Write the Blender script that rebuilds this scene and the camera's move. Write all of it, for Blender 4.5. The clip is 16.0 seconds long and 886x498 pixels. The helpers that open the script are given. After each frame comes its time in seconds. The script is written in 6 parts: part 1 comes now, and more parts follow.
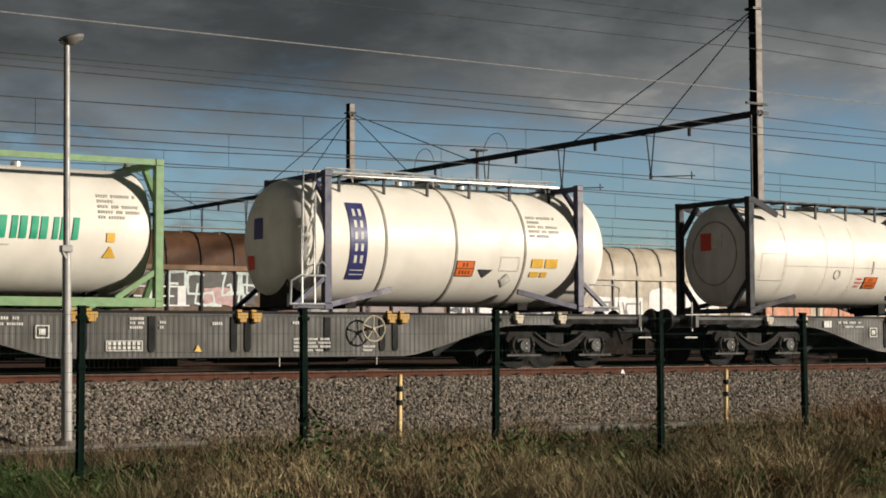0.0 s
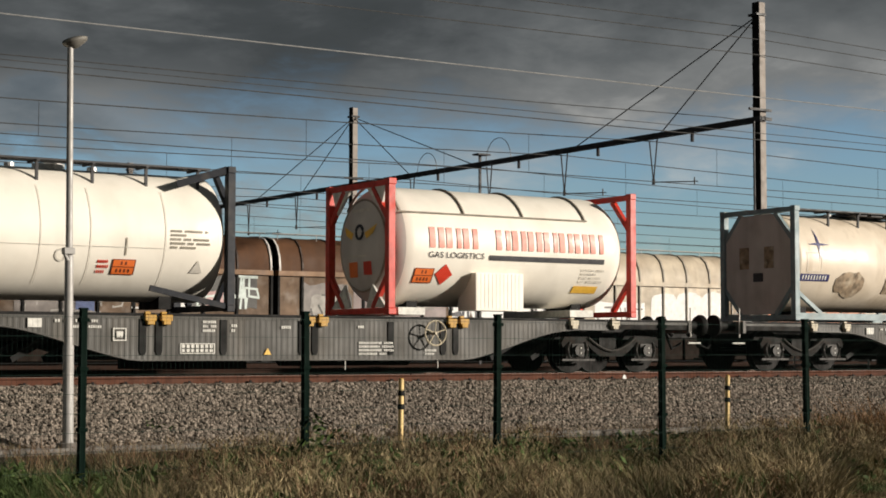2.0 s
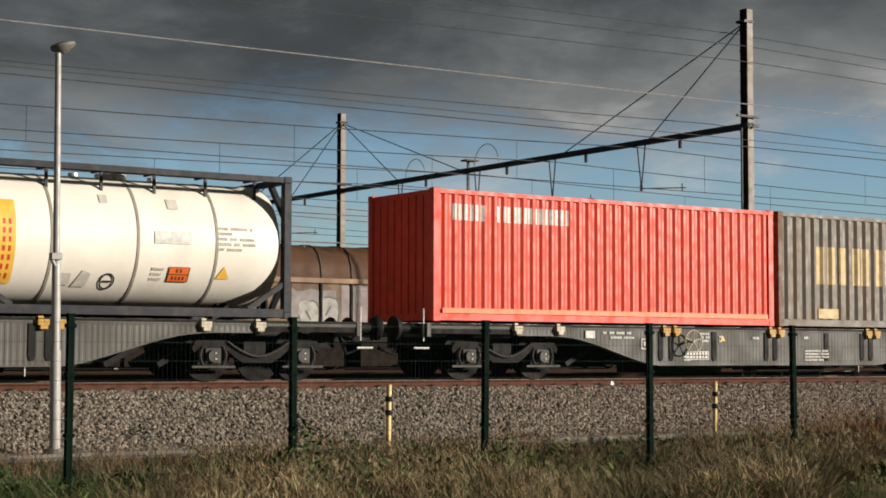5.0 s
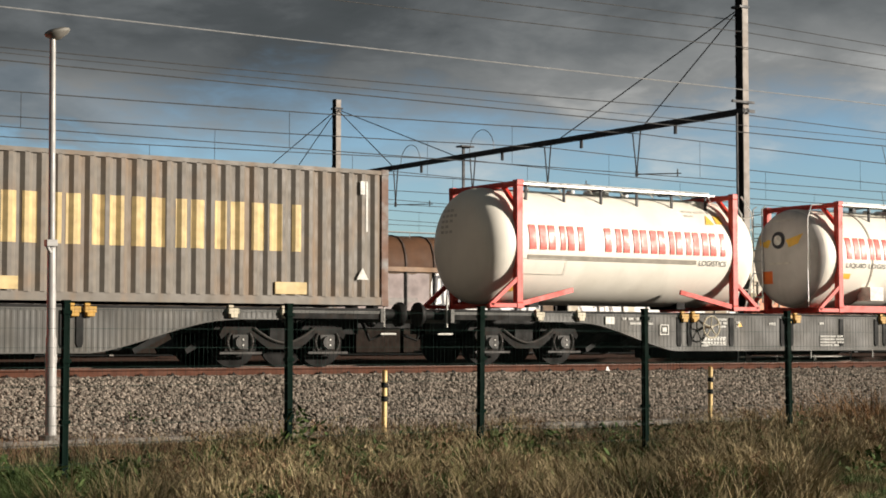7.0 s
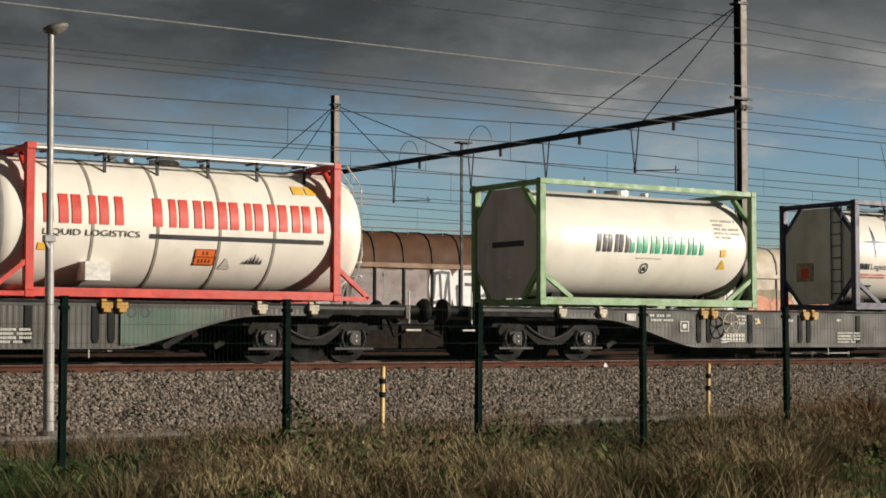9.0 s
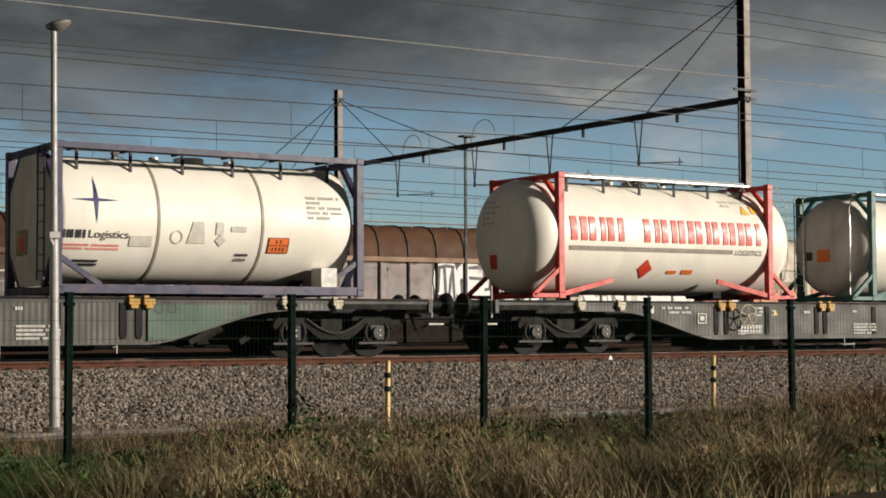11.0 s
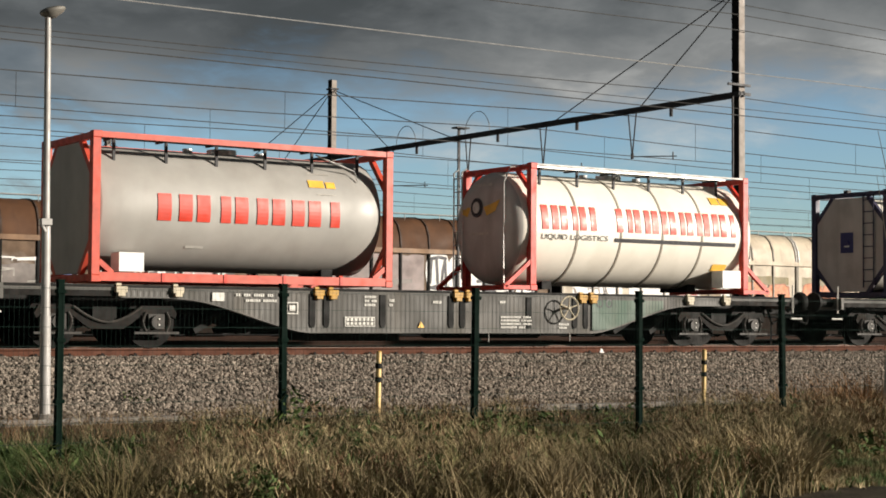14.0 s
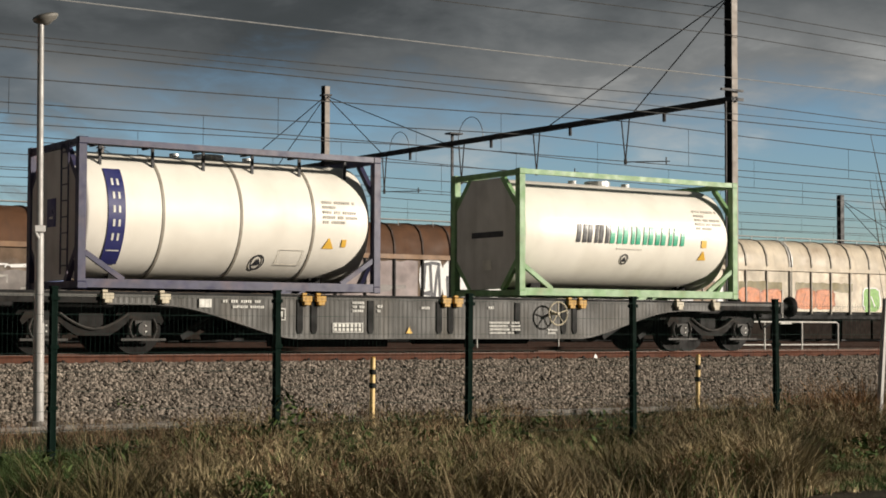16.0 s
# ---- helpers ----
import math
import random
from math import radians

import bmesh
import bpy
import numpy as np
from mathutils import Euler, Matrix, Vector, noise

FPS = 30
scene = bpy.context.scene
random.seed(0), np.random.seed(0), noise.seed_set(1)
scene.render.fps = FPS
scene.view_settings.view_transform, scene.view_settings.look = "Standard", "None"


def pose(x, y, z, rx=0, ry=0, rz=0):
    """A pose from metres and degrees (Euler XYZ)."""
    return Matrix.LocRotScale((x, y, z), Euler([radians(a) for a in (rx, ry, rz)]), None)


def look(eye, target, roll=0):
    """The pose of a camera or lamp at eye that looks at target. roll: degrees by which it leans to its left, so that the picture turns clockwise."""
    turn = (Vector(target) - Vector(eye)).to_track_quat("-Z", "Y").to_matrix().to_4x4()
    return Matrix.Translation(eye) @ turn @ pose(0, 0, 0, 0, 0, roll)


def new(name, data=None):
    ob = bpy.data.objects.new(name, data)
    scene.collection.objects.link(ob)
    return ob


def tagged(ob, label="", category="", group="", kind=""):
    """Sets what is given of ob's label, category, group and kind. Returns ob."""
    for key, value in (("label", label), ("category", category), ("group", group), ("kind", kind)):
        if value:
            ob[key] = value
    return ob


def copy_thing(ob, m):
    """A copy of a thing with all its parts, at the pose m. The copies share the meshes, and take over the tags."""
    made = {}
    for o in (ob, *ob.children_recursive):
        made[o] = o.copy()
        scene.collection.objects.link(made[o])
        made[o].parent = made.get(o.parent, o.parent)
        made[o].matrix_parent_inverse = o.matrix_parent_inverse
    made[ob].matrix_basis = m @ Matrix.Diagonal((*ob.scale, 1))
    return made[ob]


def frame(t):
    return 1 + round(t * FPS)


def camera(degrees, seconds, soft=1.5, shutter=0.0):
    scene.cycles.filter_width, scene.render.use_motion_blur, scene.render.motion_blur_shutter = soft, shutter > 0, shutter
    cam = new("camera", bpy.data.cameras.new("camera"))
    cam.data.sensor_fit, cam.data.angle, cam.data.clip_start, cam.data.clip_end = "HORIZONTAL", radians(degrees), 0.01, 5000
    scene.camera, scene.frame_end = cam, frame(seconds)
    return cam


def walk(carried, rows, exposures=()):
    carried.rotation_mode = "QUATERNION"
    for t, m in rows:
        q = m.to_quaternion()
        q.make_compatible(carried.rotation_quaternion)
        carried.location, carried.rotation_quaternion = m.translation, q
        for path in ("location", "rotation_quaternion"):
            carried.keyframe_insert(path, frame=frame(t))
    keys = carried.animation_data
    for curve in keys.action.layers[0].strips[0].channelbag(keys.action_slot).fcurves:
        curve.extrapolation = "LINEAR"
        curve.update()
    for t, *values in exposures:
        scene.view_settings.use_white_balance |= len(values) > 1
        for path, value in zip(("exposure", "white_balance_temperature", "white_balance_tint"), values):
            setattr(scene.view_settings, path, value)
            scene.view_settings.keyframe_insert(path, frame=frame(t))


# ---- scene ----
# World: x along the tracks, y across them away from the camera, z up. Metres.
cam = camera(30.0, 16.0, soft=1.75)
EYE = (0.0, 0.0, 1.65)
AIM = [
    (0, 3.307, 0.233, -33.445),
    (0.5, 3.319, 0.106, -33.399),
    (1, 3.419, -0.129, -33.387),
    (1.5, 3.455, -0.206, -33.380),
    (2, 3.457, -0.078, -33.383),
    (2.5, 3.539, -0.170, -33.420),
    (3, 3.709, -0.203, -33.469),
    (3.5, 3.774, -0.287, -33.508),
    (4, 3.788, -0.255, -33.638),
    (4.5, 3.737, -0.193, -33.740),
    (7, 3.181, -0.035, -33.956),
    (7.5, 3.070, -0.061, -34.017),
    (8, 3.078, -0.132, -34.033),
    (10.5, 2.902, 0.108, -33.931),
    (11, 2.834, 0.274, -33.856),
    (11.5, 2.778, 0.247, -33.873),
    (12, 2.705, -0.021, -33.989),
    (12.5, 2.635, -0.086, -34.115),
    (13, 2.530, -0.310, -34.164),
    (13.5, 2.479, -0.357, -34.179),
    (14, 2.534, -0.366, -34.150),
    (14.5, 2.618, -0.278, -34.166),
    (15, 2.710, -0.412, -34.249),
    (15.5, 2.757, -0.266, -34.311),
    (16, 2.735, -0.206, -34.364)]
STOPS = [(0, 0.47), (0.5, 0.47), (1, 0.54), (1.5, 0.63), (2, 0.56), (2.5, 0.54), (3, 0.61), (3.5, 0.68), (4, 0.63), (4.5, 0.63), (7, 0.93), (7.5, 0.71), (8, 0.40), (10.5, 0.51), (11, 0.50), (11.5, 0.51), (12, 0.46), (12.5, 0.44), (13, 0.56), (13.5, 0.81), (14, 0.88), (14.5, 0.68), (15, 0.60), (15.5, 0.60), (16, 0.59)]
walk(cam, [(t, pose(*EYE, 90 + p, r, y)) for t, p, r, y in AIM], exposures=STOPS)

# ---- light ----
SUN_AZ, SUN_EL = 44.0, 14.5      # from the camera's side, towards +x
world = bpy.data.worlds.new("sky")
scene.world = world
world.use_nodes = True
wn, wl = world.node_tree.nodes, world.node_tree.links
wn.clear()


def wmath(op, a, b=None, c=None):
    n = wn.new("ShaderNodeMath")
    n.operation = op
    for i, v in enumerate((a, b, c)):
        if v is None:
            continue
        if isinstance(v, (int, float)):
            n.inputs[i].default_value = v
        else:
            wl.new(v, n.inputs[i])
    return n.outputs[0]


def wrange(v, a, b, c=0.0, d=1.0):
    n = wn.new("ShaderNodeMapRange")
    n.interpolation_type = "SMOOTHSTEP"
    n.inputs[1].default_value, n.inputs[2].default_value = a, b
    n.inputs[3].default_value, n.inputs[4].default_value = c, d
    wl.new(v, n.inputs[0])
    return n.outputs[0]


coord = wn.new("ShaderNodeTexCoord")
sep = wn.new("ShaderNodeSeparateXYZ")
wl.new(coord.outputs["Generated"], sep.inputs[0])
elev = wmath("ARCSINE", sep.outputs[2])
azim = wmath("ARCTAN2", sep.outputs[0], sep.outputs[1])
flat = wn.new("ShaderNodeCombineXYZ")
wl.new(wmath("MULTIPLY", azim, 3.0), flat.inputs[0])
wl.new(wmath("MULTIPLY", elev, 8.0), flat.inputs[1])


def wnoise(scale, detail, rough, distort, seed):
    n = wn.new("ShaderNodeTexNoise")
    n.noise_dimensions = "4D"
    n.inputs["W"].default_value = seed
    n.inputs["Scale"].default_value, n.inputs["Detail"].default_value, n.inputs["Roughness"].default_value = scale, detail, rough
    n.inputs["Distortion"].default_value = distort
    wl.new(flat.outputs[0], n.inputs["Vector"])
    return n.outputs[0]


big, fine, low = wnoise(1.7, 8.0, 0.55, 0.5, 2.0), wnoise(5.5, 6.0, 0.6, 0.3, 7.0), wnoise(0.8, 2.0, 0.5, 0.0, 4.4)
# a blue gap above the horizon under a closed, ragged cloud deck
edge = wmath("ADD", elev, wmath("MULTIPLY", wmath("SUBTRACT", big, 0.5), 0.15))
edge = wmath("ADD", edge, wmath("MULTIPLY", wmath("SUBTRACT", fine, 0.5), 0.075))
# the gap is open ahead only; the deck closes all round it
aside = wmath("MAXIMUM", wrange(azim, 0.22, -0.10), wrange(azim, 1.05, 1.35))
cover = wrange(wmath("ADD", edge, wmath("MULTIPLY", aside, 0.14)), 0.092, 0.160)
puffs = wrange(wmath("ADD", fine, wmath("MULTIPLY", wmath("ABSOLUTE", wmath("SUBTRACT", elev, 0.072)), -4.0)), 0.47, 0.66, 0.0, 0.75)
cover = wmath("MAXIMUM", cover, puffs)
shade = wmath("ADD", wmath("MULTIPLY", big, 0.55), wmath("ADD", wmath("MULTIPLY", fine, 0.25), wmath("MULTIPLY", low, 0.23)))
# the deck thins and brightens towards its sunny side and its lower rim
sunny = wmath("MULTIPLY", wmath("MULTIPLY", wrange(azim, 0.36, 0.76, -0.03, 0.17), wrange(elev, 0.24, 0.16)), wrange(azim, 1.30, 0.95))
rim = wmath("ADD", wmath("MULTIPLY", wrange(elev, 0.085, 0.185, 0.15, 0.0), wmath("SUBTRACT", 1.0, aside)), wrange(elev, 0.24, 0.55, 0.0, -0.13))
# a pale bank low on the sun's far side, and a bright heap beyond the gantry
bank = wmath("MULTIPLY", wrange(azim, 0.50, 0.36), wmath("MULTIPLY", wrange(edge, 0.085, 0.12), wrange(edge, 0.185, 0.15)))
heap = wmath("MULTIPLY", wmath("MULTIPLY", wrange(azim, 0.72, 0.80), wrange(azim, 1.15, 0.95)), wmath("MULTIPLY", wrange(edge, 0.10, 0.13), wrange(edge, 0.215, 0.17)))
cover = wmath("MAXIMUM", cover, wmath("MULTIPLY", bank, 0.9))
rim = wmath("ADD", rim, wmath("ADD", wmath("MULTIPLY", bank, 0.13), wmath("MULTIPLY", heap, 0.04)))
shade = wmath("ADD", wmath("ADD", shade, -0.005), wmath("ADD", sunny, rim))
ramp = wn.new("ShaderNodeValToRGB")
ramp.color_ramp.elements[0].position, ramp.color_ramp.elements[0].color = 0.36, (0.036, 0.042, 0.043, 1)
ramp.color_ramp.elements[1].position, ramp.color_ramp.elements[1].color = 0.86, (0.46, 0.46, 0.44, 1)
for at, c in ((0.50, (0.055, 0.061, 0.064, 1)), (0.60, (0.107, 0.115, 0.118, 1)), (0.70, (0.182, 0.188, 0.187, 1))):
    ramp.color_ramp.elements.new(at).color = c
wl.new(shade, ramp.inputs[0])
sky = wn.new("ShaderNodeTexSky")
sky.sky_type, sky.sun_disc = "NISHITA", False
sky.sun_elevation, sky.sun_rotation = radians(SUN_EL), radians(180 - SUN_AZ)
sky.air_density, sky.dust_density, sky.ozone_density = 0.85, 0.35, 1.2
bg_sky, bg_cloud, mixer = wn.new("ShaderNodeBackground"), wn.new("ShaderNodeBackground"), wn.new("ShaderNodeMixShader")
bg_sky.inputs[1].default_value, bg_cloud.inputs[1].default_value = 0.064, 0.74
clear_blue = wn.new("ShaderNodeMixRGB")
clear_blue.blend_type = "MULTIPLY"
clear_blue.inputs[0].default_value, clear_blue.inputs[2].default_value = 1.0, (0.83, 0.97, 1.09, 1)
wl.new(sky.outputs[0], clear_blue.inputs[1])
wl.new(clear_blue.outputs[0], bg_sky.inputs[0])
wl.new(ramp.outputs[0], bg_cloud.inputs[0])
wl.new(cover, mixer.inputs[0])
wl.new(bg_sky.outputs[0], mixer.inputs[1])
wl.new(bg_cloud.outputs[0], mixer.inputs[2])
wout = wn.new("ShaderNodeOutputWorld")
wl.new(mixer.outputs[0], wout.inputs[0])

sun = new("sun", bpy.data.lights.new("sun", "SUN"))
sun.data.energy, sun.data.angle, sun.data.color = 4.0, radians(2.4), (1.0, 0.905, 0.785)
az, el = radians(SUN_AZ), radians(SUN_EL)
sun.matrix_world = look((math.sin(az) * math.cos(el) * 50, -math.cos(az) * math.cos(el) * 50, math.sin(el) * 50), (0, 0, 0))


# ---- materials ----
def material(name, colour, rough=0.6, metal=0.0, vary=0.25, grain=6.0, bump=0.0, bump_scale=40.0, dirt=None, dirt_amount=0.35,
             dirt_scale=1.3, random_tint=0.0, island=0.0, streak=0.0, rough_vary=0.15, spec=0.5):
    m = bpy.data.materials.new(name)
    m.use_nodes = True
    n, l = m.node_tree.nodes, m.node_tree.links
    b = n["Principled BSDF"]
    b.inputs["Roughness"].default_value, b.inputs["Metallic"].default_value = rough, metal
    b.inputs["Specular IOR Level"].default_value = spec
    tc = n.new("ShaderNodeTexCoord")

    def tex(scale, detail=5.0, stretch=None):
        t = n.new("ShaderNodeTexNoise")
        t.inputs["Scale"].default_value, t.inputs["Detail"].default_value = scale, detail
        if stretch:
            mp = n.new("ShaderNodeMapping")
            mp.inputs["Scale"].default_value = stretch
            l.new(tc.outputs["Object"], mp.inputs[0])
            l.new(mp.outputs[0], t.inputs["Vector"])
        else:
            l.new(tc.outputs["Object"], t.inputs["Vector"])
        return t.outputs[0]

    def mix(kind, fac, a, c):
        x = n.new("ShaderNodeMix")
        x.data_type, x.blend_type = "RGBA", kind
        for sock, v in ((x.inputs[0], fac), (x.inputs[6], a), (x.inputs[7], c)):
            if isinstance(v, (int, float)):
                sock.default_value = v
            elif isinstance(v, tuple):
                sock.default_value = (*v, 1)
            else:
                l.new(v, sock)
        return x.outputs[2]

    def span(v, a, b2, c, d):
        r = n.new("ShaderNodeMapRange")
        for i, q in enumerate((a, b2, c, d)):
            r.inputs[i + 1].default_value = q
        l.new(v, r.inputs[0])
        return r.outputs[0]

    lo = tuple(c * (1 - vary) for c in colour)
    hi = tuple(min(1, c * (1 + vary * 0.6)) for c in colour)
    col = mix("MIX", span(tex(grain), 0.3, 0.7, 0, 1), lo, hi)
    if dirt:
        col = mix("MIX", span(tex(dirt_scale, 8.0), 0.50, 0.78, 0, dirt_amount), col, dirt)
        if streak:
            col = mix("MIX", span(tex(3.0, 6.0, (1.0, 1.0, 0.10)), 0.52, 0.75, 0, streak), col, dirt)
    if random_tint or island:
        info = n.new("ShaderNodeNewGeometry" if island else "ShaderNodeObjectInfo")
        src = info.outputs["Random Per Island"] if island else info.outputs["Random"]
        hs = n.new("ShaderNodeHueSaturation")
        k = island or random_tint
        l.new(span(src, 0, 1, 1 - k, 1 + k), hs.inputs["Value"])
        l.new(col, hs.inputs["Color"])
        col = hs.outputs[0]
    l.new(col, b.inputs["Base Color"])
    if rough_vary:
        l.new(span(tex(grain * 0.7), 0.3, 0.7, max(0.02, rough - rough_vary), min(1, rough + rough_vary)), b.inputs["Roughness"])
    if bump:
        bp = n.new("ShaderNodeBump")
        bp.inputs["Strength"].default_value, bp.inputs["Distance"].default_value = bump, 0.02
        l.new(tex(bump_scale), bp.inputs["Height"])
        l.new(bp.outputs[0], b.inputs["Normal"])
    return m


M = {}


def mat(key, *a, **k):
    M[key] = material(key, *a, **k)


CREAM = (0.84, 0.80, 0.71)
mat("white_tank", CREAM, 0.46, vary=0.05, grain=2.0, dirt=(0.42, 0.36, 0.27), dirt_amount=0.22, dirt_scale=0.9, streak=0.14)
mat("dirty_tank", (0.72, 0.63, 0.51), 0.52, vary=0.10, grain=1.6, dirt=(0.36, 0.27, 0.17), dirt_amount=0.55, dirt_scale=1.0, streak=0.42)
mat("steel_tank", (0.37, 0.36, 0.335), 0.50, metal=0.0, vary=0.10, grain=2.0, dirt=(0.25, 0.23, 0.20), dirt_amount=0.4, streak=0.25)
# grime of the tank ends, with the shade on them mixed into the grey
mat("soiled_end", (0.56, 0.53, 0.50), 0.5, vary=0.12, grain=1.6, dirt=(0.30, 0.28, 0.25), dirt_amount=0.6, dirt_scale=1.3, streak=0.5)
mat("tank_seam", (0.30, 0.27, 0.22), 0.6)
mat("green_frame", (0.19, 0.34, 0.15), 0.5, dirt=(0.20, 0.13, 0.07), dirt_amount=0.5, dirt_scale=3)
mat("navy_frame", (0.034, 0.034, 0.078), 0.45, dirt=(0.14, 0.08, 0.06), dirt_amount=0.5, dirt_scale=3)
mat("black_frame", (0.035, 0.038, 0.045), 0.5, dirt=(0.10, 0.08, 0.06), dirt_amount=0.5, dirt_scale=3, spec=0.15)
mat("red_frame", (0.57, 0.042, 0.024), 0.45, dirt=(0.25, 0.06, 0.04), dirt_amount=0.5, dirt_scale=3)
mat("orange_red_frame", (0.56, 0.075, 0.042), 0.45, dirt=(0.30, 0.08, 0.05), dirt_amount=0.5, dirt_scale=3)
mat("teal_frame", (0.028, 0.12, 0.10), 0.45, dirt=(0.10, 0.09, 0.06), dirt_amount=0.4, dirt_scale=3)
mat("pale_blue_frame", (0.22, 0.30, 0.32), 0.5, dirt=(0.15, 0.12, 0.09), dirt_amount=0.5, dirt_scale=3)
mat("galvanised", (0.62, 0.62, 0.60), 0.42, metal=0.6, vary=0.2, grain=12)
mat("red_box", (0.68, 0.052, 0.020), 0.5, vary=0.10, dirt=(0.30, 0.06, 0.035), dirt_amount=0.4, dirt_scale=2, streak=0.3)
mat("grey_box", (0.165, 0.146, 0.122), 0.6, vary=0.15, dirt=(0.20, 0.12, 0.06), dirt_amount=0.55, dirt_scale=1.5, streak=0.6)
mat("blue_grey_post", (0.17, 0.095, 0.065), 0.7, dirt=(0.28, 0.34, 0.35), dirt_amount=0.8, dirt_scale=3)
mat("wagon_grey", (0.070, 0.067, 0.060), 0.62, vary=0.18, grain=2.5, dirt=(0.10, 0.085, 0.065), dirt_amount=0.55, dirt_scale=1.1, streak=0.5)
mat("wagon_green", (0.060, 0.108, 0.078), 0.62, vary=0.18, grain=2.5, dirt=(0.10, 0.085, 0.065), dirt_amount=0.5, streak=0.5)
mat("bogie_steel", (0.0115, 0.0105, 0.0095), 0.7, vary=0.35, dirt=(0.035, 0.023, 0.016), dirt_amount=0.6, dirt_scale=4, spec=0.15)
mat("black_iron", (0.013, 0.0125, 0.012), 0.65, vary=0.3, spec=0.15)
mat("axlebox", (0.044, 0.041, 0.037), 0.55, vary=0.3, dirt=(0.07, 0.05, 0.04), dirt_amount=0.6, dirt_scale=6, spec=0.3)
mat("wheel_steel", (0.006, 0.005, 0.0045), 0.6, metal=0.3, vary=0.3, spec=0.15)
mat("spigot_yellow", (0.50, 0.28, 0.04), 0.55, dirt=(0.16, 0.09, 0.04), dirt_amount=0.7, dirt_scale=6)
mat("handwheel_paint", (0.50, 0.44, 0.32), 0.5, vary=0.2)
mat("white_mark", (0.66, 0.65, 0.60), 0.6, vary=0.25, grain=9)
mat("grey_mark", (0.58, 0.55, 0.49), 0.6, vary=0.2)
mat("black_mark", (0.035, 0.035, 0.04), 0.5)
mat("red_mark", (0.61, 0.050, 0.026), 0.45, vary=0.12)
mat("faded_red_mark", (0.70, 0.26, 0.20), 0.5, vary=0.2, grain=4)
mat("plate_text", (0.16, 0.035, 0.015), 0.5)
mat("orange_mark", (0.75, 0.17, 0.035), 0.45, vary=0.1)
mat("amber_mark", (0.80, 0.48, 0.07), 0.45, vary=0.15)
mat("navy_mark", (0.032, 0.035, 0.135), 0.4, vary=0.1)
mat("green_mark", (0.02, 0.36, 0.20), 0.4, vary=0.1)
mat("cream_mark", (0.56, 0.42, 0.20), 0.6, vary=0.25, grain=5)
mat("rust_patch", (0.30, 0.225, 0.15), 0.8, vary=0.6, grain=7, dirt=(0.60, 0.52, 0.40), dirt_amount=0.9, dirt_scale=5)
mat("brown_wagon", (0.112, 0.056, 0.030), 0.6, vary=0.25, grain=1.5, dirt=(0.06, 0.04, 0.03), dirt_amount=0.6, dirt_scale=0.7, streak=0.4, spec=0.15)
# pale beige of the further parked wagons: strong sun put into the colour
mat("beige_wagon", (0.60, 0.52, 0.40), 0.6, vary=0.2, grain=1.5, dirt=(0.20, 0.13, 0.08), dirt_amount=0.6, dirt_scale=0.7, streak=0.4)
mat("brown_panel", (0.16, 0.11, 0.075), 0.65, vary=0.4, grain=2.0, dirt=(0.45, 0.42, 0.38), dirt_amount=0.5, dirt_scale=1.6, random_tint=0.35, spec=0.15)
# panels of those wagons, brightened in colour for the sun on them
mat("beige_panel", (0.68, 0.60, 0.48), 0.65, vary=0.3, grain=2.0, dirt=(0.28, 0.18, 0.10), dirt_amount=0.5, dirt_scale=1.2, random_tint=0.25)
mat("paint_white", (0.78, 0.77, 0.75), 0.5, vary=0.12)
mat("paint_black", (0.04, 0.04, 0.05), 0.5)
mat("paint_pink", (0.52, 0.33, 0.32), 0.5, vary=0.3)
mat("paint_blue", (0.10, 0.14, 0.30), 0.5, vary=0.3)
mat("paint_grey", (0.20, 0.175, 0.16), 0.5, vary=0.3, grain=3)
mat("paint_orange", (0.60, 0.20, 0.07), 0.5, vary=0.3)
mat("paint_rust", (0.40, 0.13, 0.05), 0.5, vary=0.3)
mat("paint_pale", (0.62, 0.70, 0.66), 0.5, vary=0.2)
mat("paint_dim", (0.36, 0.34, 0.31), 0.6, vary=0.35, grain=4)
mat("paint_slate", (0.085, 0.082, 0.077), 0.6, vary=0.3, grain=3)
mat("paint_mauve", (0.27, 0.215, 0.205), 0.6, vary=0.35, grain=2)
mat("paint_dun", (0.30, 0.22, 0.14), 0.6, vary=0.3)
mat("paint_olive", (0.24, 0.20, 0.10), 0.6, vary=0.35, grain=3)
# wagon brown made lighter: sunlight on the cantrail put into its colour
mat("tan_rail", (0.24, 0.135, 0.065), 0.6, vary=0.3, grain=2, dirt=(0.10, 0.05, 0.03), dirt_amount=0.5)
mat("dark_rib", (0.055, 0.030, 0.018), 0.7, vary=0.3)
mat("paint_green", (0.20, 0.42, 0.08), 0.5, vary=0.3)
mat("stone", (0.215, 0.182, 0.150), 0.9, vary=0.4, grain=12, bump=0.5, bump_scale=60, island=0.62, spec=0.15)
# oily stone, darkened further in colour for the shade under the train
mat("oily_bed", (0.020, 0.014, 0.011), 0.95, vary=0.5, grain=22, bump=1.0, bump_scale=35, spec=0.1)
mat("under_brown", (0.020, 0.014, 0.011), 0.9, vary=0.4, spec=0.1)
mat("ballast_bed", (0.055, 0.046, 0.038), 0.9, vary=0.5, grain=22, bump=1.0, bump_scale=35, spec=0.15)
mat("rust_rail", (0.105, 0.044, 0.028), 0.85, vary=0.3, grain=6, dirt=(0.08, 0.045, 0.03), dirt_amount=0.6, dirt_scale=3, spec=0.15)
mat("yard_rail", (0.034, 0.019, 0.014), 0.85, vary=0.3, grain=6, spec=0.1)
mat("rail_head", (0.20, 0.17, 0.15), 0.5, metal=0.5)
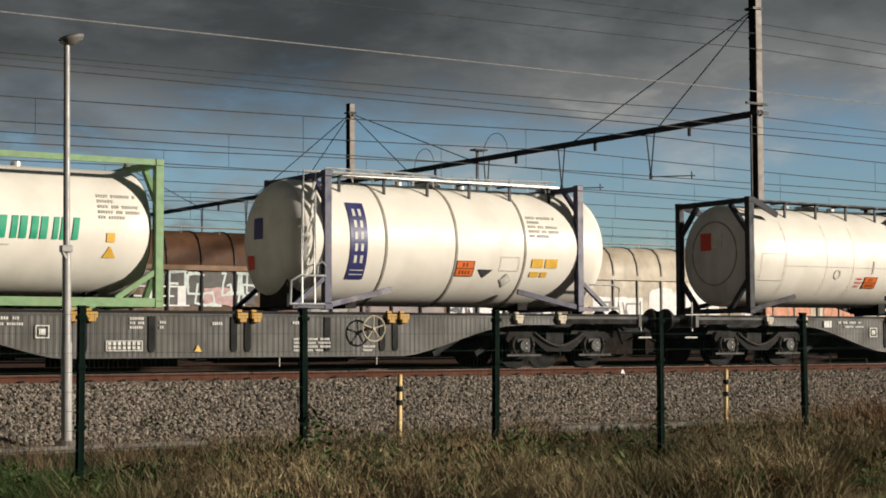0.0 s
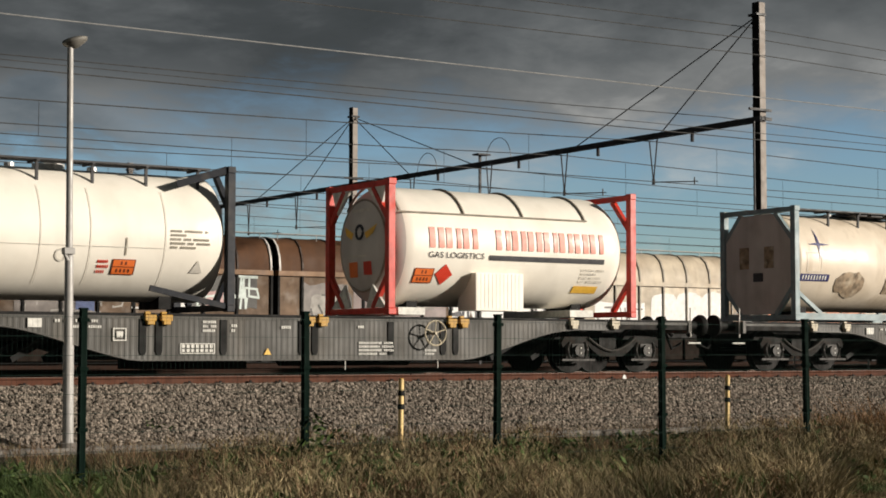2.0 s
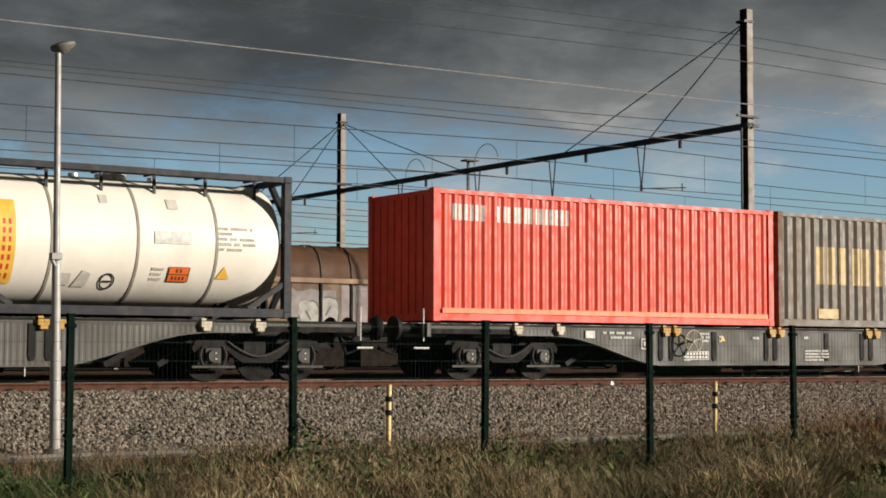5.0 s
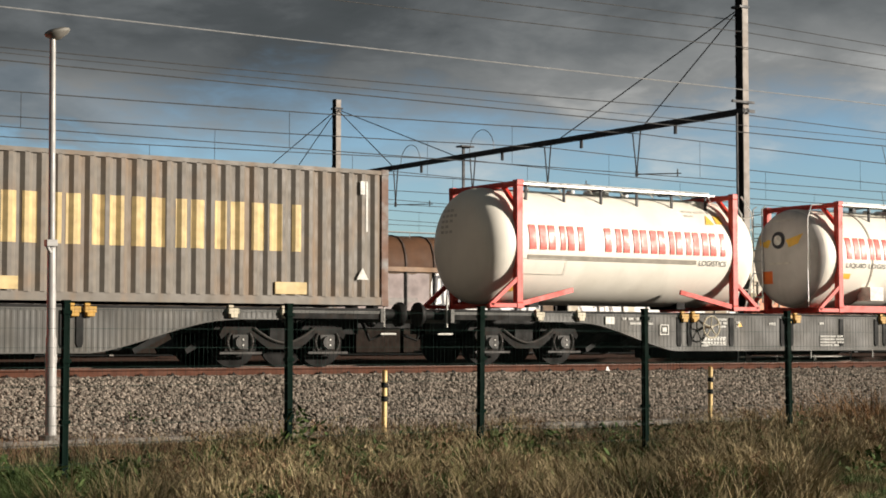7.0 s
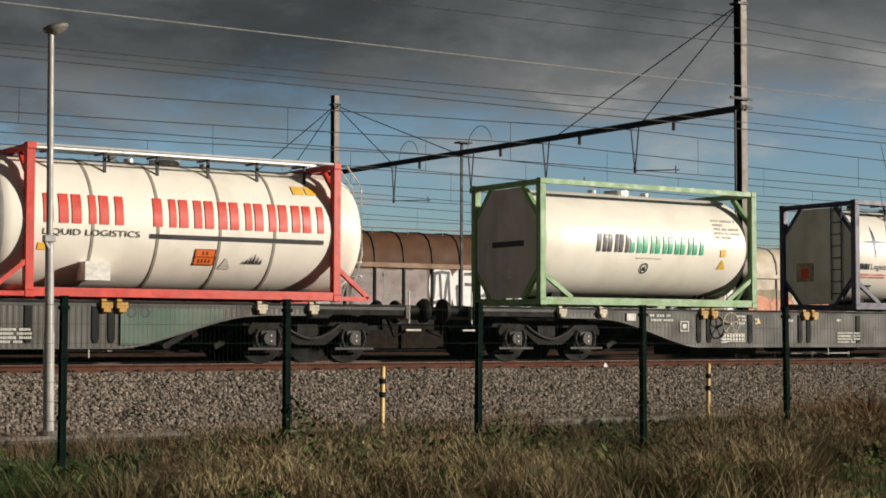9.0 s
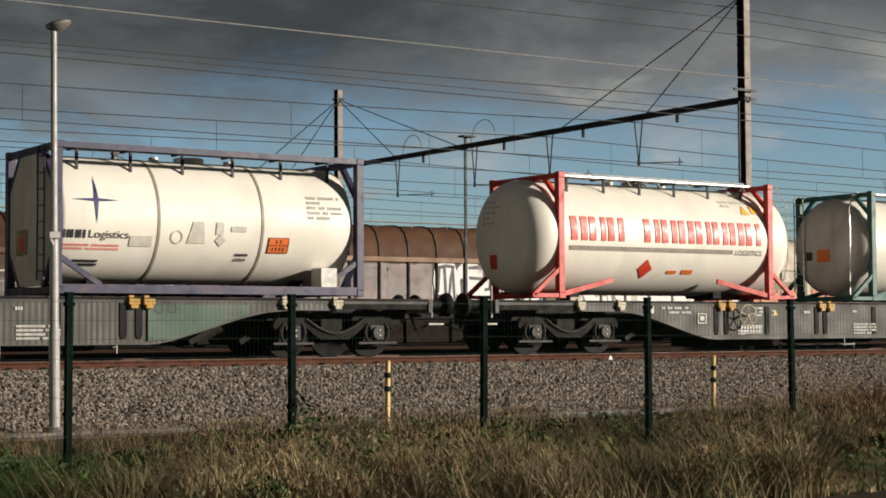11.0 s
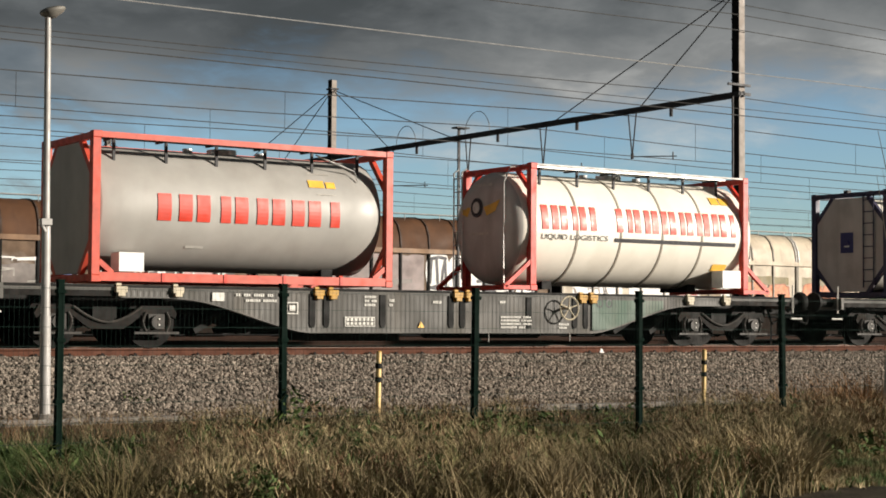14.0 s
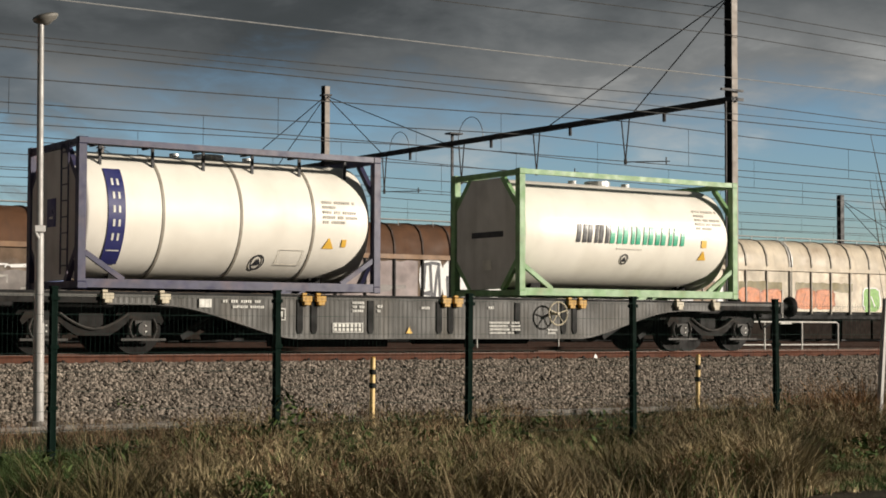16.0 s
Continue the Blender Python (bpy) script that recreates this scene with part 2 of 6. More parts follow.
mat("rail_white", (0.62, 0.60, 0.56), 0.5, vary=0.2, grain=6, dirt=(0.30, 0.20, 0.12), dirt_amount=0.5, dirt_scale=5)
mat("earth", (0.050, 0.042, 0.028), 0.95, vary=0.5, grain=3, bump=0.8, bump_scale=18, dirt=(0.05, 0.075, 0.022), dirt_amount=0.85, dirt_scale=0.35, spec=0.15)
mat("yard_gravel", (0.024, 0.019, 0.016), 0.9, vary=0.4, grain=5, bump=0.6, spec=0.15)
mat("concrete", (0.20, 0.185, 0.165), 0.85, vary=0.25, grain=6, bump=0.3, dirt=(0.13, 0.11, 0.09), dirt_amount=0.5, dirt_scale=2)
mat("fence_green", (0.0035, 0.0105, 0.0075), 0.8, vary=0.2, spec=0.05)
mat("fence_wire", (0.012, 0.03, 0.024), 0.8, spec=0.15)
mat("lamp_grey", (0.36, 0.35, 0.335), 0.5, metal=0.1, vary=0.15, dirt=(0.25, 0.23, 0.20), dirt_amount=0.5, dirt_scale=5)
mat("lamp_head", (0.17, 0.16, 0.14), 0.5)
mat("bollard_yellow", (0.78, 0.56, 0.24), 0.5, dirt=(0.4, 0.3, 0.12), dirt_amount=0.4, dirt_scale=8)
mat("mast_steel", (0.30, 0.265, 0.235), 0.7, vary=0.2, dirt=(0.20, 0.15, 0.12), dirt_amount=0.5, dirt_scale=3)
mat("dark_steel", (0.045, 0.045, 0.048), 0.6, vary=0.25, spec=0.3)
mat("wire", (0.10, 0.10, 0.10), 0.5, metal=0.5)
mat("bright_wire", (0.33, 0.33, 0.325), 0.55, metal=0.3)
mat("grass_green", (0.072, 0.108, 0.036), 0.75, vary=0.55, grain=0.9, island=0.5, spec=0.15)
mat("grass_olive", (0.172, 0.142, 0.070), 0.8, vary=0.55, grain=0.9, island=0.5, spec=0.15)
mat("grass_straw", (0.29, 0.232, 0.135), 0.85, vary=0.55, grain=0.9, island=0.5, spec=0.15)
mat("weed_brown", (0.160, 0.100, 0.058), 0.9, vary=0.55, grain=0.9, island=0.5, spec=0.15)
mat("weed_leaf", (0.056, 0.084, 0.026), 0.7, vary=0.4, grain=0.5, island=0.45, spec=0.15)
mat("weed_rust", (0.27, 0.150, 0.070), 0.85, vary=0.35, grain=0.5, island=0.5, spec=0.15)
mat("bark", (0.10, 0.08, 0.06), 0.9, vary=0.3)


# ---- mesh helpers ----
def solid(bm, corners):
    v = [bm.verts.new(c) for c in corners]
    for f in ((0, 3, 2, 1), (4, 5, 6, 7), (0, 1, 5, 4), (1, 2, 6, 5), (2, 3, 7, 6), (3, 0, 4, 7)):
        bm.faces.new([v[i] for i in f])
    return v


def box(bm, x0, x1, y0, y1, z0, z1):
    return solid(bm, [(x0, y0, z0), (x1, y0, z0), (x1, y1, z0), (x0, y1, z0), (x0, y0, z1), (x1, y0, z1), (x1, y1, z1), (x0, y1, z1)])


def axes(p, q):
    d = (Vector(q) - Vector(p)).normalized()
    s = d.cross(Vector((0, 0, 1)))
    s = s.normalized() if s.length > 1e-4 else Vector((1, 0, 0))
    return d, s, s.cross(d).normalized()


def beam(bm, p, q, w, h=None):
    """A bar from p to q: w wide, h high."""
    h = w if h is None else h
    d, s, u = axes(p, q)
    c = []
    for e in (Vector(p), Vector(q)):
        c += [e - s * w / 2 - u * h / 2, e + s * w / 2 - u * h / 2, e + s * w / 2 + u * h / 2, e - s * w / 2 + u * h / 2]
    return solid(bm, c)


def tube(bm, pts, r, n=8, closed=False):
    """A round bar through points."""
    pts = [Vector(p) for p in pts]
    rings = []
    for i, p in enumerate(pts):
        a = pts[i - 1] if (i or closed) else p
        b = pts[(i + 1) % len(pts)] if (i < len(pts) - 1 or closed) else p
        d, s, u = axes(a, b)
        rad = r[i] if isinstance(r, (list, tuple)) else r
        rings.append([bm.verts.new(p + (s * math.cos(k * 2 * math.pi / n) + u * math.sin(k * 2 * math.pi / n)) * rad) for k in range(n)])
    for i in range(len(rings) if closed else len(rings) - 1):
        a, b = rings[i], rings[(i + 1) % len(rings)]
        for k in range(n):
            bm.faces.new((a[k], a[(k + 1) % n], b[(k + 1) % n], b[k]))
    if not closed:
        bm.faces.new(rings[0][::-1])
        bm.faces.new(rings[-1])


def lathe_x(bm, profile, cy, cz, n=56):
    """A body of rotation about the x axis: profile of (x, radius)."""
    rings = []
    for x, r in profile:
        if r < 1e-4:
            rings.append([bm.verts.new((x, cy, cz))])
        else:
            rings.append([bm.verts.new((x, cy - r * math.cos(k * 2 * math.pi / n), cz + r * math.sin(k * 2 * math.pi / n))) for k in range(n)])
    for a, b in zip(rings, rings[1:]):
        for k in range(n):
            k2 = (k + 1) % n
            if len(a) == 1 and len(b) > 1:
                bm.faces.new((a[0], b[k2], b[k]))
            elif len(b) == 1 and len(a) > 1:
                bm.faces.new((a[k], a[k2], b[0]))
            elif len(a) > 1:
                bm.faces.new((a[k], a[k2], b[k2], b[k]))


def prism_y(bm, outline, y0, y1):
    """An x-z outline given depth from y0 to y1."""
    a = [bm.verts.new((x, y0, z)) for x, z in outline]
    b = [bm.verts.new((x, y1, z)) for x, z in outline]
    n = len(outline)
    bm.faces.new(a[::-1])
    bm.faces.new(b)
    for i in range(n):
        bm.faces.new((a[i], a[(i + 1) % n], b[(i + 1) % n], b[i]))


def prism_x(bm, outline, x0, x1):
    """A y-z outline given length from x0 to x1."""
    a = [bm.verts.new((x0, y, z)) for y, z in outline]
    b = [bm.verts.new((x1, y, z)) for y, z in outline]
    n = len(outline)
    bm.faces.new(a)
    bm.faces.new(b[::-1])
    for i in range(n):
        bm.faces.new((a[i], b[i], b[(i + 1) % n], a[(i + 1) % n]))


def part(name, bm, material_key, parent=None, label="", smooth=False, bevel=0.0):
    if bevel:
        bmesh.ops.bevel(bm, geom=bm.edges[:], offset=bevel, segments=1, affect="EDGES")
    bmesh.ops.recalc_face_normals(bm, faces=bm.faces[:])
    me = bpy.data.meshes.new(name)
    if smooth:
        for f in bm.faces:
            f.smooth = True
    bm.to_mesh(me)
    bm.free()
    if smooth:
        me.set_sharp_from_angle(angle=radians(38))
    for key in (material_key if isinstance(material_key, (list, tuple)) else (material_key,)):
        me.materials.append(M[key])
    ob = new(name, me)
    if parent is not None:
        ob.parent = parent
    if label:
        ob["label"] = label
    return ob


def thing(name, label, category, group="", kind="", at=(0, 0, 0)):
    ob = new(name)
    ob.location = at
    return tagged(ob, label, category, group, kind)


B = bmesh.new

# ---- levels ----
RAIL_Z, DECK_Z = 1.16, 2.30          # rail top; underside of the containers
NEAR_Y = 26.57                       # near faces of the containers
TRACK_Y = NEAR_Y + 1.219


# ---- ground ----
def strip_sheet(name, profile, xs, material_key, label, category, wobble=0.0):
    """A sheet along the tracks with a y-z profile."""
    bm = B()
    grid = [[bm.verts.new((x, y, z + (random.uniform(-wobble, wobble) if abs(x) < 100 else 0))) for y, z in profile] for x in xs]
    for a, b in zip(grid, grid[1:]):
        for k in range(len(profile) - 1):
            bm.faces.new((a[k], b[k], b[k + 1], a[k + 1]))
    ob = part(name, bm, material_key)
    return tagged(ob, label, category, kind="structure")


far = [-2500, -600, -200]
strip_sheet("ground", [(-2500, 0), (-60, 0), (10, 0), (16, 0.0), (21, 0.05), (23.4, 0.10), (24.6, 0.12), (26.6, 0.55), (31.5, 0.72), (60, 0.75), (400, 0.75), (3500, 0.75)],
            far + [x * 1.0 for x in range(-40, 81)] + [200, 600, 2500], "earth", "rough grassy earth sloping up to a railway yard", "ground")
strip_sheet("yard", [(31.7, 0.80), (33, 0.86), (60, 0.86), (400, 0.86), (410, 0.74)], [-600, -100, 0, 100, 200, 900], "yard_gravel", "brown gravel between the yard tracks", "gravel")
rows_x = [-400, -100] + [x * 0.5 for x in range(-20, 141)] + [100, 200, 500]
strip_sheet("ballast", [(23.95, 0.125), (24.1, 0.16), (25.9, 0.99), (26.35, 1.00)], rows_x, "ballast_bed", "grey crushed stone ballast bank under the track", "ballast", 0.015)
# this strip's dark colour includes the shade below the wagons
strip_sheet("track_bed", [(26.34, 0.995), (29.4, 1.02), (29.8, 1.0), (31.9, 0.70)], rows_x, "oily_bed", "rusty stone between the rails, coloured dark for oil and the train's shade", "ballast", 0.01)


# ---- loose stones of the ballast: too many to count ----
def stone_field():
    rng = np.random.default_rng(4)
    t = (1 + 5 ** 0.5) / 2
    ico = np.array([(-1, t, 0), (1, t, 0), (-1, -t, 0), (1, -t, 0), (0, -1, t), (0, 1, t), (0, -1, -t), (0, 1, -t), (t, 0, -1), (t, 0, 1), (-t, 0, -1), (-t, 0, 1)]) / 1.9
    tri = np.array([(0, 11, 5), (0, 5, 1), (0, 1, 7), (0, 7, 10), (0, 10, 11), (1, 5, 9), (5, 11, 4), (11, 10, 2), (10, 7, 6), (7, 1, 8), (3, 9, 4), (3, 4, 2), (3, 2, 6), (3, 6, 8), (3, 8, 9), (4, 9, 5), (2, 4, 11), (6, 2, 10), (8, 6, 7), (9, 8, 1)])
    n = 50000
    x = rng.uniform(6.5, 33.5, n)
    u = rng.uniform(-0.06, 1.16, n)
    y = 24.05 + 1.95 * u
    z = np.interp(y, [23.95, 24.1, 25.9, 26.35], [0.125, 0.16, 0.99, 1.00]) + 0.004
    x = np.concatenate([x, rng.uniform(6.5, 33.5, 900)])
    y = np.concatenate([y, rng.uniform(23.4, 24.1, 900)])
    z = np.concatenate([z, np.full(900, 0.12)])
    n = len(x)
    size = rng.uniform(0.020, 0.045, (n, 1, 1)) * rng.uniform(0.7, 1.35, (n, 1, 3))
    q = rng.normal(size=(n, 3, 3))
    rot, _ = np.linalg.qr(q)
    v = np.einsum("nij,nkj->nki", rot, ico[None] * size * rng.uniform(0.8, 1.2, (n, 12, 1))) + np.stack([x, y, z + 0.008], 1)[:, None]
    f = (np.arange(n)[:, None, None] * 12 + tri[None]).reshape(-1, 3)
    me = bpy.data.meshes.new("ballast_stones")
    me.from_pydata(v.reshape(-1, 3).tolist(), [], f.tolist())
    me.materials.append(M["stone"])
    tagged(new("ballast_stones", me), "angular grey and brown crushed stones heaped beside the rail", "stones", kind="stuff")


stone_field()


# ---- tracks ----
def rail(y, x0, x1, key="rust_rail"):
    bm = B()
    o = [(-0.07, -0.17), (0.07, -0.17), (0.07, -0.155), (0.012, -0.13), (0.012, -0.045), (0.036, -0.03), (0.036, -0.006), (0.028, 0.0), (-0.028, 0.0), (-0.036, -0.006), (-0.036, -0.03), (-0.012, -0.045), (-0.012, -0.13), (-0.07, -0.155)]
    prism_x(bm, [(y + a, RAIL_Z + b) for a, b in o], x0, x1)
    ob = part("rail", bm, key)
    bm = B()
    box(bm, x0, x1, y - 0.03, y + 0.03, RAIL_Z - 0.001, RAIL_Z + 0.003)
    part("running_face", bm, "rail_head" if key == "rust_rail" else key, ob, "worn running surface")
    return tagged(ob, "rusty steel rail with a worn shiny head", "rail", "running rails", "structure")


for yc in (TRACK_Y, 36.2, 40.4, 44.7, 49.2):
    for s in (-0.753, 0.753):
        rail(yc + s, -200, 320, "rust_rail" if yc == TRACK_Y else "yard_rail")


# clips that hold the near rail to its sleepers
near_rail = next(o for o in scene.objects if o.name == "rail")
clip_bm = B()
box(clip_bm, -0.05, 0.05, -0.11, -0.04, -0.165, -0.115)
box(clip_bm, -0.02, 0.02, -0.09, -0.05, -0.115, -0.085)
first_clip = part("rail_clip", clip_bm, "black_iron", near_rail, "dark rail clip")
for k in range(46):
    ob = first_clip if k == 0 else new("rail_clip", first_clip.data)
    ob.parent = near_rail
    ob.location = (6.4 + k * 0.6, TRACK_Y - 0.753, RAIL_Z)


# ---- cable trough beside the ballast ----
def cable_trough():
    root = thing("cable_trough", "weathered concrete cable trough lying in the grass by the ballast", "cable trough", kind="structure", at=(0, 0, 0))
    bm = B()
    box(bm, -20, 60, 23.30, 23.62, 0.02, 0.13)
    part("channel", bm, "concrete", root)
    me = None
    for i in range(60):
        x = 4 + i * 0.5
        bm = B()
        box(bm, 0, 0.485, 0, 0.36, 0, 0.05)
        if me is None:
            ob = part("lid", bm, "concrete", root)
            me = ob.data
        else:
            bm.free()
            ob = new("lid", me)
            ob.parent = root
        ob.matrix_basis = pose(x, 23.28 + random.uniform(-0.01, 0.01), 0.132 + random.uniform(0, 0.008), random.uniform(-1, 1), random.uniform(-1, 1), random.uniform(-1, 1))


cable_trough()


# ---- fence ----
FENCE_Y, FENCE_X0, FENCE_STEP, FENCE_TOP = 15.6, 6.02, 2.5, 2.03


def fence():
    root = thing("fence", "dark green welded wire mesh fence on square posts", "fence", kind="structure")
    post_me = panel_me = None
    for i in range(-4, 14):
        x = FENCE_X0 + i * FENCE_STEP
        if post_me is None:
            bm = B()
            box(bm, -0.035, 0.035, -0.035, 0.035, -0.3, FENCE_TOP)
            ob = part("post", bm, "fence_green", root, "dark green square steel post", bevel=0.006)
            post_me = ob.data
            bm = B()
            for z in (0.25, 0.85, 1.45, 1.93):
                box(bm, -0.045, 0.045, -0.052, 0.04, z - 0.02, z + 0.02)
            clip = part("clamp", bm, "fence_green", ob)
            clip_me = clip.data
            bm = B()
            box(bm, -0.038, 0.038, -0.038, 0.038, FENCE_TOP, FENCE_TOP + 0.02)
            cap = part("cap", bm, "fence_green", ob)
            cap_me = cap.data
        else:
            ob = new("post", post_me)
            ob.parent = root
            for nm, me in (("clamp", clip_me), ("cap", cap_me)):
                c = new(nm, me)
                c.parent = ob
        ob.location = (x, FENCE_Y, 0)
        ob.rotation_euler = (radians(random.uniform(-0.5, 0.5)), radians(random.uniform(-0.5, 0.5)), 0)
        if panel_me is None:
            bm = B()
            for k in range(11):
                z = 0.06 + k * 0.19
                for y in (-0.006, 0.006):
                    beam(bm, (0.03, y - 0.045, z), (FENCE_STEP - 0.03, y - 0.045, z), 0.0031)
            for k in range(50):
                xx = 0.025 + k * 0.05
                beam(bm, (xx, -0.045, 0.03), (xx, -0.045, 1.99), 0.0015)
            pb = part("mesh_panel", bm, "fence_wire", root, "thin green welded wire mesh")
            panel_me = pb.data
        else:
            pb = new("mesh_panel", panel_me)
            pb.parent = root
        pb.location = (x, FENCE_Y, 0)
    bm = B()
    beam(bm, (17.82, FENCE_Y - 0.12, -0.1), (18.05, FENCE_Y - 0.10, 2.08), 0.06)
    part("brace", bm, "lamp_grey", root, "leaning grey bracing post")


fence()


# ---- lamp post ----
def lamp_post():
    root = thing("lamp_post", "tall grey tapered steel lamp post with a flat disc head", "lamp post", at=(23.5 * 0.3772, 23.5, 0.24))
    root.rotation_euler = (0, radians(-0.5), 0)
    bm = B()
    tube(bm, [(0, 0, 0.0), (0, 0, 1.45), (0, 0, 1.47), (0, 0, 2.78), (0, 0, 2.81), (0, 0, 5.92)], [0.082, 0.079, 0.068, 0.064, 0.052, 0.045], 16)
    part("pole", bm, "lamp_grey", root, smooth=True)
    bm = B()
    tube(bm, [(0, 0, -0.16), (0, 0, 0.02)], 0.17, 16)
    part("base_plate", bm, "concrete", root)
    bm = B()
    prof = [(5.89, 0.05), (5.92, 0.10), (5.96, 0.165), (6.00, 0.190), (6.035, 0.180), (6.06, 0.11), (6.065, 0.0)]
    rings = []
    for z, r in prof:
        rings.append([bm.verts.new((0.07 + r * math.cos(k * math.pi / 12), r * math.sin(k * math.pi / 12), z + 0.24 * r * math.cos(k * math.pi / 12))) for k in range(24)] if r else [bm.verts.new((0.07, 0, z))])
    for a, b in zip(rings, rings[1:]):
        for k in range(24):
            if len(b) == 1:
                bm.faces.new((a[k], a[(k + 1) % 24], b[0]))
            else:
                bm.faces.new((a[k], a[(k + 1) % 24], b[(k + 1) % 24], b[k]))
    bm.faces.new(rings[0][::-1])
    part("lamp_head", bm, "lamp_head", root, "dark flat disc lamp head", smooth=True)
    bm = B()
    box(bm, -0.11, 0.06, -0.10, 0.02, 2.80, 2.90)
    tube(bm, [(-0.09, -0.05, 2.81), (-0.03, -0.05, 2.70)], 0.03, 8)
    part("hinge_bracket", bm, "lamp_grey", root, bevel=0.008)


lamp_post()


# ---- marker posts ----
def marker_post(x, first=[None]):
    if first[0] is None:
        root = thing("marker_post", "slim yellow marker post with black bands at the ballast foot", "marker post", "marker posts along the track")
        bm = B()
        tube(bm, [(0, 0, -0.1), (0, 0, 1.105)], 0.041, 12)
        part("post", bm, "bollard_yellow", root, smooth=True)
        for z0, z1 in ((0.85, 0.93), (0.64, 0.72)):
            bm = B()
            tube(bm, [(0, 0, z0), (0, 0, z1)], 0.054, 12)
            part("band", bm, "black_iron", root, "black band", smooth=True)
        bm = B()
        tube(bm, [(0, 0, 1.105), (0, 0, 1.12)], [0.041, 0.028], 12)
        part("cap", bm, "spigot_yellow", root)
        root.location = (x, 21.7, 0.08)
        first[0] = root
    else:
        copy_thing(first[0], pose(x, 21.7, 0.08, 0, 0.8, 0))


for tan in (0.3125 - 0.0025, 0.6228, 0.9358, 1.2486):
    marker_post(tan * 21.7)


# ---- overhead line: gantry with three masts ----
GX, GY = 31.15, 32.0


def h_section(bm, x, y, z0, z1, w, d, t=0.03):
    """An upright H-section: flanges across the track, web between them."""
    o = [(-w / 2, -d / 2), (w / 2, -d / 2), (w / 2, t - d / 2), (0.02, t - d / 2), (0.02, d / 2 - t), (w / 2, d / 2 - t),
         (w / 2, d / 2), (-w / 2, d / 2), (-w / 2, d / 2 - t), (-0.02, d / 2 - t), (-0.02, t - d / 2), (-w / 2, t - d / 2)]
    lo, hi = ([bm.verts.new((x + a, y + b, z)) for a, b in o] for z in (z0, z1))
    bm.faces.new(lo[::-1])
    bm.faces.new(hi)
    for i in range(12):
        bm.faces.new((lo[i], lo[(i + 1) % 12], hi[(i + 1) % 12], hi[i]))


def gantry():
    root = thing("overhead_line_gantry", "dark steel overhead line gantry on three masts spanning the tracks", "gantry", at=(GX, 0, 0))
    ys = (GY, 53.4, 74.8)
    for y, top in zip(ys, (10.92, 10.68, 10.6)):
        bm = B()
        xm = 0.06 if y == GY else 0.0
        h_section(bm, xm, y, 0.6, top, 0.20, 0.27)
        part("mast", bm, "mast_steel", root, "rusty steel H-section mast")
        # black plate added over the side away from the sun, as its shade
        bm = B()
        box(bm, xm - 0.118, xm - 0.103, y - 0.13, y + 0.13, 0.6, top + 0.02)
        for k in range(18):
            box(bm, xm - 0.13, xm - 0.118, y - 0.14, y + 0.14, 1.0 + k * 0.55, 1.04 + k * 0.55)
        part("back_plate", bm, "black_iron", root, "shaded side of the mast, as a black plate")
        bm = B()
        tops = Vector((0, y, top - 0.35))
        for dy in (-7.9, -3.9, 3.9, 7.9):
            if y + dy > GY - 1:
                zz = 7.83 if abs(dy) > 6 else 7.86
                tube(bm, [tops, (0, y + dy, zz)], 0.017, 6)
        part("stay", bm, "dark_steel", root, "thin stay rods")
        bm = B()
        box(bm, -0.17, 0.17, y - 0.17, y + 0.17, top - 0.36, top - 0.30)
        part("bracket", bm, "dark_steel", root)
        bm = B()
        box(bm, -0.50, 0.30, y - 0.22, y - 0.16, 7.98, 8.04)
        part("bracket", bm, "dark_steel", root)
        bm = B()
        box(bm, -0.12, 0.32, y - 0.20, y - 0.14, 7.74, 7.82)
        part("bracket", bm, "dark_steel", root)
    bm = B()
    for x in (-0.07, 0.07):
        box(bm, x - 0.02, x + 0.02, GY - 0.2, 75, 7.70, 7.85)
    for k in range(43):
        box(bm, -0.05, 0.05, GY + k - 0.02, GY + k + 0.02, 7.72, 7.83)
    part("cross_beam", bm, "dark_steel", root, "long dark twin-channel cross beam")
    for y in (36.2, 40.4, 44.45, 49.2, 57.8, 62.0, 66.3):
        bm = B()
        tube(bm, [(-0.09, y - 0.22, 7.68), (-0.02, y + 0.03, 6.50)], 0.022, 6)
        tube(bm, [(0.09, y + 0.34, 7.68), (0.02, y + 0.09, 6.50)], 0.022, 6)
        tube(bm, [(1.1, y - 0.46, 6.62), (1.1, y - 0.46, 6.40)], 0.02, 6)
        tube(bm, [(0, y + 0.06, 6.55), (0, y + 0.06, 6.38)], 0.045, 8)
        tube(bm, [(0, y + 0.06, 6.45), (1.2, y - 0.5, 6.50)], 0.018, 6)
        part("registration_arm", bm, "dark_steel", root)
        bm = B()
        tube(bm, [(0, y - 1.6, 7.70), (0, y - 1.6, 7.45)], 0.05, 8)
        part("insulator", bm, "dark_steel", root)
    for y, lr in ((44.0, 0.70), (48.3, 0.62)):
        bm = B()
        tube(bm, [(0.0, y + lr * math.cos(a * math.pi / 10), 7.86 + lr * math.sin(a * math.pi / 10)) for a in range(11)], 0.012, 6)
        part("jumper_loop", bm, "wire", root)
    bm = B()
    box(bm, -0.2, 0.3, 44.85, 45.2, 8.08, 8.13)
    box(bm, -0.04, 0.04, 45.02, 45.08, 0.8, 8.08)
    part("switch_pole", bm, "dark_steel", root)
    bm = B()
    tube(bm, [(-0.25, GY - 0.1, 0.8), (-0.25, GY - 0.1, 7.7)], 0.03, 6)
    part("down_pipe", bm, "dark_steel", root)


gantry()


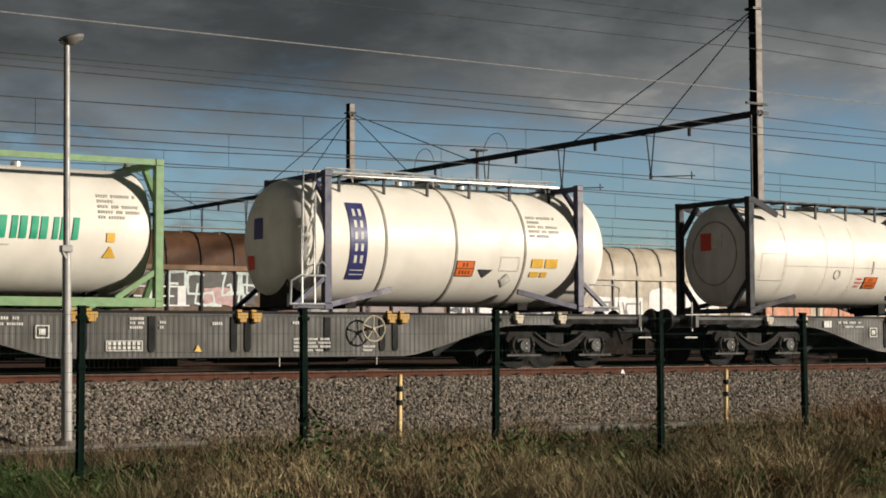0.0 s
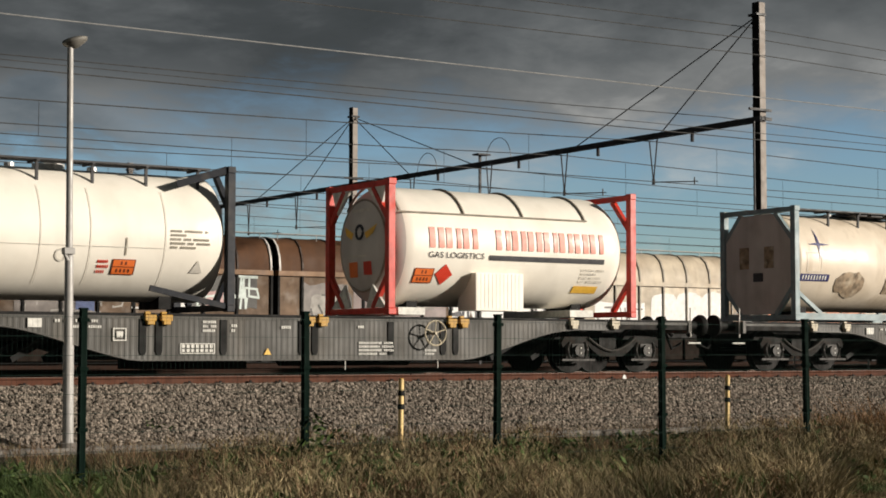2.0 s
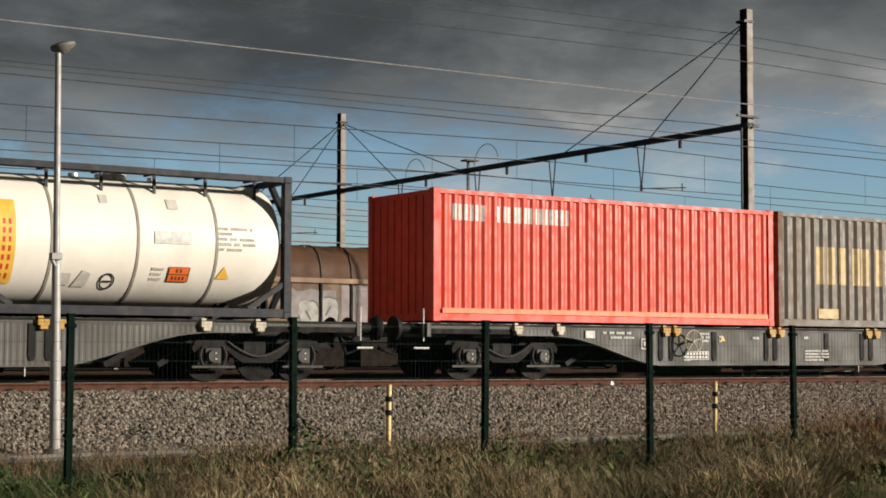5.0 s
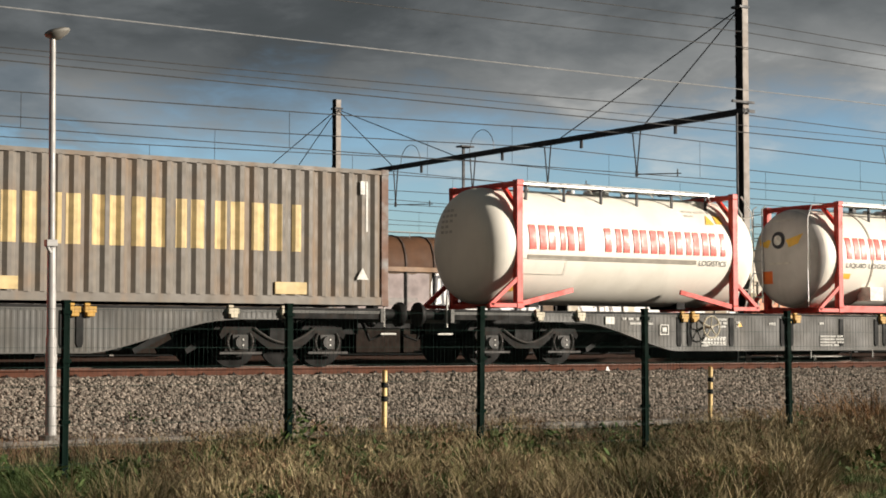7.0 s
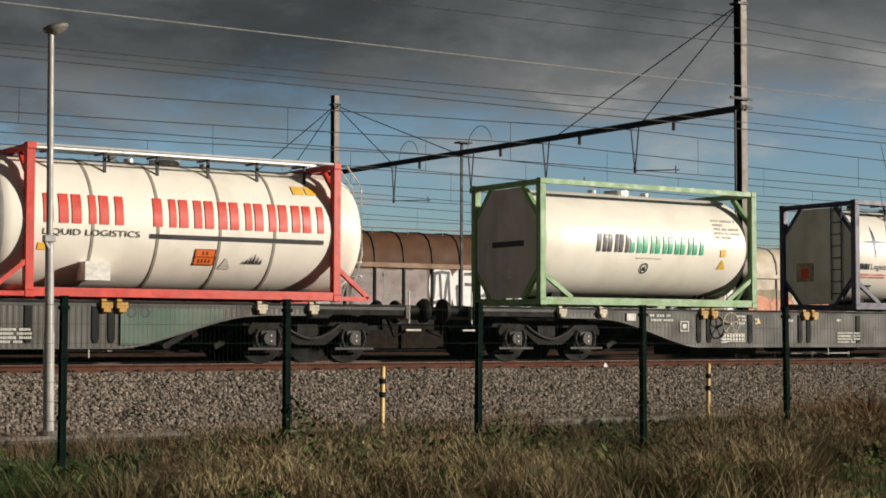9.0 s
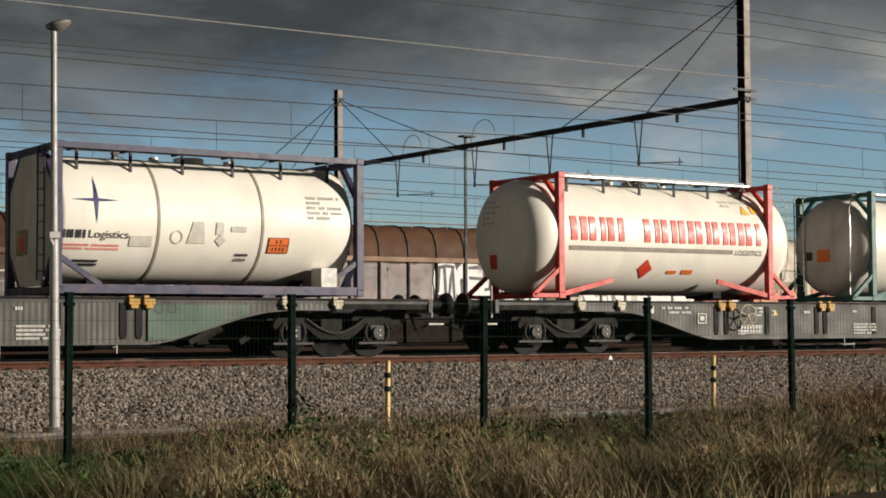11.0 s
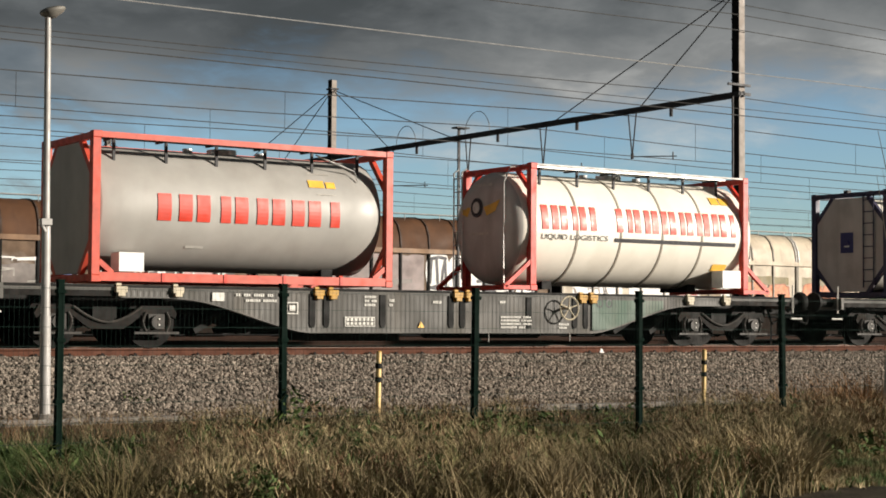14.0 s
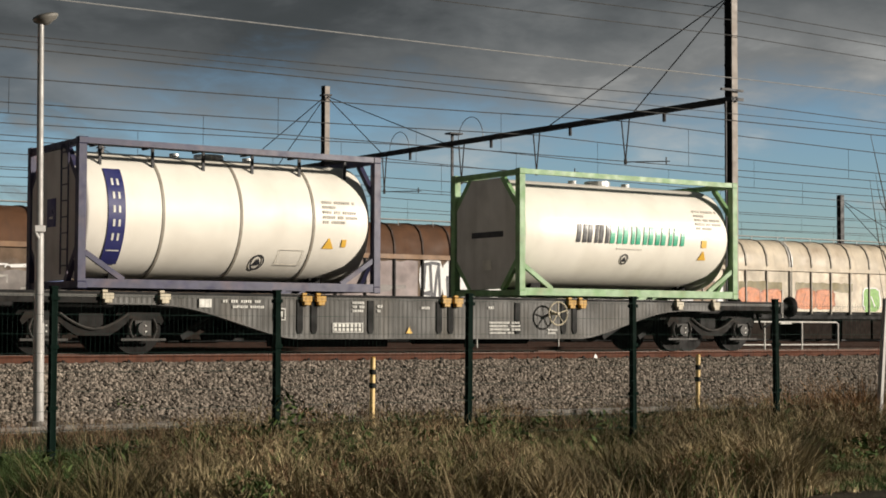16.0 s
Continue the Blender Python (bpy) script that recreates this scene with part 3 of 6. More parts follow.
def far_mast():
    root = thing("overhead_line_mast", "slim dark overhead line mast far down the yard", "mast", at=(64.0 * 1.1066, 64.0, 0.75))
    bm = B()
    h_section(bm, 0, 0, 0, 8.45, 0.28, 0.3)
    part("mast", bm, "dark_steel", root)
    bm = B()
    box(bm, -0.5, 12, -0.08, 0.08, 5.55, 5.75)
    part("cross_beam", bm, "dark_steel", root)
    bm = B()
    tube(bm, [(0, 0, 8.2), (3.5, 0, 5.7)], 0.02, 6)
    tube(bm, [(0, 0, 8.2), (6.5, 0, 5.7)], 0.02, 6)
    part("stay", bm, "dark_steel", root)


far_mast()


def overhead_wire(y, z, r, key="wire", sag=0.0, droppers=None):
    """A wire along the tracks; spans of 62 m meet at the gantry."""
    root = thing("overhead_wire", "thin dark overhead line wire strung along the track", "wire", "overhead line wires", at=(0, y, 0))
    bm = B()
    pts = []
    for k in range(-12, 37):
        x = GX + (k - 12) * 62 / 12
        ph = ((x - GX) / 62) % 1
        pts.append((x, 0, z - sag * 4 * ph * (1 - ph)))
    tube(bm, pts, r, 5)
    part("strand", bm, key, root)
    if droppers:
        for k in range(-6, 14):
            x = GX + k * 6.9 + 2.4
            ph = ((x - GX) / 62) % 1
            bm = B()
            tube(bm, [(x, 0, droppers), (x, 0, z - sag * 4 * ph * (1 - ph))], 0.007, 4)
            part("dropper", bm, "wire", root)


overhead_wire(27.8, 1.65 + 0.2110 * 27.8, 0.012, "bright_wire", 0.10)
overhead_wire(27.75, 1.65 + 0.1800 * 27.8, 0.008, "wire", 0.04)
overhead_wire(27.95, 1.65 + 0.1752 * 27.8, 0.012)
for yy in (36.2, 40.4, 44.7, 49.2, 57.8, 62.0, 66.3):
    overhead_wire(yy, 6.46, 0.012)
    overhead_wire(yy, 7.62, 0.014, "wire", 0.42, 6.46)
for yy, ee in ((31.8, 0.246), (31.9, 0.259), (32.4, 0.268), (33.5, 0.190)):
    overhead_wire(yy, 1.65 + ee * yy, 0.012, "wire", 0.3)


# ---- a pale scrap caught on the ballast shoulder ----
def scrap():
    root = thing("paper_scrap", "small white scrap of paper on the ballast", "litter", at=(26.15 * 0.829, 26.15, 1.03))
    bm = B()
    solid(bm, [(-0.07, 0, 0), (0.05, 0.02, 0), (0.08, 0.06, 0.02), (-0.05, 0.07, 0.0), (-0.03, 0.01, 0.10), (0.03, 0.02, 0.07), (0.02, 0.05, 0.11), (-0.02, 0.05, 0.06)])
    part("sheet", bm, "paint_white", root)


scrap()


# ---- marks: thin paint and labels lying on a surface ----
def slice_rows(bm, step=0.07):
    zs = [v.co.z for v in bm.verts]
    z, top = min(zs) + step, max(zs)
    while z < top - 1e-3:
        bmesh.ops.bisect_plane(bm, geom=bm.verts[:] + bm.edges[:] + bm.faces[:], plane_co=(0, 0, z), plane_no=(0, 0, 1))
        z += step


def mark(name, parent, polys, key, surface, label=""):
    """Flat shapes given in x and z, laid on a surface y = surface(z)."""
    size = {"trade_name": 2 if abs(polys[0][2][1] - polys[0][0][1]) > 0.18 else 1, "amber_label": 1, "amber_labels": 1, "faded_marks": 1}.get(name)
    if size and len(polys) > size:
        single = {"trade_name": "name_block", "amber_label": "amber_label", "amber_labels": "amber_label", "faded_marks": "faded_mark"}[name]
        return [mark(single, parent, polys[i:i + size], key, surface, label) for i in range(0, len(polys), size)]
    bm = B()
    for p in polys:
        bm.faces.new([bm.verts.new((x, 0, z)) for x, z in p])
    bmesh.ops.remove_doubles(bm, verts=bm.verts[:], dist=1e-4)
    slice_rows(bm)
    for v in bm.verts:
        v.co.y = surface(v.co.z)
    ob = part(name, bm, key, parent, label)
    if name in ("identity_mark", "lettering", "small_writing", "paint_outline"):
        ob["kind"] = "stuff"
    return ob


def rect(x0, x1, z0, z1):
    return [(x0, z0), (x1, z0), (x1, z1), (x0, z1)]


def diamond(x, z, r):
    return [(x, z - r), (x + r, z), (x, z + r), (x - r, z)]


def triangle(x, z, r):
    return [(x - r, z - r * 0.8), (x + r, z - r * 0.8), (x, z + r * 0.9)]


def ring(x, z, r, w, n=20):
    out = []
    for k in range(n):
        a, b = k * 2 * math.pi / n, (k + 1) * 2 * math.pi / n
        out.append([(x + r * math.cos(a), z + r * math.sin(a)), (x + r * math.cos(b), z + r * math.sin(b)),
                    (x + (r - w) * math.cos(b), z + (r - w) * math.sin(b)), (x + (r - w) * math.cos(a), z + (r - w) * math.sin(a))])
    return out


def frame_rect(x0, x1, z0, z1, w):
    return [rect(x0, x1, z0, z0 + w), rect(x0, x1, z1 - w, z1), rect(x0, x0 + w, z0 + w, z1 - w), rect(x1 - w, x1, z0 + w, z1 - w)]


def bars(x0, z0, widths, height, gap=0.05):
    """Rows of short bars for small writing that cannot be read; widths in metres, one list a row, from the top down."""
    out = []
    for row, ws in enumerate(widths):
        x = x0
        for w in ws:
            n = max(1, int(round(w / (height * 0.85))))
            for k in range(n):
                a, top = x + k * w / n, z0 - row * height * 1.7
                out.append(rect(a, a + w / n * 0.62, top - height, top))
            x += w + gap
    return out


def blocks(x0, x1, z0, z1, n, skip=(), lean=0.0):
    """A trade name as plain upright bars, two for each letter, the second of changing breadth."""
    w = (x1 - x0) / n
    out = []
    for k in range(n):
        if k in skip:
            continue
        a, b = x0 + k * w + w * 0.06, x0 + (k + 1) * w - w * 0.06
        t, u = w * 0.34, w * (0.34, 0.26, 0.30)[k % 3]
        out += [[(x + (z - z0) * lean, z) for x, z in p] for p in (rect(a, a + t, z0, z1), rect(b - u, b, z0, z1))]
    return out


def words(name, parent, text, x, z, size, key, surface, width=None):
    """Readable words with the built-in font."""
    cu = bpy.data.curves.new("words", "FONT")
    cu.body, cu.size, cu.resolution_u = text, size, 3
    tmp = bpy.data.objects.new("words", cu)
    me = bpy.data.meshes.new_from_object(tmp)
    bm = B()
    bm.from_mesh(me)
    bpy.data.objects.remove(tmp)
    bpy.data.meshes.remove(me)
    span = max(v.co.x for v in bm.verts) - min(v.co.x for v in bm.verts)
    k = width / span if width else 1
    for v in bm.verts:
        v.co = Vector((x + v.co.x * k, 0, z + v.co.y))
    slice_rows(bm)
    for v in bm.verts:
        v.co.y = surface(v.co.z)
    return part(name, bm, key, parent)


# ---- tank containers ----
LEN, WID, HGT = 6.058, 2.438, 2.591


def tank_profile(x0, x1, r, dome):
    left = []
    for k in range(10):
        a = k / 9 * math.pi / 2
        left.append((x0 + dome * (1 - math.sin(a)), r * max(0.0, math.cos(a)) ** (0.46 if dome > 0.40 else 0.5) if k < 9 else 0.0))
    left.sort()
    n = 10
    mid = [(x0 + dome + (x1 - x0 - 2 * dome) * k / n, r) for k in range(1, n)]
    return left + mid + [(x0 + x1 - x, q) for x, q in reversed(left)]


def tank_container(name, label, frame, tank="white_tank", style="full", x0=0.07, x1=LEN - 0.07, r=1.14, cz=1.33, dome=0.18,
                   seams=(1.6, 3.0, 4.4), bottom_rail=True, top_rail=True, walkway=True, ladder=True, struts=True, open_top_gusset=False, top_key=None, end_plate=None, end_share=0.6, fittings=True, brace=(0.62, 0.85)):
    root = thing(name, label, "tank container", "containers on the moving train")
    cy = WID / 2
    bm = B()
    lathe_x(bm, tank_profile(x0, x1, r, dome), cy, cz)
    # the end facing away from the sun gets the grimy, shade-darkened grey
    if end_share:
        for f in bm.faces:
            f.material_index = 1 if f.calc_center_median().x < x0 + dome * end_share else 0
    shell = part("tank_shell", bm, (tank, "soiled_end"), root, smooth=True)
    for s in seams:
        bm = B()
        lathe_x(bm, [(s - 0.025, r - 0.01), (s - 0.025, r + 0.010), (s + 0.025, r + 0.010), (s + 0.025, r - 0.01)], cy, cz)
        part("hoop", bm, "tank_seam", shell, "thin dark hoop round the tank", smooth=True)
    w = 0.15
    for xe in (0.0, LEN - w):
        for y in (0.0, WID - w):
            bm = B()
            box(bm, xe, xe + w, y, y + w, 0.12, HGT - 0.12)
            part("corner_post", bm, frame, root, bevel=0.008)
            for z in (0.0, HGT - 0.12):
                bm = B()
                box(bm, xe - 0.004, xe + 0.174 if xe == 0 else xe + w + 0.004, y - 0.004, y + w + 0.006, z, z + 0.12)
                part("corner_casting", bm, frame, root, bevel=0.012)
        for z in (0.02, HGT - 0.13):
            bm = B()
            box(bm, xe + 0.02, xe + 0.13, w, WID - w, z, z + 0.11)
            part("end_beam", bm, frame, root)
        # corner gussets make the end opening eight-sided
        if style != "swap":
            for ys in (0, 1):
                for zs in (0, 1):
                    yy = (w, w + 0.52) if ys == 0 else (WID - w, WID - w - 0.52)
                    zz = (0.13, 0.13 + 0.62) if zs == 0 else (HGT - 0.13, HGT - 0.13 - 0.62)
                    bm = B()
                    beam(bm, (xe + 0.075, yy[0] - 0.02 * (1 if ys == 0 else -1), zz[1]), (xe + 0.075, yy[1], zz[0]), 0.09, 0.10)
                    part("end_brace", bm, frame, root)
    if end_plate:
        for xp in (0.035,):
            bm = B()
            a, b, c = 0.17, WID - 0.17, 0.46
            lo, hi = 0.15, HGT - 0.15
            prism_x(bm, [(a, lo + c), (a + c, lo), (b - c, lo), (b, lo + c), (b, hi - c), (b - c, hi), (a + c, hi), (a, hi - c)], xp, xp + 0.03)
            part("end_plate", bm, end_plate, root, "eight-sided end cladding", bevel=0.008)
    # side rails
    for y in (0.01, WID - 0.11):
        if bottom_rail:
            bm = B()
            box(bm, w, LEN - w, y, y + 0.10, 0.02, 0.17)
            part("bottom_side_rail", bm, frame, root)
            if style != "swap":
                for a, b in (((w, brace[0]), (brace[1], 0.16)), ((LEN - w, brace[0]), (LEN - brace[1], 0.16))):
                    bm = B()
                    beam(bm, (a[0], y + 0.05, a[1]), (b[0], y + 0.05, b[1]), 0.07, 0.09)
                    part("side_brace", bm, frame, root)
        elif struts:
            # short struts from the posts to the tank saddle
            for a, b in (((w, 0.10), (1.55, 0.40)), ((LEN - w, 0.10), (LEN - 1.55, 0.40))):
                ya = y + 0.05
                bm = B()
                beam(bm, (a[0], ya, a[1]), (b[0], ya + (0.12 if y < 1 else -0.12), b[1]), 0.06, 0.10)
                part("saddle_strut", bm, frame, root)
        if top_rail:
            bm = B()
            box(bm, w, LEN - w, y, y + 0.08, HGT - (0.045 if top_key else 0.11), HGT - 0.01)
            part("top_side_rail", bm, top_key or frame, root)
        elif open_top_gusset:
            for a, b in (((w, HGT - 0.06), (1.05, HGT - 0.36)), ((LEN - w, HGT - 0.06), (LEN - 1.05, HGT - 0.36))):
                bm = B()
                beam(bm, (a[0], y + 0.05, a[1]), (b[0], y + (0.2 if y < 1 else -0.1), b[1]), 0.06, 0.13)
                part("top_gusset", bm, frame, root)
    if style == "swap":
        # raking feet outside the posts
        for y in (0.05, WID - 0.05):
            for xe, s2 in ((0.0, -1), (LEN, 1)):
                bm = B()
                beam(bm, (xe - s2 * 0.05, y, 0.62), (xe + s2 * 0.62, y, 0.08), 0.08)
                beam(bm, (xe, y, 0.06), (xe + s2 * 0.66, y, 0.06), 0.08)
                part("raking_foot", bm, frame, root)
        for xe in (0.07, LEN - 0.07):
            for ys in (-1, 1):
                bm = B()
                beam(bm, (xe, cy + ys * 1.1, HGT - 0.55), (xe, cy + ys * 0.62, HGT - 0.06), 0.08)
                part("collar_brace", bm, frame, root)
    if walkway:
        rail_key = "galvanised" if style == "swap" else "dark_steel"
        for k in range(4):
            bm = B()
            yy = 0.42 + k * 0.13
            box(bm, 0.30, LEN - 0.30, yy, yy + 0.07, HGT - 0.045, HGT - 0.015)
            part("walkway_plank", bm, rail_key, root, "grating walkway plank on top")
        for k in range(6):
            xx = 0.55 + k * (LEN - 1.1) / 5
            bm = B()
            box(bm, xx, xx + 0.05, 0.40, 0.90, HGT - 0.075, HGT - 0.045)
            box(bm, xx, xx + 0.05, 0.46, 0.50, cz + math.sqrt(max(0.01, r * r - (cy - 0.48) ** 2)) - 0.02, HGT - 0.07)
            part("walkway_bracket", bm, "dark_steel", root)
    if fittings:
        bm = B()
        tube(bm, [(LEN / 2, cy, cz + r - 0.03), (LEN / 2, cy, cz + r + 0.08)], 0.28, 20)
        part("manlid", bm, "galvanised", root)
        for k in (-0.7, 0.8):
            bm = B()
            tube(bm, [(LEN / 2 + k, cy, cz + r - 0.03), (LEN / 2 + k, cy, cz + r + 0.07)], 0.09, 12)
            part("valve", bm, "galvanised", root)
    if ladder:
        bm = B()
        lx = -0.02 if style != "swap" else x0 - 0.06
        ya, yb = (0.42, 0.74) if style != "swap" else (1.78, 2.08)
        for y in (ya, yb):
            tube(bm, [(lx, y, 0.25), (lx, y, HGT - 0.10), (lx + 0.12, y, HGT - 0.03)], 0.018, 6)
        for k in range(8):
            tube(bm, [(lx, ya, 0.4 + k * 0.28), (lx, yb, 0.4 + k * 0.28)], 0.014, 6)
        if style == "swap":
            pole = B()
            tube(pole, [(lx + 0.05, 0.36, 0.15), (lx + 0.05, 0.36, 2.20), (lx + 0.25, 0.42, HGT - 0.08), (0.1, 0.45, HGT - 0.04)], 0.014, 6)
            part("grab_pole", pole, "galvanised", root, "thin bright grab pole on the end")
        part("ladder", bm, "galvanised" if style == "swap" else frame, root, "narrow steel ladder on the end")
    for xs in (1.0, LEN - 1.0):
        bm = B()
        box(bm, xs - 0.12, xs + 0.12, cy - 0.45, cy + 0.45, 0.05, cz - r * 0.90)
        part("saddle", bm, "black_iron", root)

    def surf(z, lift=0.014):
        return cy - math.sqrt(max(0.02, (r + lift) ** 2 - (z - cz) ** 2))

    return root, surf


def id_rows(root, surf, x, z, key="grey_mark", h=0.055):
    mark("identity_mark", root, bars(x, z, [(0.22, 0.34, 0.06), (0.30,), (0.2, 0.14, 0.3), (0.28, 0.12, 0.26), (0.14, 0.3)], h), key, surf, "rows of small unreadable marks")


def placard(root, surf, x, z, w=0.30, h=0.26, key="orange_mark"):
    ob = mark("hazard_placard", root, [rect(x, x + w, z, z + h)], key, surf, "orange hazard plate with black rim")
    mark("plate_line", ob, [rect(x, x + w, z + h * 0.48, z + h * 0.53)] + frame_rect(x, x + w, z, z + h, 0.012)
         + [rect(x + w * q, x + w * (q + 0.07), z + h * a, z + h * (a + 0.22)) for q, a in ((0.36, 0.63), (0.55, 0.63), (0.20, 0.15), (0.37, 0.15), (0.54, 0.15), (0.71, 0.15))], "plate_text", lambda q: surf(q) - 0.005)
    return ob


def end_marks(root, x, items):
    """Labels on the shaded end of a tank: (y0, y1, z0, z1, key)."""
    for i, (y0, y1, z0, z1, key) in enumerate(items):
        bm = B()
        box(bm, x - 0.012 - i * 0.004, x, y0, y1, z0, z1)
        part("end_label", bm, key, root)


def dome_marks(root, x0, r, cz, dome, items):
    """Labels that follow the domed end: (y0, y1, z0, z1, key)."""
    cy, e = WID / 2, 1 / (0.46 if dome > 0.40 else 0.5)
    for y0, y1, z0, z1, key in items:
        bm = B()
        n, m = max(1, int((y1 - y0) / 0.08)), max(1, int((z1 - z0) / 0.08))
        grid = []
        for i in range(n + 1):
            row = []
            for j in range(m + 1):
                y, z = y0 + (y1 - y0) * i / n, z0 + (z1 - z0) * j / m
                q = min(0.999, math.hypot(y - cy, z - cz) / r) ** e
                row.append(bm.verts.new((x0 + dome * (1 - math.sqrt(1 - q * q)) - 0.012, y, z)))
            grid.append(row)
        for a, b in zip(grid, grid[1:]):
            for j in range(m):
                bm.faces.new((a[j], b[j], b[j + 1], a[j + 1]))
        part("end_label", bm, key, root)


def dome_shape(name, root, x0, r, cz, dome, poly, key, label=""):
    """A flat shape of (y, z) corners laid on the domed end."""
    e = 1 / (0.46 if dome > 0.40 else 0.5)
    bm = B()
    vs = []
    for y, z in poly:
        q = min(0.999, math.hypot(y - WID / 2, z - cz) / r) ** e
        vs.append(bm.verts.new((x0 + dome * (1 - math.sqrt(1 - q * q)) - 0.016, y, z)))
    bm.faces.new(vs)
    part(name, bm, key, root, label)


def dome_rows(y, z, rows, key="grey_mark"):
    """Rows of small writing for a domed end, from the top down."""
    return [(y - k * 0.16 - w, y - k * 0.16, z - i * 0.11 - 0.055, z - i * 0.11, key) for i, ws in enumerate(rows) for k, w in enumerate(ws)]


TRAIN = []          # (thing, place along the train at the start)


def green_tank(u, plain=False):
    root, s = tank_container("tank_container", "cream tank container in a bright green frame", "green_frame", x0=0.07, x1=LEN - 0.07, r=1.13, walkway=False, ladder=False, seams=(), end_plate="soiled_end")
    mark("trade_name", root, blocks(1.52, 2.42, 1.14, 1.52, 3, lean=0.12), "black_mark", s, "dark half of a trade name as plain blocks")
    mark("trade_name", root, blocks(2.42, 4.55, 1.14, 1.52, 6, lean=0.12), "green_mark", s, "green half of a trade name as plain blocks")
    mark("roundel", root, ring(2.92, 0.82, 0.11, 0.025) + [triangle(2.92, 0.82, 0.06)], "black_mark", s)
    mark("small_line", root, [rect(2.65, 3.35, 1.02, 1.045)], "grey_mark", s)
    id_rows(root, s, 4.92, 1.95)
    mark("warning_triangle", root, [triangle(5.12, 0.95, 0.12)], "amber_mark", s)
    mark("small_label", root, [rect(5.05, 5.2, 1.12, 1.28)], "amber_mark", s)
    end_marks(root, 0.034, [(0.6, 1.7, 1.22, 1.34, "black_mark"), (1.0, 1.3, 0.55, 0.75, "grey_mark")])
    TRAIN.append((root, u))


def navy_swap_tank(u):
    root, s = tank_container("tank_container", "long cream tank container with navy collar frames and chrome pipework", "navy_frame", style="swap", x0=-0.66, x1=6.86, r=1.20, cz=1.30,
                             dome=0.50, seams=(1.35, 2.95, 4.6), bottom_rail=False, top_rail=False, ladder=False)
    mark("name_panel", root, [rect(0.56, 0.93, 0.58, 2.02)], "navy_mark", s, "upright navy name panel")
    mark("trade_name", root, [r2 for k in range(5) for r2 in (rect(0.65, 0.71, 1.76 - k * 0.22, 1.90 - k * 0.22), rect(0.78, 0.84, 1.76 - k * 0.22, 1.90 - k * 0.22))], "white_mark", lambda z: s(z) - 0.006, "five small white blocks of a trade name")
    for line in (rect(0.60, 0.89, 0.74, 0.755), rect(0.60, 0.89, 0.66, 0.675)):
        mark("panel_line", root, [line], "white_mark", lambda z: s(z) - 0.006)
    placard(root, s, 2.98, 0.68, 0.42, 0.30)
    mark("wedge", root, [[(3.5, 0.82), (3.86, 0.82), (3.66, 0.66)]], "black_mark", s)
    mark("white_card", root, frame_rect(4.02, 4.48, 0.80, 1.08, 0.012), "grey_mark", s)
    mark("diamond_label", root, [diamond(4.22, 0.62, 0.14)], "grey_mark", s)
    mark("diamond_label", root, [diamond(4.22, 0.62, 0.115)], "white_mark", lambda z: s(z) - 0.006)
    mark("amber_labels", root, [rect(4.78, 5.06, 0.88, 1.06), rect(5.12, 5.42, 0.88, 1.06), rect(4.78, 5.0, 0.70, 0.80), rect(5.05, 5.2, 0.70, 0.80)], "amber_mark", s)
    id_rows(root, s, 4.72, 1.92)
    for xs in (-0.46, -0.20):
        bm = B()
        tube(bm, [(xs, 0.02, 0.10), (xs, 0.02, 1.55), (xs + 0.06, 0.12, 2.15), (xs + 0.22, 0.38, 2.58), (2.6, 0.42, 2.60)], 0.024, 6)
        part("pipe", bm, "galvanised", root, "bright steel riser pipe")
    bm = B()
    for k in range(9):
        z = 0.62 + k * 0.20
        tube(bm, [(-0.40 + 0.018 * k, 0.0, z), (-0.36 + 0.018 * k, 0.0, z + 0.13)], 0.026, 6)
    part("chain", bm, "white_mark", root, "pale segmented hose")
    bm = B()
    tube(bm, [(-0.72, 0.0, 0.10), (-0.70, 0.0, 0.52), (-0.52, 0.0, 0.62), (0.02, 0.0, 0.62)], 0.022, 6)
    tube(bm, [(-0.16, 0.0, 0.62), (-0.14, 0.0, 0.84), (-0.05, 0.0, 0.88), (0.02, 0.0, 0.80)], 0.018, 6)
    tube(bm, [(-0.74, 0.0, 0.10), (0.0, 0.0, 0.10)], 0.022, 6)
    part("step_rail", bm, "galvanised", root, "bright bent step rail")
    bm = B()
    tube(bm, [(6.2, 0.0, 0.10), (6.95, 0.0, 0.10), (6.98, 0.0, 0.50), (6.80, 0.0, 0.56), (6.2, 0.0, 0.56)], 0.020, 6)
    part("step_rail", bm, "galvanised", root, "bright bent step rail")
    bm = B()
    for y, z in ((0.36, 2.66), (0.62, 2.63)):
        tube(bm, [(0.2, y, z), (2.5, y, z), (2.9, y, z - 0.06), (5.6, y, z)], 0.018, 6)
    for k in range(12):
        tube(bm, [(0.3 + k * 0.46, 0.36, 2.66), (0.5 + k * 0.46, 0.62, 2.45)], 0.013, 5)
    part("top_rail", bm, "galvanised", root, "bright lattice rail over the top")
    bm = B()
    box(bm, -0.52, -0.20, 0.5, 1.6, 0.06, 0.62)
    part("valve_box", bm, "black_iron", root)
    dome_marks(root, -0.66, 1.20, 1.30, 0.50, [(1.2, 1.55, 1.35, 1.75, "navy_mark"), (1.55, 1.85, 0.78, 1.05, "red_mark")] + dome_rows(1.6, 2.15, [(0.12, 0.12, 0.12), (0.12, 0.1)]))
    TRAIN.append((root, u))


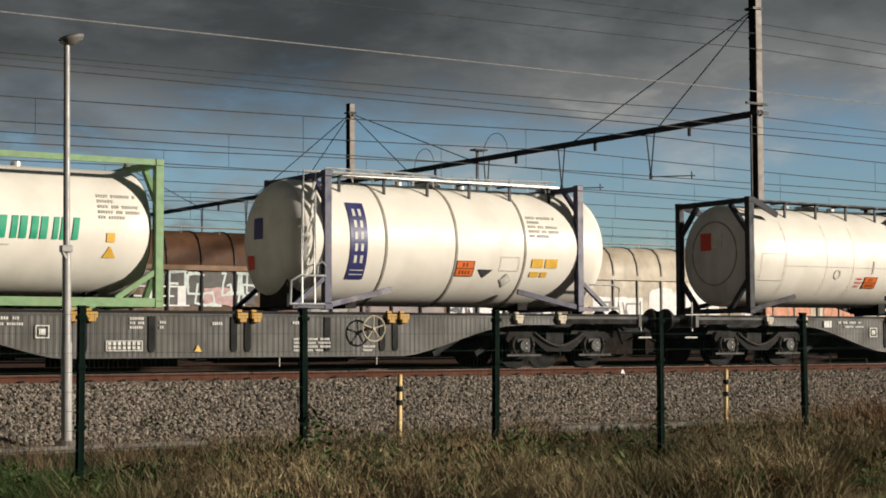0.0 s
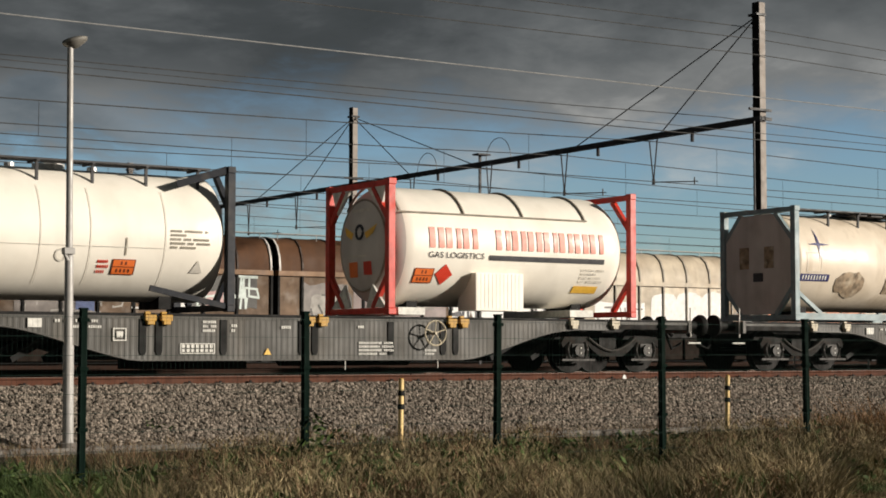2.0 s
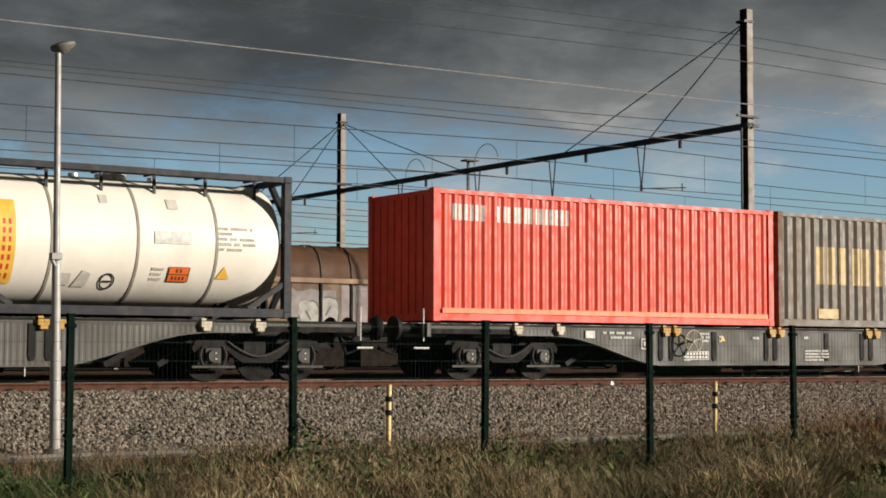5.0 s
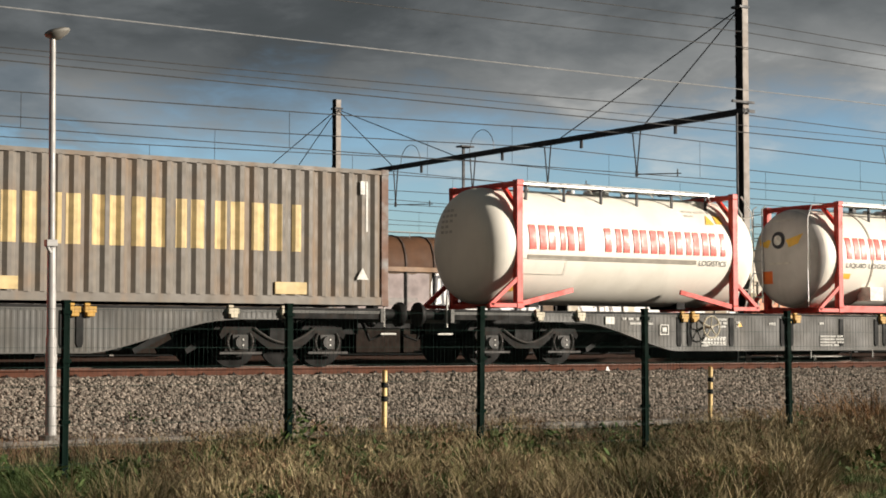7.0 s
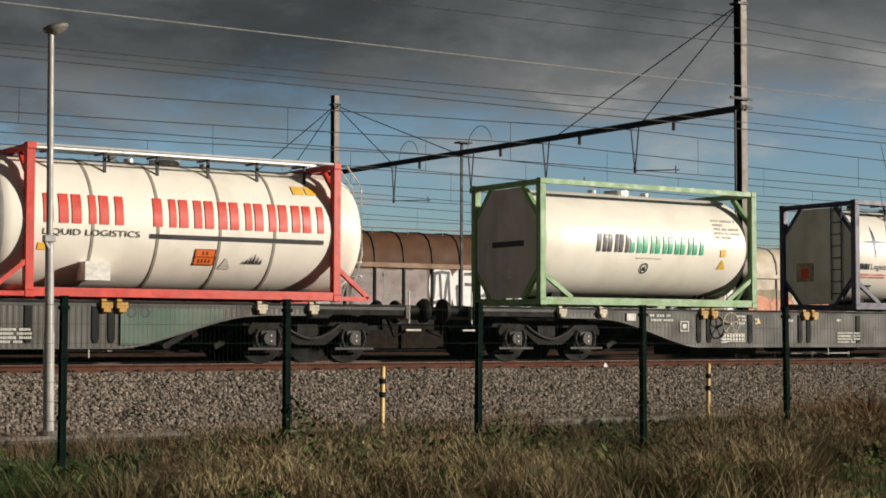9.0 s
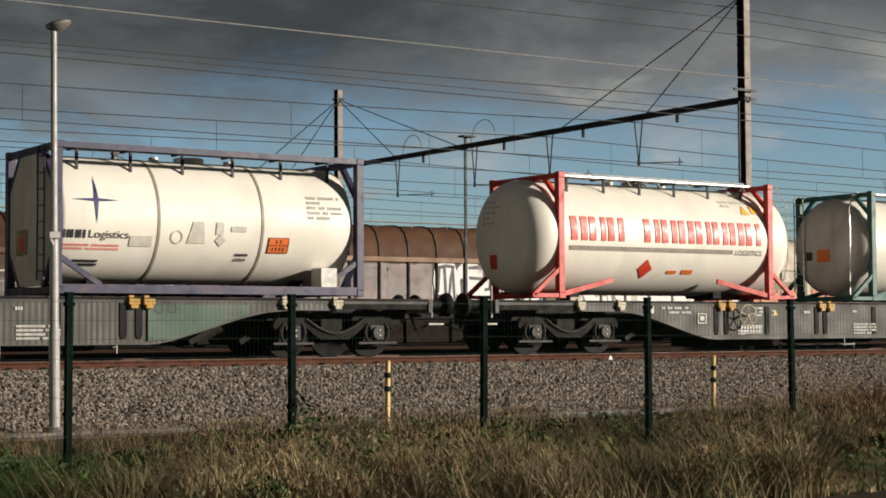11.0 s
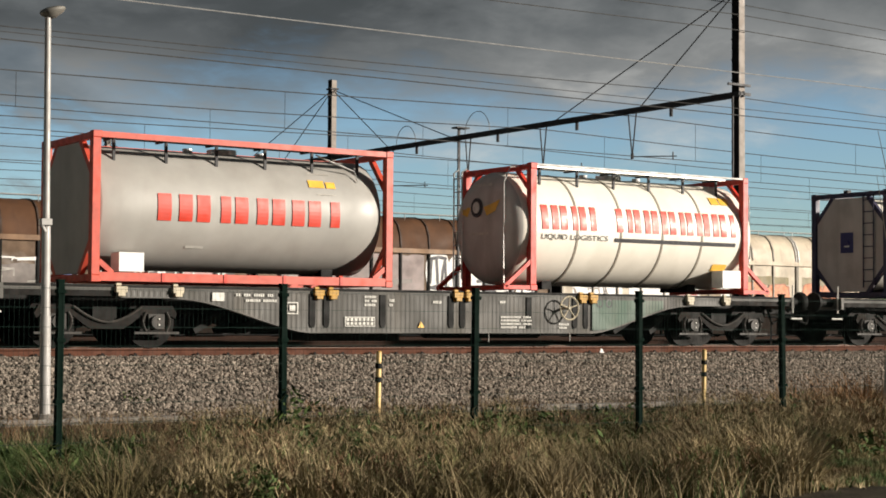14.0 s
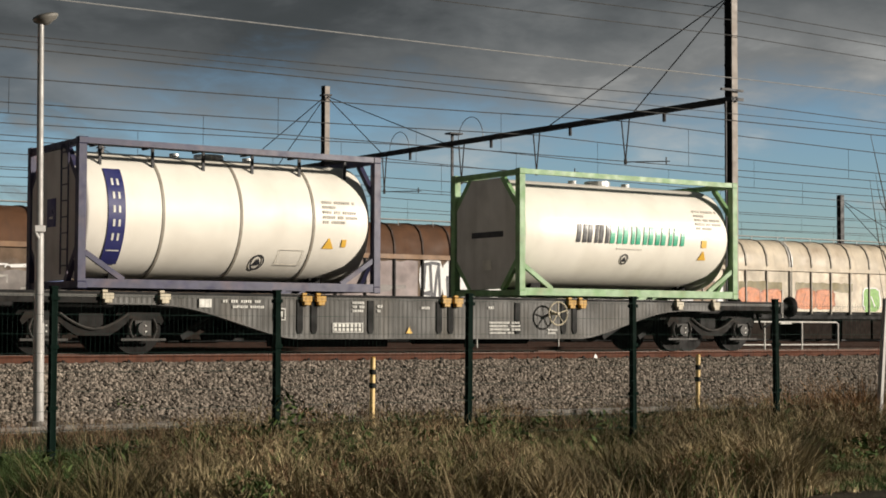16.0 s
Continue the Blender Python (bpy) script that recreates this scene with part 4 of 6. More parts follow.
def black_collar_tank(u):
    root, s = tank_container("tank_container", "plain cream tank container between black end frames", "black_frame", x0=0.07, x1=LEN - 0.07, r=1.15, seams=(), bottom_rail=False, top_rail=False, ladder=False, open_top_gusset=True)
    mark("access_panel", root, frame_rect(0.45, 1.18, 0.75, 1.35, 0.012), "grey_mark", s)
    mark("panel_upright", root, [rect(4.02, 4.045, 0.95, 1.25)], "tank_seam", s)
    mark("panel_seam", root, [rect(1.20, 1.215, 0.45, 2.1), rect(2.5, 2.512, 0.45, 2.1), rect(3.38, 3.392, 0.45, 2.1), rect(4.75, 4.762, 0.45, 2.1), rect(1.2, 4.75, 1.08, 1.09)], "grey_mark", s)
    placard(root, s, 3.82, 0.62, 0.42, 0.26)
    mark("small_writing", root, bars(3.55, 0.86, [(0.2,), (0.22,), (0.16,)], 0.05), "red_mark", s)
    id_rows(root, s, 4.85, 1.42, "tank_seam", 0.042)
    mark("hazard_triangle", root, [[(5.28, 0.68), (5.52, 0.68), (5.40, 0.90)]], "grey_mark", s)
    mark("roundel", root, ring(2.88, 0.92, 0.11, 0.03), "grey_mark", s)
    end_marks(root, 0.072, [(1.3, 1.65, 1.45, 1.85, "red_mark"), (0.95, 1.25, 1.5, 1.8, "grey_mark")])
    bm = B()
    tube(bm, [(0.085, WID / 2 + 0.72 * math.cos(k * math.pi / 14), 1.38 + 0.72 * math.sin(k * math.pi / 14)) for k in range(28)], 0.022, 6, closed=True)
    part("end_ring", bm, "tank_seam", root)
    TRAIN.append((root, u))


def red_gas_tank(u):
    root, s = tank_container("tank_container", "white gas tank container between red end frames with a control cabinet", "red_frame", x0=0.08, x1=LEN - 0.08, r=1.17, cz=1.36, dome=0.55, seams=(), bottom_rail=False, top_rail=False, walkway=False, ladder=False, struts=False, fittings=False)
    mark("trade_name", root, blocks(0.93, 5.25, 1.30, 1.70, 11, skip=(3,)), "faded_red_mark", s, "faded red trade name as plain blocks")
    words("words", root, "GAS LOGISTICS", 0.93, 1.11, 0.16, "black_mark", s, 1.30)
    mark("stripe", root, [rect(2.36, 5.25, 1.09, 1.19)], "black_mark", s, "dark stripe")
    placard(root, s, 0.68, 0.62, 0.44, 0.28)
    mark("hazard_diamond", root, [diamond(1.36, 0.79, 0.20)], "red_mark", s, "red hazard diamond")
    mark("amber_label", root, [rect(4.62, 5.25, 0.50, 0.64)], "amber_mark", s)
    mark("identity_mark", root, bars(4.70, 0.98, [(0.34, 0.2), (0.4,), (0.2, 0.3), (0.15, 0.4)], 0.045), "grey_mark", s)
    bm = B()
    box(bm, 2.0, 3.14, 0.0, 0.62, 0.10, 0.84)
    cab = part("control_cabinet", bm, "white_tank", root, "cream ribbed control cabinet")
    for k in range(12):
        bm = B()
        box(bm, 2.02 + k * 0.092, 2.02 + k * 0.092 + 0.060, -0.005, 0.0, 0.12, 0.82)
        part("rib", bm, "white_tank", cab)
    bm = B()
    for xs in (0.35, 1.85, 3.28, 4.85):
        pts = [(xs, WID / 2 - 1.19 * math.cos(a), 1.36 + 1.19 * math.sin(a)) for a in [radians(q) for q in range(32, 150, 10)]]
        tube(bm, pts, 0.025, 6)
    tube(bm, [(0.3, 0.20, 1.98), (4.9, 0.20, 1.98)], 0.018, 6)
    part("spray_pipe", bm, "tank_seam", root, "dark hoop pipes over the top")
    for xs in (0.25, 4.35):
        bm = B()
        box(bm, xs, xs + 0.6, 0.05, WID - 0.05, 0.0, 0.14)
        part("saddle_plate", bm, "white_mark", root)
    dome_marks(root, 0.08, 1.17, 1.36, 0.55, [(1.28, 1.62, 0.74, 1.04, "orange_mark"), (0.78, 1.06, 0.78, 1.04, "red_mark"), (0.85, 1.55, 2.02, 2.08, "grey_mark"), (0.95, 1.5, 1.14, 1.17, "grey_mark")])
    for sy in (-1, 1):
        dome_shape("emblem_wing", root, 0.08, 1.17, 1.36, 0.55, [(WID / 2 + sy * dy, z) for dy, z in ((0.20, 1.60), (0.62, 1.76), (0.52, 1.58), (0.28, 1.48))], "amber_mark", "amber wing of an emblem")
    bm = B()
    tube(bm, [(0.075, WID / 2 + 0.13 * math.cos(k * math.pi / 10), 1.62 + 0.13 * math.sin(k * math.pi / 10)) for k in range(20)], 0.03, 6, closed=True)
    part("emblem", bm, "black_mark", root, "dark ring of an emblem")
    bm = B()
    tube(bm, [(0.16 + 0.0, WID / 2 + 0.86 * math.cos(k * math.pi / 18), 1.36 + 0.90 * math.sin(k * math.pi / 18)) for k in range(36)], 0.022, 6, closed=True)
    part("end_ring", bm, "tank_seam", root, "dark welded ring on the end")
    for ye in (0.55, 1.9):
        bm = B()
        prism_x(bm, [(ye - 0.36, 0.14), (ye + 0.36, 0.14), (ye + (0.15 if ye < 1 else -0.15), 0.60)], 0.05, 0.10)
        part("end_gusset", bm, "white_mark", root, "white corner gusset plate")
        bm = B()
        prism_x(bm, [(ye - 0.36, 2.46), (ye + 0.36, 2.46), (ye + (0.15 if ye > 1 else -0.15), 2.0)], 0.05, 0.10)
        part("end_gusset", bm, "white_mark", root, "white corner gusset plate")
    TRAIN.append((root, u))


def pale_blue_tank(u):
    root, s = tank_container("tank_container", "stained cream tank container in a pale grey-blue frame", "pale_blue_frame", "dirty_tank", r=1.13, cz=1.36, dome=0.26, seams=(), top_rail=False, ladder=False, end_plate="soiled_end")
    mark("star", root, [[(0.85, 1.75), (0.93, 1.72), (0.89, 2.15)], [(0.85, 1.75), (0.93, 1.75), (0.89, 1.35)], [(0.55, 1.74), (0.89, 1.71), (0.89, 1.78)], [(1.25, 1.74), (0.89, 1.71), (0.89, 1.78)]], "navy_mark", s, "thin four-pointed star")
    mark("faded_panel", root, frame_rect(0.48, 0.95, 1.10, 1.55, 0.015), "grey_mark", s)
    mark("name_bar", root, [rect(0.30, 1.22, 0.90, 1.06)], "navy_mark", s, "dark blue name bar")
    mark("trade_name", root, [rect(0.36 + k * 0.09, 0.40 + k * 0.09, 0.93, 1.03) for k in range(9)], "white_mark", lambda z: s(z) - 0.006)
    rng = random.Random(3)
    pts = [(1.95 + 0.52 * math.cos(a) * rng.uniform(0.8, 1.1), 0.86 + 0.30 * math.sin(a) * rng.uniform(0.75, 1.15)) for a in [k * math.pi / 9 for k in range(18)]]
    mark("rust_stain", root, [pts], "rust_patch", s, "brown rust stain")
    mark("rust_stain", root, [rect(3.12, 3.72, 0.66, 1.02), [(3.22, 1.02), (3.36, 1.02), (3.28, 1.5)]], "rust_patch", s)
    mark("faded_panel", root, frame_rect(3.72, 4.92, 0.30, 1.50, 0.015), "grey_mark", s)
    mark("white_card", root, frame_rect(5.35, 5.72, 0.75, 1.35, 0.012), "grey_mark", s)
    id_rows(root, s, 4.95, 1.80)
    bm = B()
    for k in range(3):
        box(bm, 2.5 + k * 0.55, 2.9 + k * 0.55, 0.5, 1.9, HGT - 0.10, HGT - 0.02)
    part("top_cover", bm, "dark_steel", root)
    end_marks(root, 0.034, [(0.7, 1.0, 1.2, 1.7, "rust_patch"), (1.5, 1.8, 1.2, 1.7, "rust_patch"), (1.05, 1.35, 0.9, 1.1, "black_mark")])
    TRAIN.append((root, u))


def dark_frame_tank(u):
    root, s = tank_container("tank_container", "cream tank container in a charcoal frame with an amber name strip", "black_frame", x0=0.07, x1=LEN - 0.07, seams=(1.55, 3.1, 4.6), end_plate="soiled_end")
    mark("name_strip", root, [rect(0.62, 0.92, 0.52, 1.92)], "amber_mark", s, "upright amber name strip")
    mark("trade_name", root, [r2 for k in range(7) for r2 in (rect(0.70, 0.74, 1.50 - k * 0.15, 1.59 - k * 0.15), rect(0.80, 0.84, 1.50 - k * 0.15, 1.59 - k * 0.15))], "red_mark", lambda z: s(z) - 0.006)
    placard(root, s, 3.72, 0.62, 0.40, 0.26)
    mark("roundel", root, ring(2.62, 0.60, 0.14, 0.03) + [rect(2.53, 2.71, 0.585, 0.615)], "black_mark", s)
    mark("faded_marks", root, [rect(1.75, 1.95, 0.52, 0.72), [(2.0, 0.5), (2.25, 0.5), (2.3, 0.72), (2.15, 0.78)], rect(2.45, 2.6, 1.95, 2.1), rect(3.7, 3.9, 1.9, 2.08)], "grey_mark", s)
    mark("small_writing", root, bars(3.4, 0.86, [(0.24,), (0.2,), (0.22,)], 0.05), "grey_mark", s)
    mark("white_card", root, [rect(3.4, 4.1, 1.28, 1.50)], "white_mark", s)
    mark("warning_triangle", root, [triangle(4.78, 0.80, 0.13)], "amber_mark", s)
    id_rows(root, s, 4.62, 1.62)
    end_marks(root, 0.034, [(1.35, 1.7, 1.2, 1.6, "red_mark"), (0.55, 0.9, 0.95, 1.2, "amber_mark")])
    TRAIN.append((root, u))


def red_swap_tank(u, kind):
    """Long cream tanks with red collar frames: kind gas, wide or liquid."""
    long_tank = kind in ("wide", "bare")
    frame = "red_frame"
    a, b = {"wide": (-0.66, 6.86), "bare": (-0.66, 6.86), "liquid": (-0.62, 6.75), "ribbed": (-0.40, 6.45)}[kind]
    label = {"wide": "long cream tank container with red collar frames and a dark stripe",
             "bare": "long cream tank container with red collar frames and red hazard diamonds",
             "liquid": "cream insulated tank container with red frame and hooped jacket",
             "ribbed": "cream ribbed tank container with red end frames and ladder"}[kind]
    root, s = tank_container("tank_container", label, frame, style="swap", x0=a, x1=b, r=1.20 if long_tank else 1.17, cz=1.30, dome=0.55 if long_tank else 0.42,
                             seams=() if long_tank else ((1.2, 2.4, 3.6, 4.7) if kind == "liquid" else (1.25, 2.42, 3.58, 4.72)),
                             bottom_rail=(kind == "liquid"), top_rail=not long_tank, ladder=not long_tank,
                             struts=long_tank, top_key="lamp_grey", end_share=0 if long_tank else 0.6)
    top, low = (1.70, 1.20) if long_tank else (1.76, 1.26)
    mark("trade_name", root, blocks(0.30, 5.72 if long_tank else 5.75, low, top, 11, skip=(3,)), "red_mark", s, "red trade name as plain blocks")
    if long_tank:
        mark("stripe", root, [rect(0.30, 4.85, 1.00, 1.09)], "tank_seam", s, "dark stripe")
        words("words", root, "LOGISTICS", 4.92, 0.98, 0.16, "black_mark", s, 0.80)
        if kind == "wide":
            mark("faded_panel", root, frame_rect(0.18, 1.3, 0.70, 1.02, 0.012), "grey_mark", s)
            mark("rust_label", root, [rect(0.06, 0.24, 0.36, 0.50)], "amber_mark", s)
        else:
            mark("hazard_diamond", root, [diamond(2.45, 0.64, 0.20)], "red_mark", s, "red hazard diamond")
            mark("amber_label", root, [rect(3.1, 3.36, 0.55, 0.62), rect(3.52, 3.82, 0.55, 0.64)], "orange_mark", s)
        mark("warning_triangle", root, [triangle(5.38, 2.0, 0.13)], "amber_mark", s)
        mark("amber_label", root, [rect(5.58, 5.78, 1.92, 2.1)], "amber_mark", s)
        mark("identity_mark", root, bars(4.75, 2.2, [(0.3, 0.34, 0.06), (0.26,)], 0.055), "grey_mark", s)
    else:
        words("words", root, "LIQUID LOGISTICS", 0.30, 1.06, 0.15, "black_mark", s, 1.75)
        mark("stripe", root, [rect(2.25, 5.72, 1.05, 1.13)], "black_mark", s, "dark stripe")
        mark("amber_label", root, [rect(5.18, 5.42, 1.98, 2.14), rect(5.46, 5.72, 1.98, 2.14), rect(0.25, 0.50, 0.80, 0.92) if kind == "liquid" else rect(5.2, 5.62, 0.52, 0.66)], "amber_mark", s)
        if kind == "liquid":
            placard(root, s, 3.15, 0.62, 0.40, 0.28)
            mark("hazard_triangle", root, [triangle(3.78, 0.66, 0.12)], "grey_mark", s)
            mark("mountain_mark", root, [[(4.1 + k * 0.07, 0.66), (4.15 + k * 0.07, 0.66), (4.15 + k * 0.07, 0.72 + 0.05 * (3 - abs(3 - k)))] for k in range(6)], "black_mark", s)
            bm = B()
            box(bm, 1.05, 1.50, 0.0, 0.4, 0.30, 0.62)
            part("document_box", bm, "white_mark", root)
        else:
            bm = B()
            box(bm, 5.28, 5.82, 0.0, 0.35, 0.14, 0.52)
            part("document_box", bm, "paint_white", root)
        for sy in (-1, 1):
            dome_shape("emblem_wing", root, a, 1.17, 1.30, 0.42, [(1.3 + sy * dy, z) for dy, z in ((0.24, 1.72), (0.74, 1.86), (0.62, 1.62), (0.34, 1.54))], "amber_mark", "amber wing of an emblem")
        bm = B()
        tube(bm, [(a - 0.01, 1.3, 1.72), (a - 0.03, 1.3, 1.72)], 0.20, 18)
        part("emblem", bm, "black_mark", root)
        bm = B()
        tube(bm, [(a - 0.012, 1.3, 1.72), (a - 0.04, 1.3, 1.72)], 0.12, 18)
        part("emblem_centre", bm, "white_mark", root)
        dome_marks(root, a, 1.17, 1.30, 0.42, [(0.9, 1.6, 1.15, 1.20, "grey_mark"), (0.9, 1.7, 2.16, 2.22, "grey_mark")]
                  + ([(1.5, 1.85, 0.70, 1.0, "orange_mark")] if kind == "liquid" else []))
    rows = dome_rows(1.75, 2.05, [(0.12, 0.12, 0.12), (0.1, 0.12, 0.12, 0.1), (0.12, 0.1, 0.12), (0.1, 0.12), (0.12, 0.12, 0.1)])
    if long_tank:
        dome_marks(root, a, 1.20, 1.30, 0.55, rows + ([(1.25, 1.5, 0.62, 0.92, "red_mark")] if kind == "bare" else []))
    # hand rails over the top
    bm = B()
    if long_tank:
        tube(bm, [(0.4, 0.55, 2.62), (5.7, 0.55, 2.62)], 0.02, 6)
        for k in range(7):
            xx = 0.5 + k * 0.85
            tube(bm, [(xx, 0.55, 2.62), (xx + 0.35, 0.75, 2.47)], 0.016, 6)
    for y in (0.30, 0.62):
        tube(bm, [(b - 0.30, y, 0.1), (b - 0.05, y, 0.9), (b - 0.08, y, 2.2), (b - 0.4, y, 2.58)], 0.018, 6)
    for k in range(7):
        tube(bm, [(b - 0.06, 0.30, 0.5 + k * 0.27), (b - 0.06, 0.62, 0.5 + k * 0.27)], 0.013, 6)
    part("hand_rail", bm, "galvanised", root)
    TRAIN.append((root, u))


def star_tank(u):
    root, s = tank_container("tank_container", "cream tank container in a navy frame with a thin star", "navy_frame", r=1.12, seams=(1.95, 3.98), end_plate="soiled_end", x0=0.07, x1=LEN - 0.07)
    mark("star", root, [[(0.76, 1.62), (0.84, 1.62), (0.80, 2.05)], [(0.76, 1.62), (0.84, 1.62), (0.80, 1.20)], [(0.36, 1.62), (0.80, 1.59), (0.80, 1.65)], [(1.22, 1.62), (0.80, 1.59), (0.80, 1.65)]], "navy_mark", s, "thin four-pointed star")
    mark("trade_name", root, blocks(0.20, 0.62, 0.96, 1.10, 3), "black_mark", s)
    words("words", root, "Logistics", 0.66, 0.97, 0.19, "black_mark", s, 0.72)
    mark("small_writing", root, bars(0.2, 0.86, [(0.5, 0.5), (0.4, 0.6)], 0.035), "red_mark", s)
    mark("dark_label", root, [rect(0.45, 0.92, 0.56, 0.60), rect(0.45, 0.92, 0.50, 0.54)], "black_mark", s)
    mark("faded_panel", root, [rect(1.42, 1.84, 0.84, 1.02)], "grey_mark", s)
    mark("roundel", root, ring(2.30, 1.02, 0.12, 0.025), "grey_mark", s)
    mark("faded_marks", root, [[(2.5, 0.92), (2.85, 0.92), (2.8, 1.3), (2.6, 1.3)], rect(3.05, 3.2, 1.08, 1.3), rect(3.35, 3.65, 1.14, 1.24), diamond(3.15, 0.98, 0.11)], "grey_mark", s)
    placard(root, s, 4.12, 0.78, 0.42, 0.28)
    mark("small_writing", root, bars(3.5, 0.76, [(0.26,), (0.24,)], 0.05), "black_mark", s)
    id_rows(root, s, 4.92, 1.85)
    bm = B()
    box(bm, 5.15, 5.48, 0.02, 0.4, 0.17, 0.52)
    part("document_box", bm, "white_mark", root)
    end_marks(root, 0.034, [(1.35, 1.9, 0.7, 1.15, "rust_patch"), (1.5, 1.75, 0.78, 1.02, "red_mark")])
    TRAIN.append((root, u))


def teal_tank(u):
    root, s = tank_container("tank_container", "cream tank container with teal green collar frames", "teal_frame", style="swap", x0=-0.36, x1=6.48, r=1.18, cz=1.31, dome=0.45, seams=(), bottom_rail=False, top_rail=False)
    for y in (0.02, WID - 0.10):
        bm = B()
        box(bm, 0.15, LEN - 0.15, y, y + 0.08, 0.02, 0.11)
        part("bottom_side_rail", bm, "teal_frame", root)
    mark("trade_name", root, blocks(0.62, 1.28, 1.42, 1.62, 3) + blocks(0.72, 1.20, 1.66, 1.82, 2) + [rect(0.6, 1.3, 1.34, 1.37)], "navy_mark", s, "navy trade badge as plain blocks")
    mark("small_writing", root, bars(0.64, 1.28, [(0.6,), (0.55,), (0.4,)], 0.03), "grey_mark", s)
    placard(root, s, 1.42, 0.72, 0.44, 0.28)
    mark("wedge", root, [[(1.92, 0.86), (2.18, 0.86), (2.05, 0.70)]], "black_mark", s)
    mark("card", root, [[(2.22, 0.62), (2.42, 0.58), (2.52, 0.84), (2.32, 0.88)]], "grey_mark", s)
    mark("roundel", root, ring(3.02, 0.74, 0.13, 0.025) + [rect(2.93, 3.11, 0.73, 0.75)], "black_mark", s)
    mark("stain", root, [[(1.9, 2.05), (2.15, 2.1), (2.1, 1.95)], [(2.55, 2.12), (2.95, 2.1), (2.98, 1.95), (2.85, 2.02)]], "rust_patch", s)
    id_rows(root, s, 4.98, 1.72)
    mark("amber_label", root, [rect(5.1, 5.24, 1.02, 1.18), rect(5.34, 5.52, 1.02, 1.14), rect(5.05, 5.5, 0.68, 0.80)], "amber_mark", s)
    mark("identity_mark", root, bars(4.6, 2.15, [(0.12, 0.2)], 0.02), "grey_mark", s)
    dome_marks(root, -0.36, 1.18, 1.31, 0.45, [(1.0, 1.4, 0.95, 1.25, "orange_mark"), (1.55, 1.75, 1.0, 1.2, "black_mark")] + dome_rows(1.7, 2.1, [(0.12, 0.12, 0.12), (0.12, 0.1, 0.1), (0.1, 0.1)]))
    bm = B()
    tube(bm, [(-0.40, 0.35, 0.2), (-0.42, 0.30, 1.3), (-0.30, 0.40, 2.3), (0.1, 0.5, 2.6)], 0.018, 6)
    part("hose_rail", bm, "galvanised", root)
    TRAIN.append((root, u))


def silver_tank(u):
    root, s = tank_container("tank_container", "dull silver tank container in an orange-red frame", "orange_red_frame", "steel_tank", r=1.10, cz=1.34, x0=0.07, x1=LEN - 0.07, seams=(), ladder=False, end_plate="steel_tank", brace=(0.36, 0.40))
    mark("trade_name", root, blocks(1.22, 5.00, 1.10, 1.58, 5), "red_mark", s, "red trade name as plain blocks")
    mark("amber_label", root, [rect(4.35, 4.68, 1.84, 1.98), rect(4.72, 4.92, 1.84, 1.96)], "amber_mark", s)
    mark("small_writing", root, bars(1.9, 0.68, [(0.35,)], 0.04), "white_mark", s)
    mark("identity_mark", root, bars(4.4, 2.12, [(0.5,)], 0.02) + bars(4.5, 1.72, [(0.4,)], 0.02), "grey_mark", s)
    bm = B()
    box(bm, 0.52, 0.98, 0.04, 0.4, 0.19, 0.52)
    part("document_box", bm, "paint_white", root)
    bm = B()
    tube(bm, [(4.5, 0.25, 2.45), (5.4, 0.35, 2.2), (5.45, 0.3, 2.0)], 0.014, 6)
    part("hose_rail", bm, "galvanised", root)
    for k in range(4):
        bm = B()
        box(bm, 1.3 + k * 1.2, 1.36 + k * 1.2, -0.004, 0.01, 0.02, 0.18)
        part("rail_joint", bm, "red_frame", root)
    TRAIN.append((root, u))


def navy_tank(u):
    root, s = tank_container("tank_container", "cream tank container in a navy frame with upright navy panel", "navy_frame", x0=0.07, x1=LEN - 0.07, r=1.13, seams=(1.62, 3.15, 4.65), end_plate="soiled_end")
    mark("name_panel", root, [rect(0.58, 0.90, 0.44, 2.10)], "navy_mark", s, "upright navy name panel")
    mark("trade_name", root, [r2 for k in range(5) for r2 in (rect(0.67, 0.71, 1.80 - k * 0.24, 1.92 - k * 0.24), rect(0.77, 0.81, 1.80 - k * 0.24, 1.92 - k * 0.24))], "white_mark", lambda z: s(z) - 0.006)
    mark("panel_line", root, [rect(0.62, 0.86, 0.66, 0.68)], "white_mark", lambda z: s(z) - 0.006)
    mark("roundel", root, ring(3.62, 0.54, 0.14, 0.03) + [[(3.56, 0.48), (3.70, 0.50), (3.62, 0.62)]], "black_mark", s)
    mark("white_card", root, frame_rect(4.0, 4.52, 0.50, 0.78, 0.012), "grey_mark", s)
    mark("warning_triangle", root, [triangle(5.0, 0.92, 0.12)], "amber_mark", s)
    mark("amber_label", root, [rect(5.28, 5.38, 0.86, 1.0)], "amber_mark", s)
    id_rows(root, s, 4.85, 1.72)
    end_marks(root, 0.034, [(1.1, 1.5, 1.1, 1.6, "navy_mark"), (1.22, 1.38, 1.24, 1.28, "white_mark")])
    TRAIN.append((root, u))


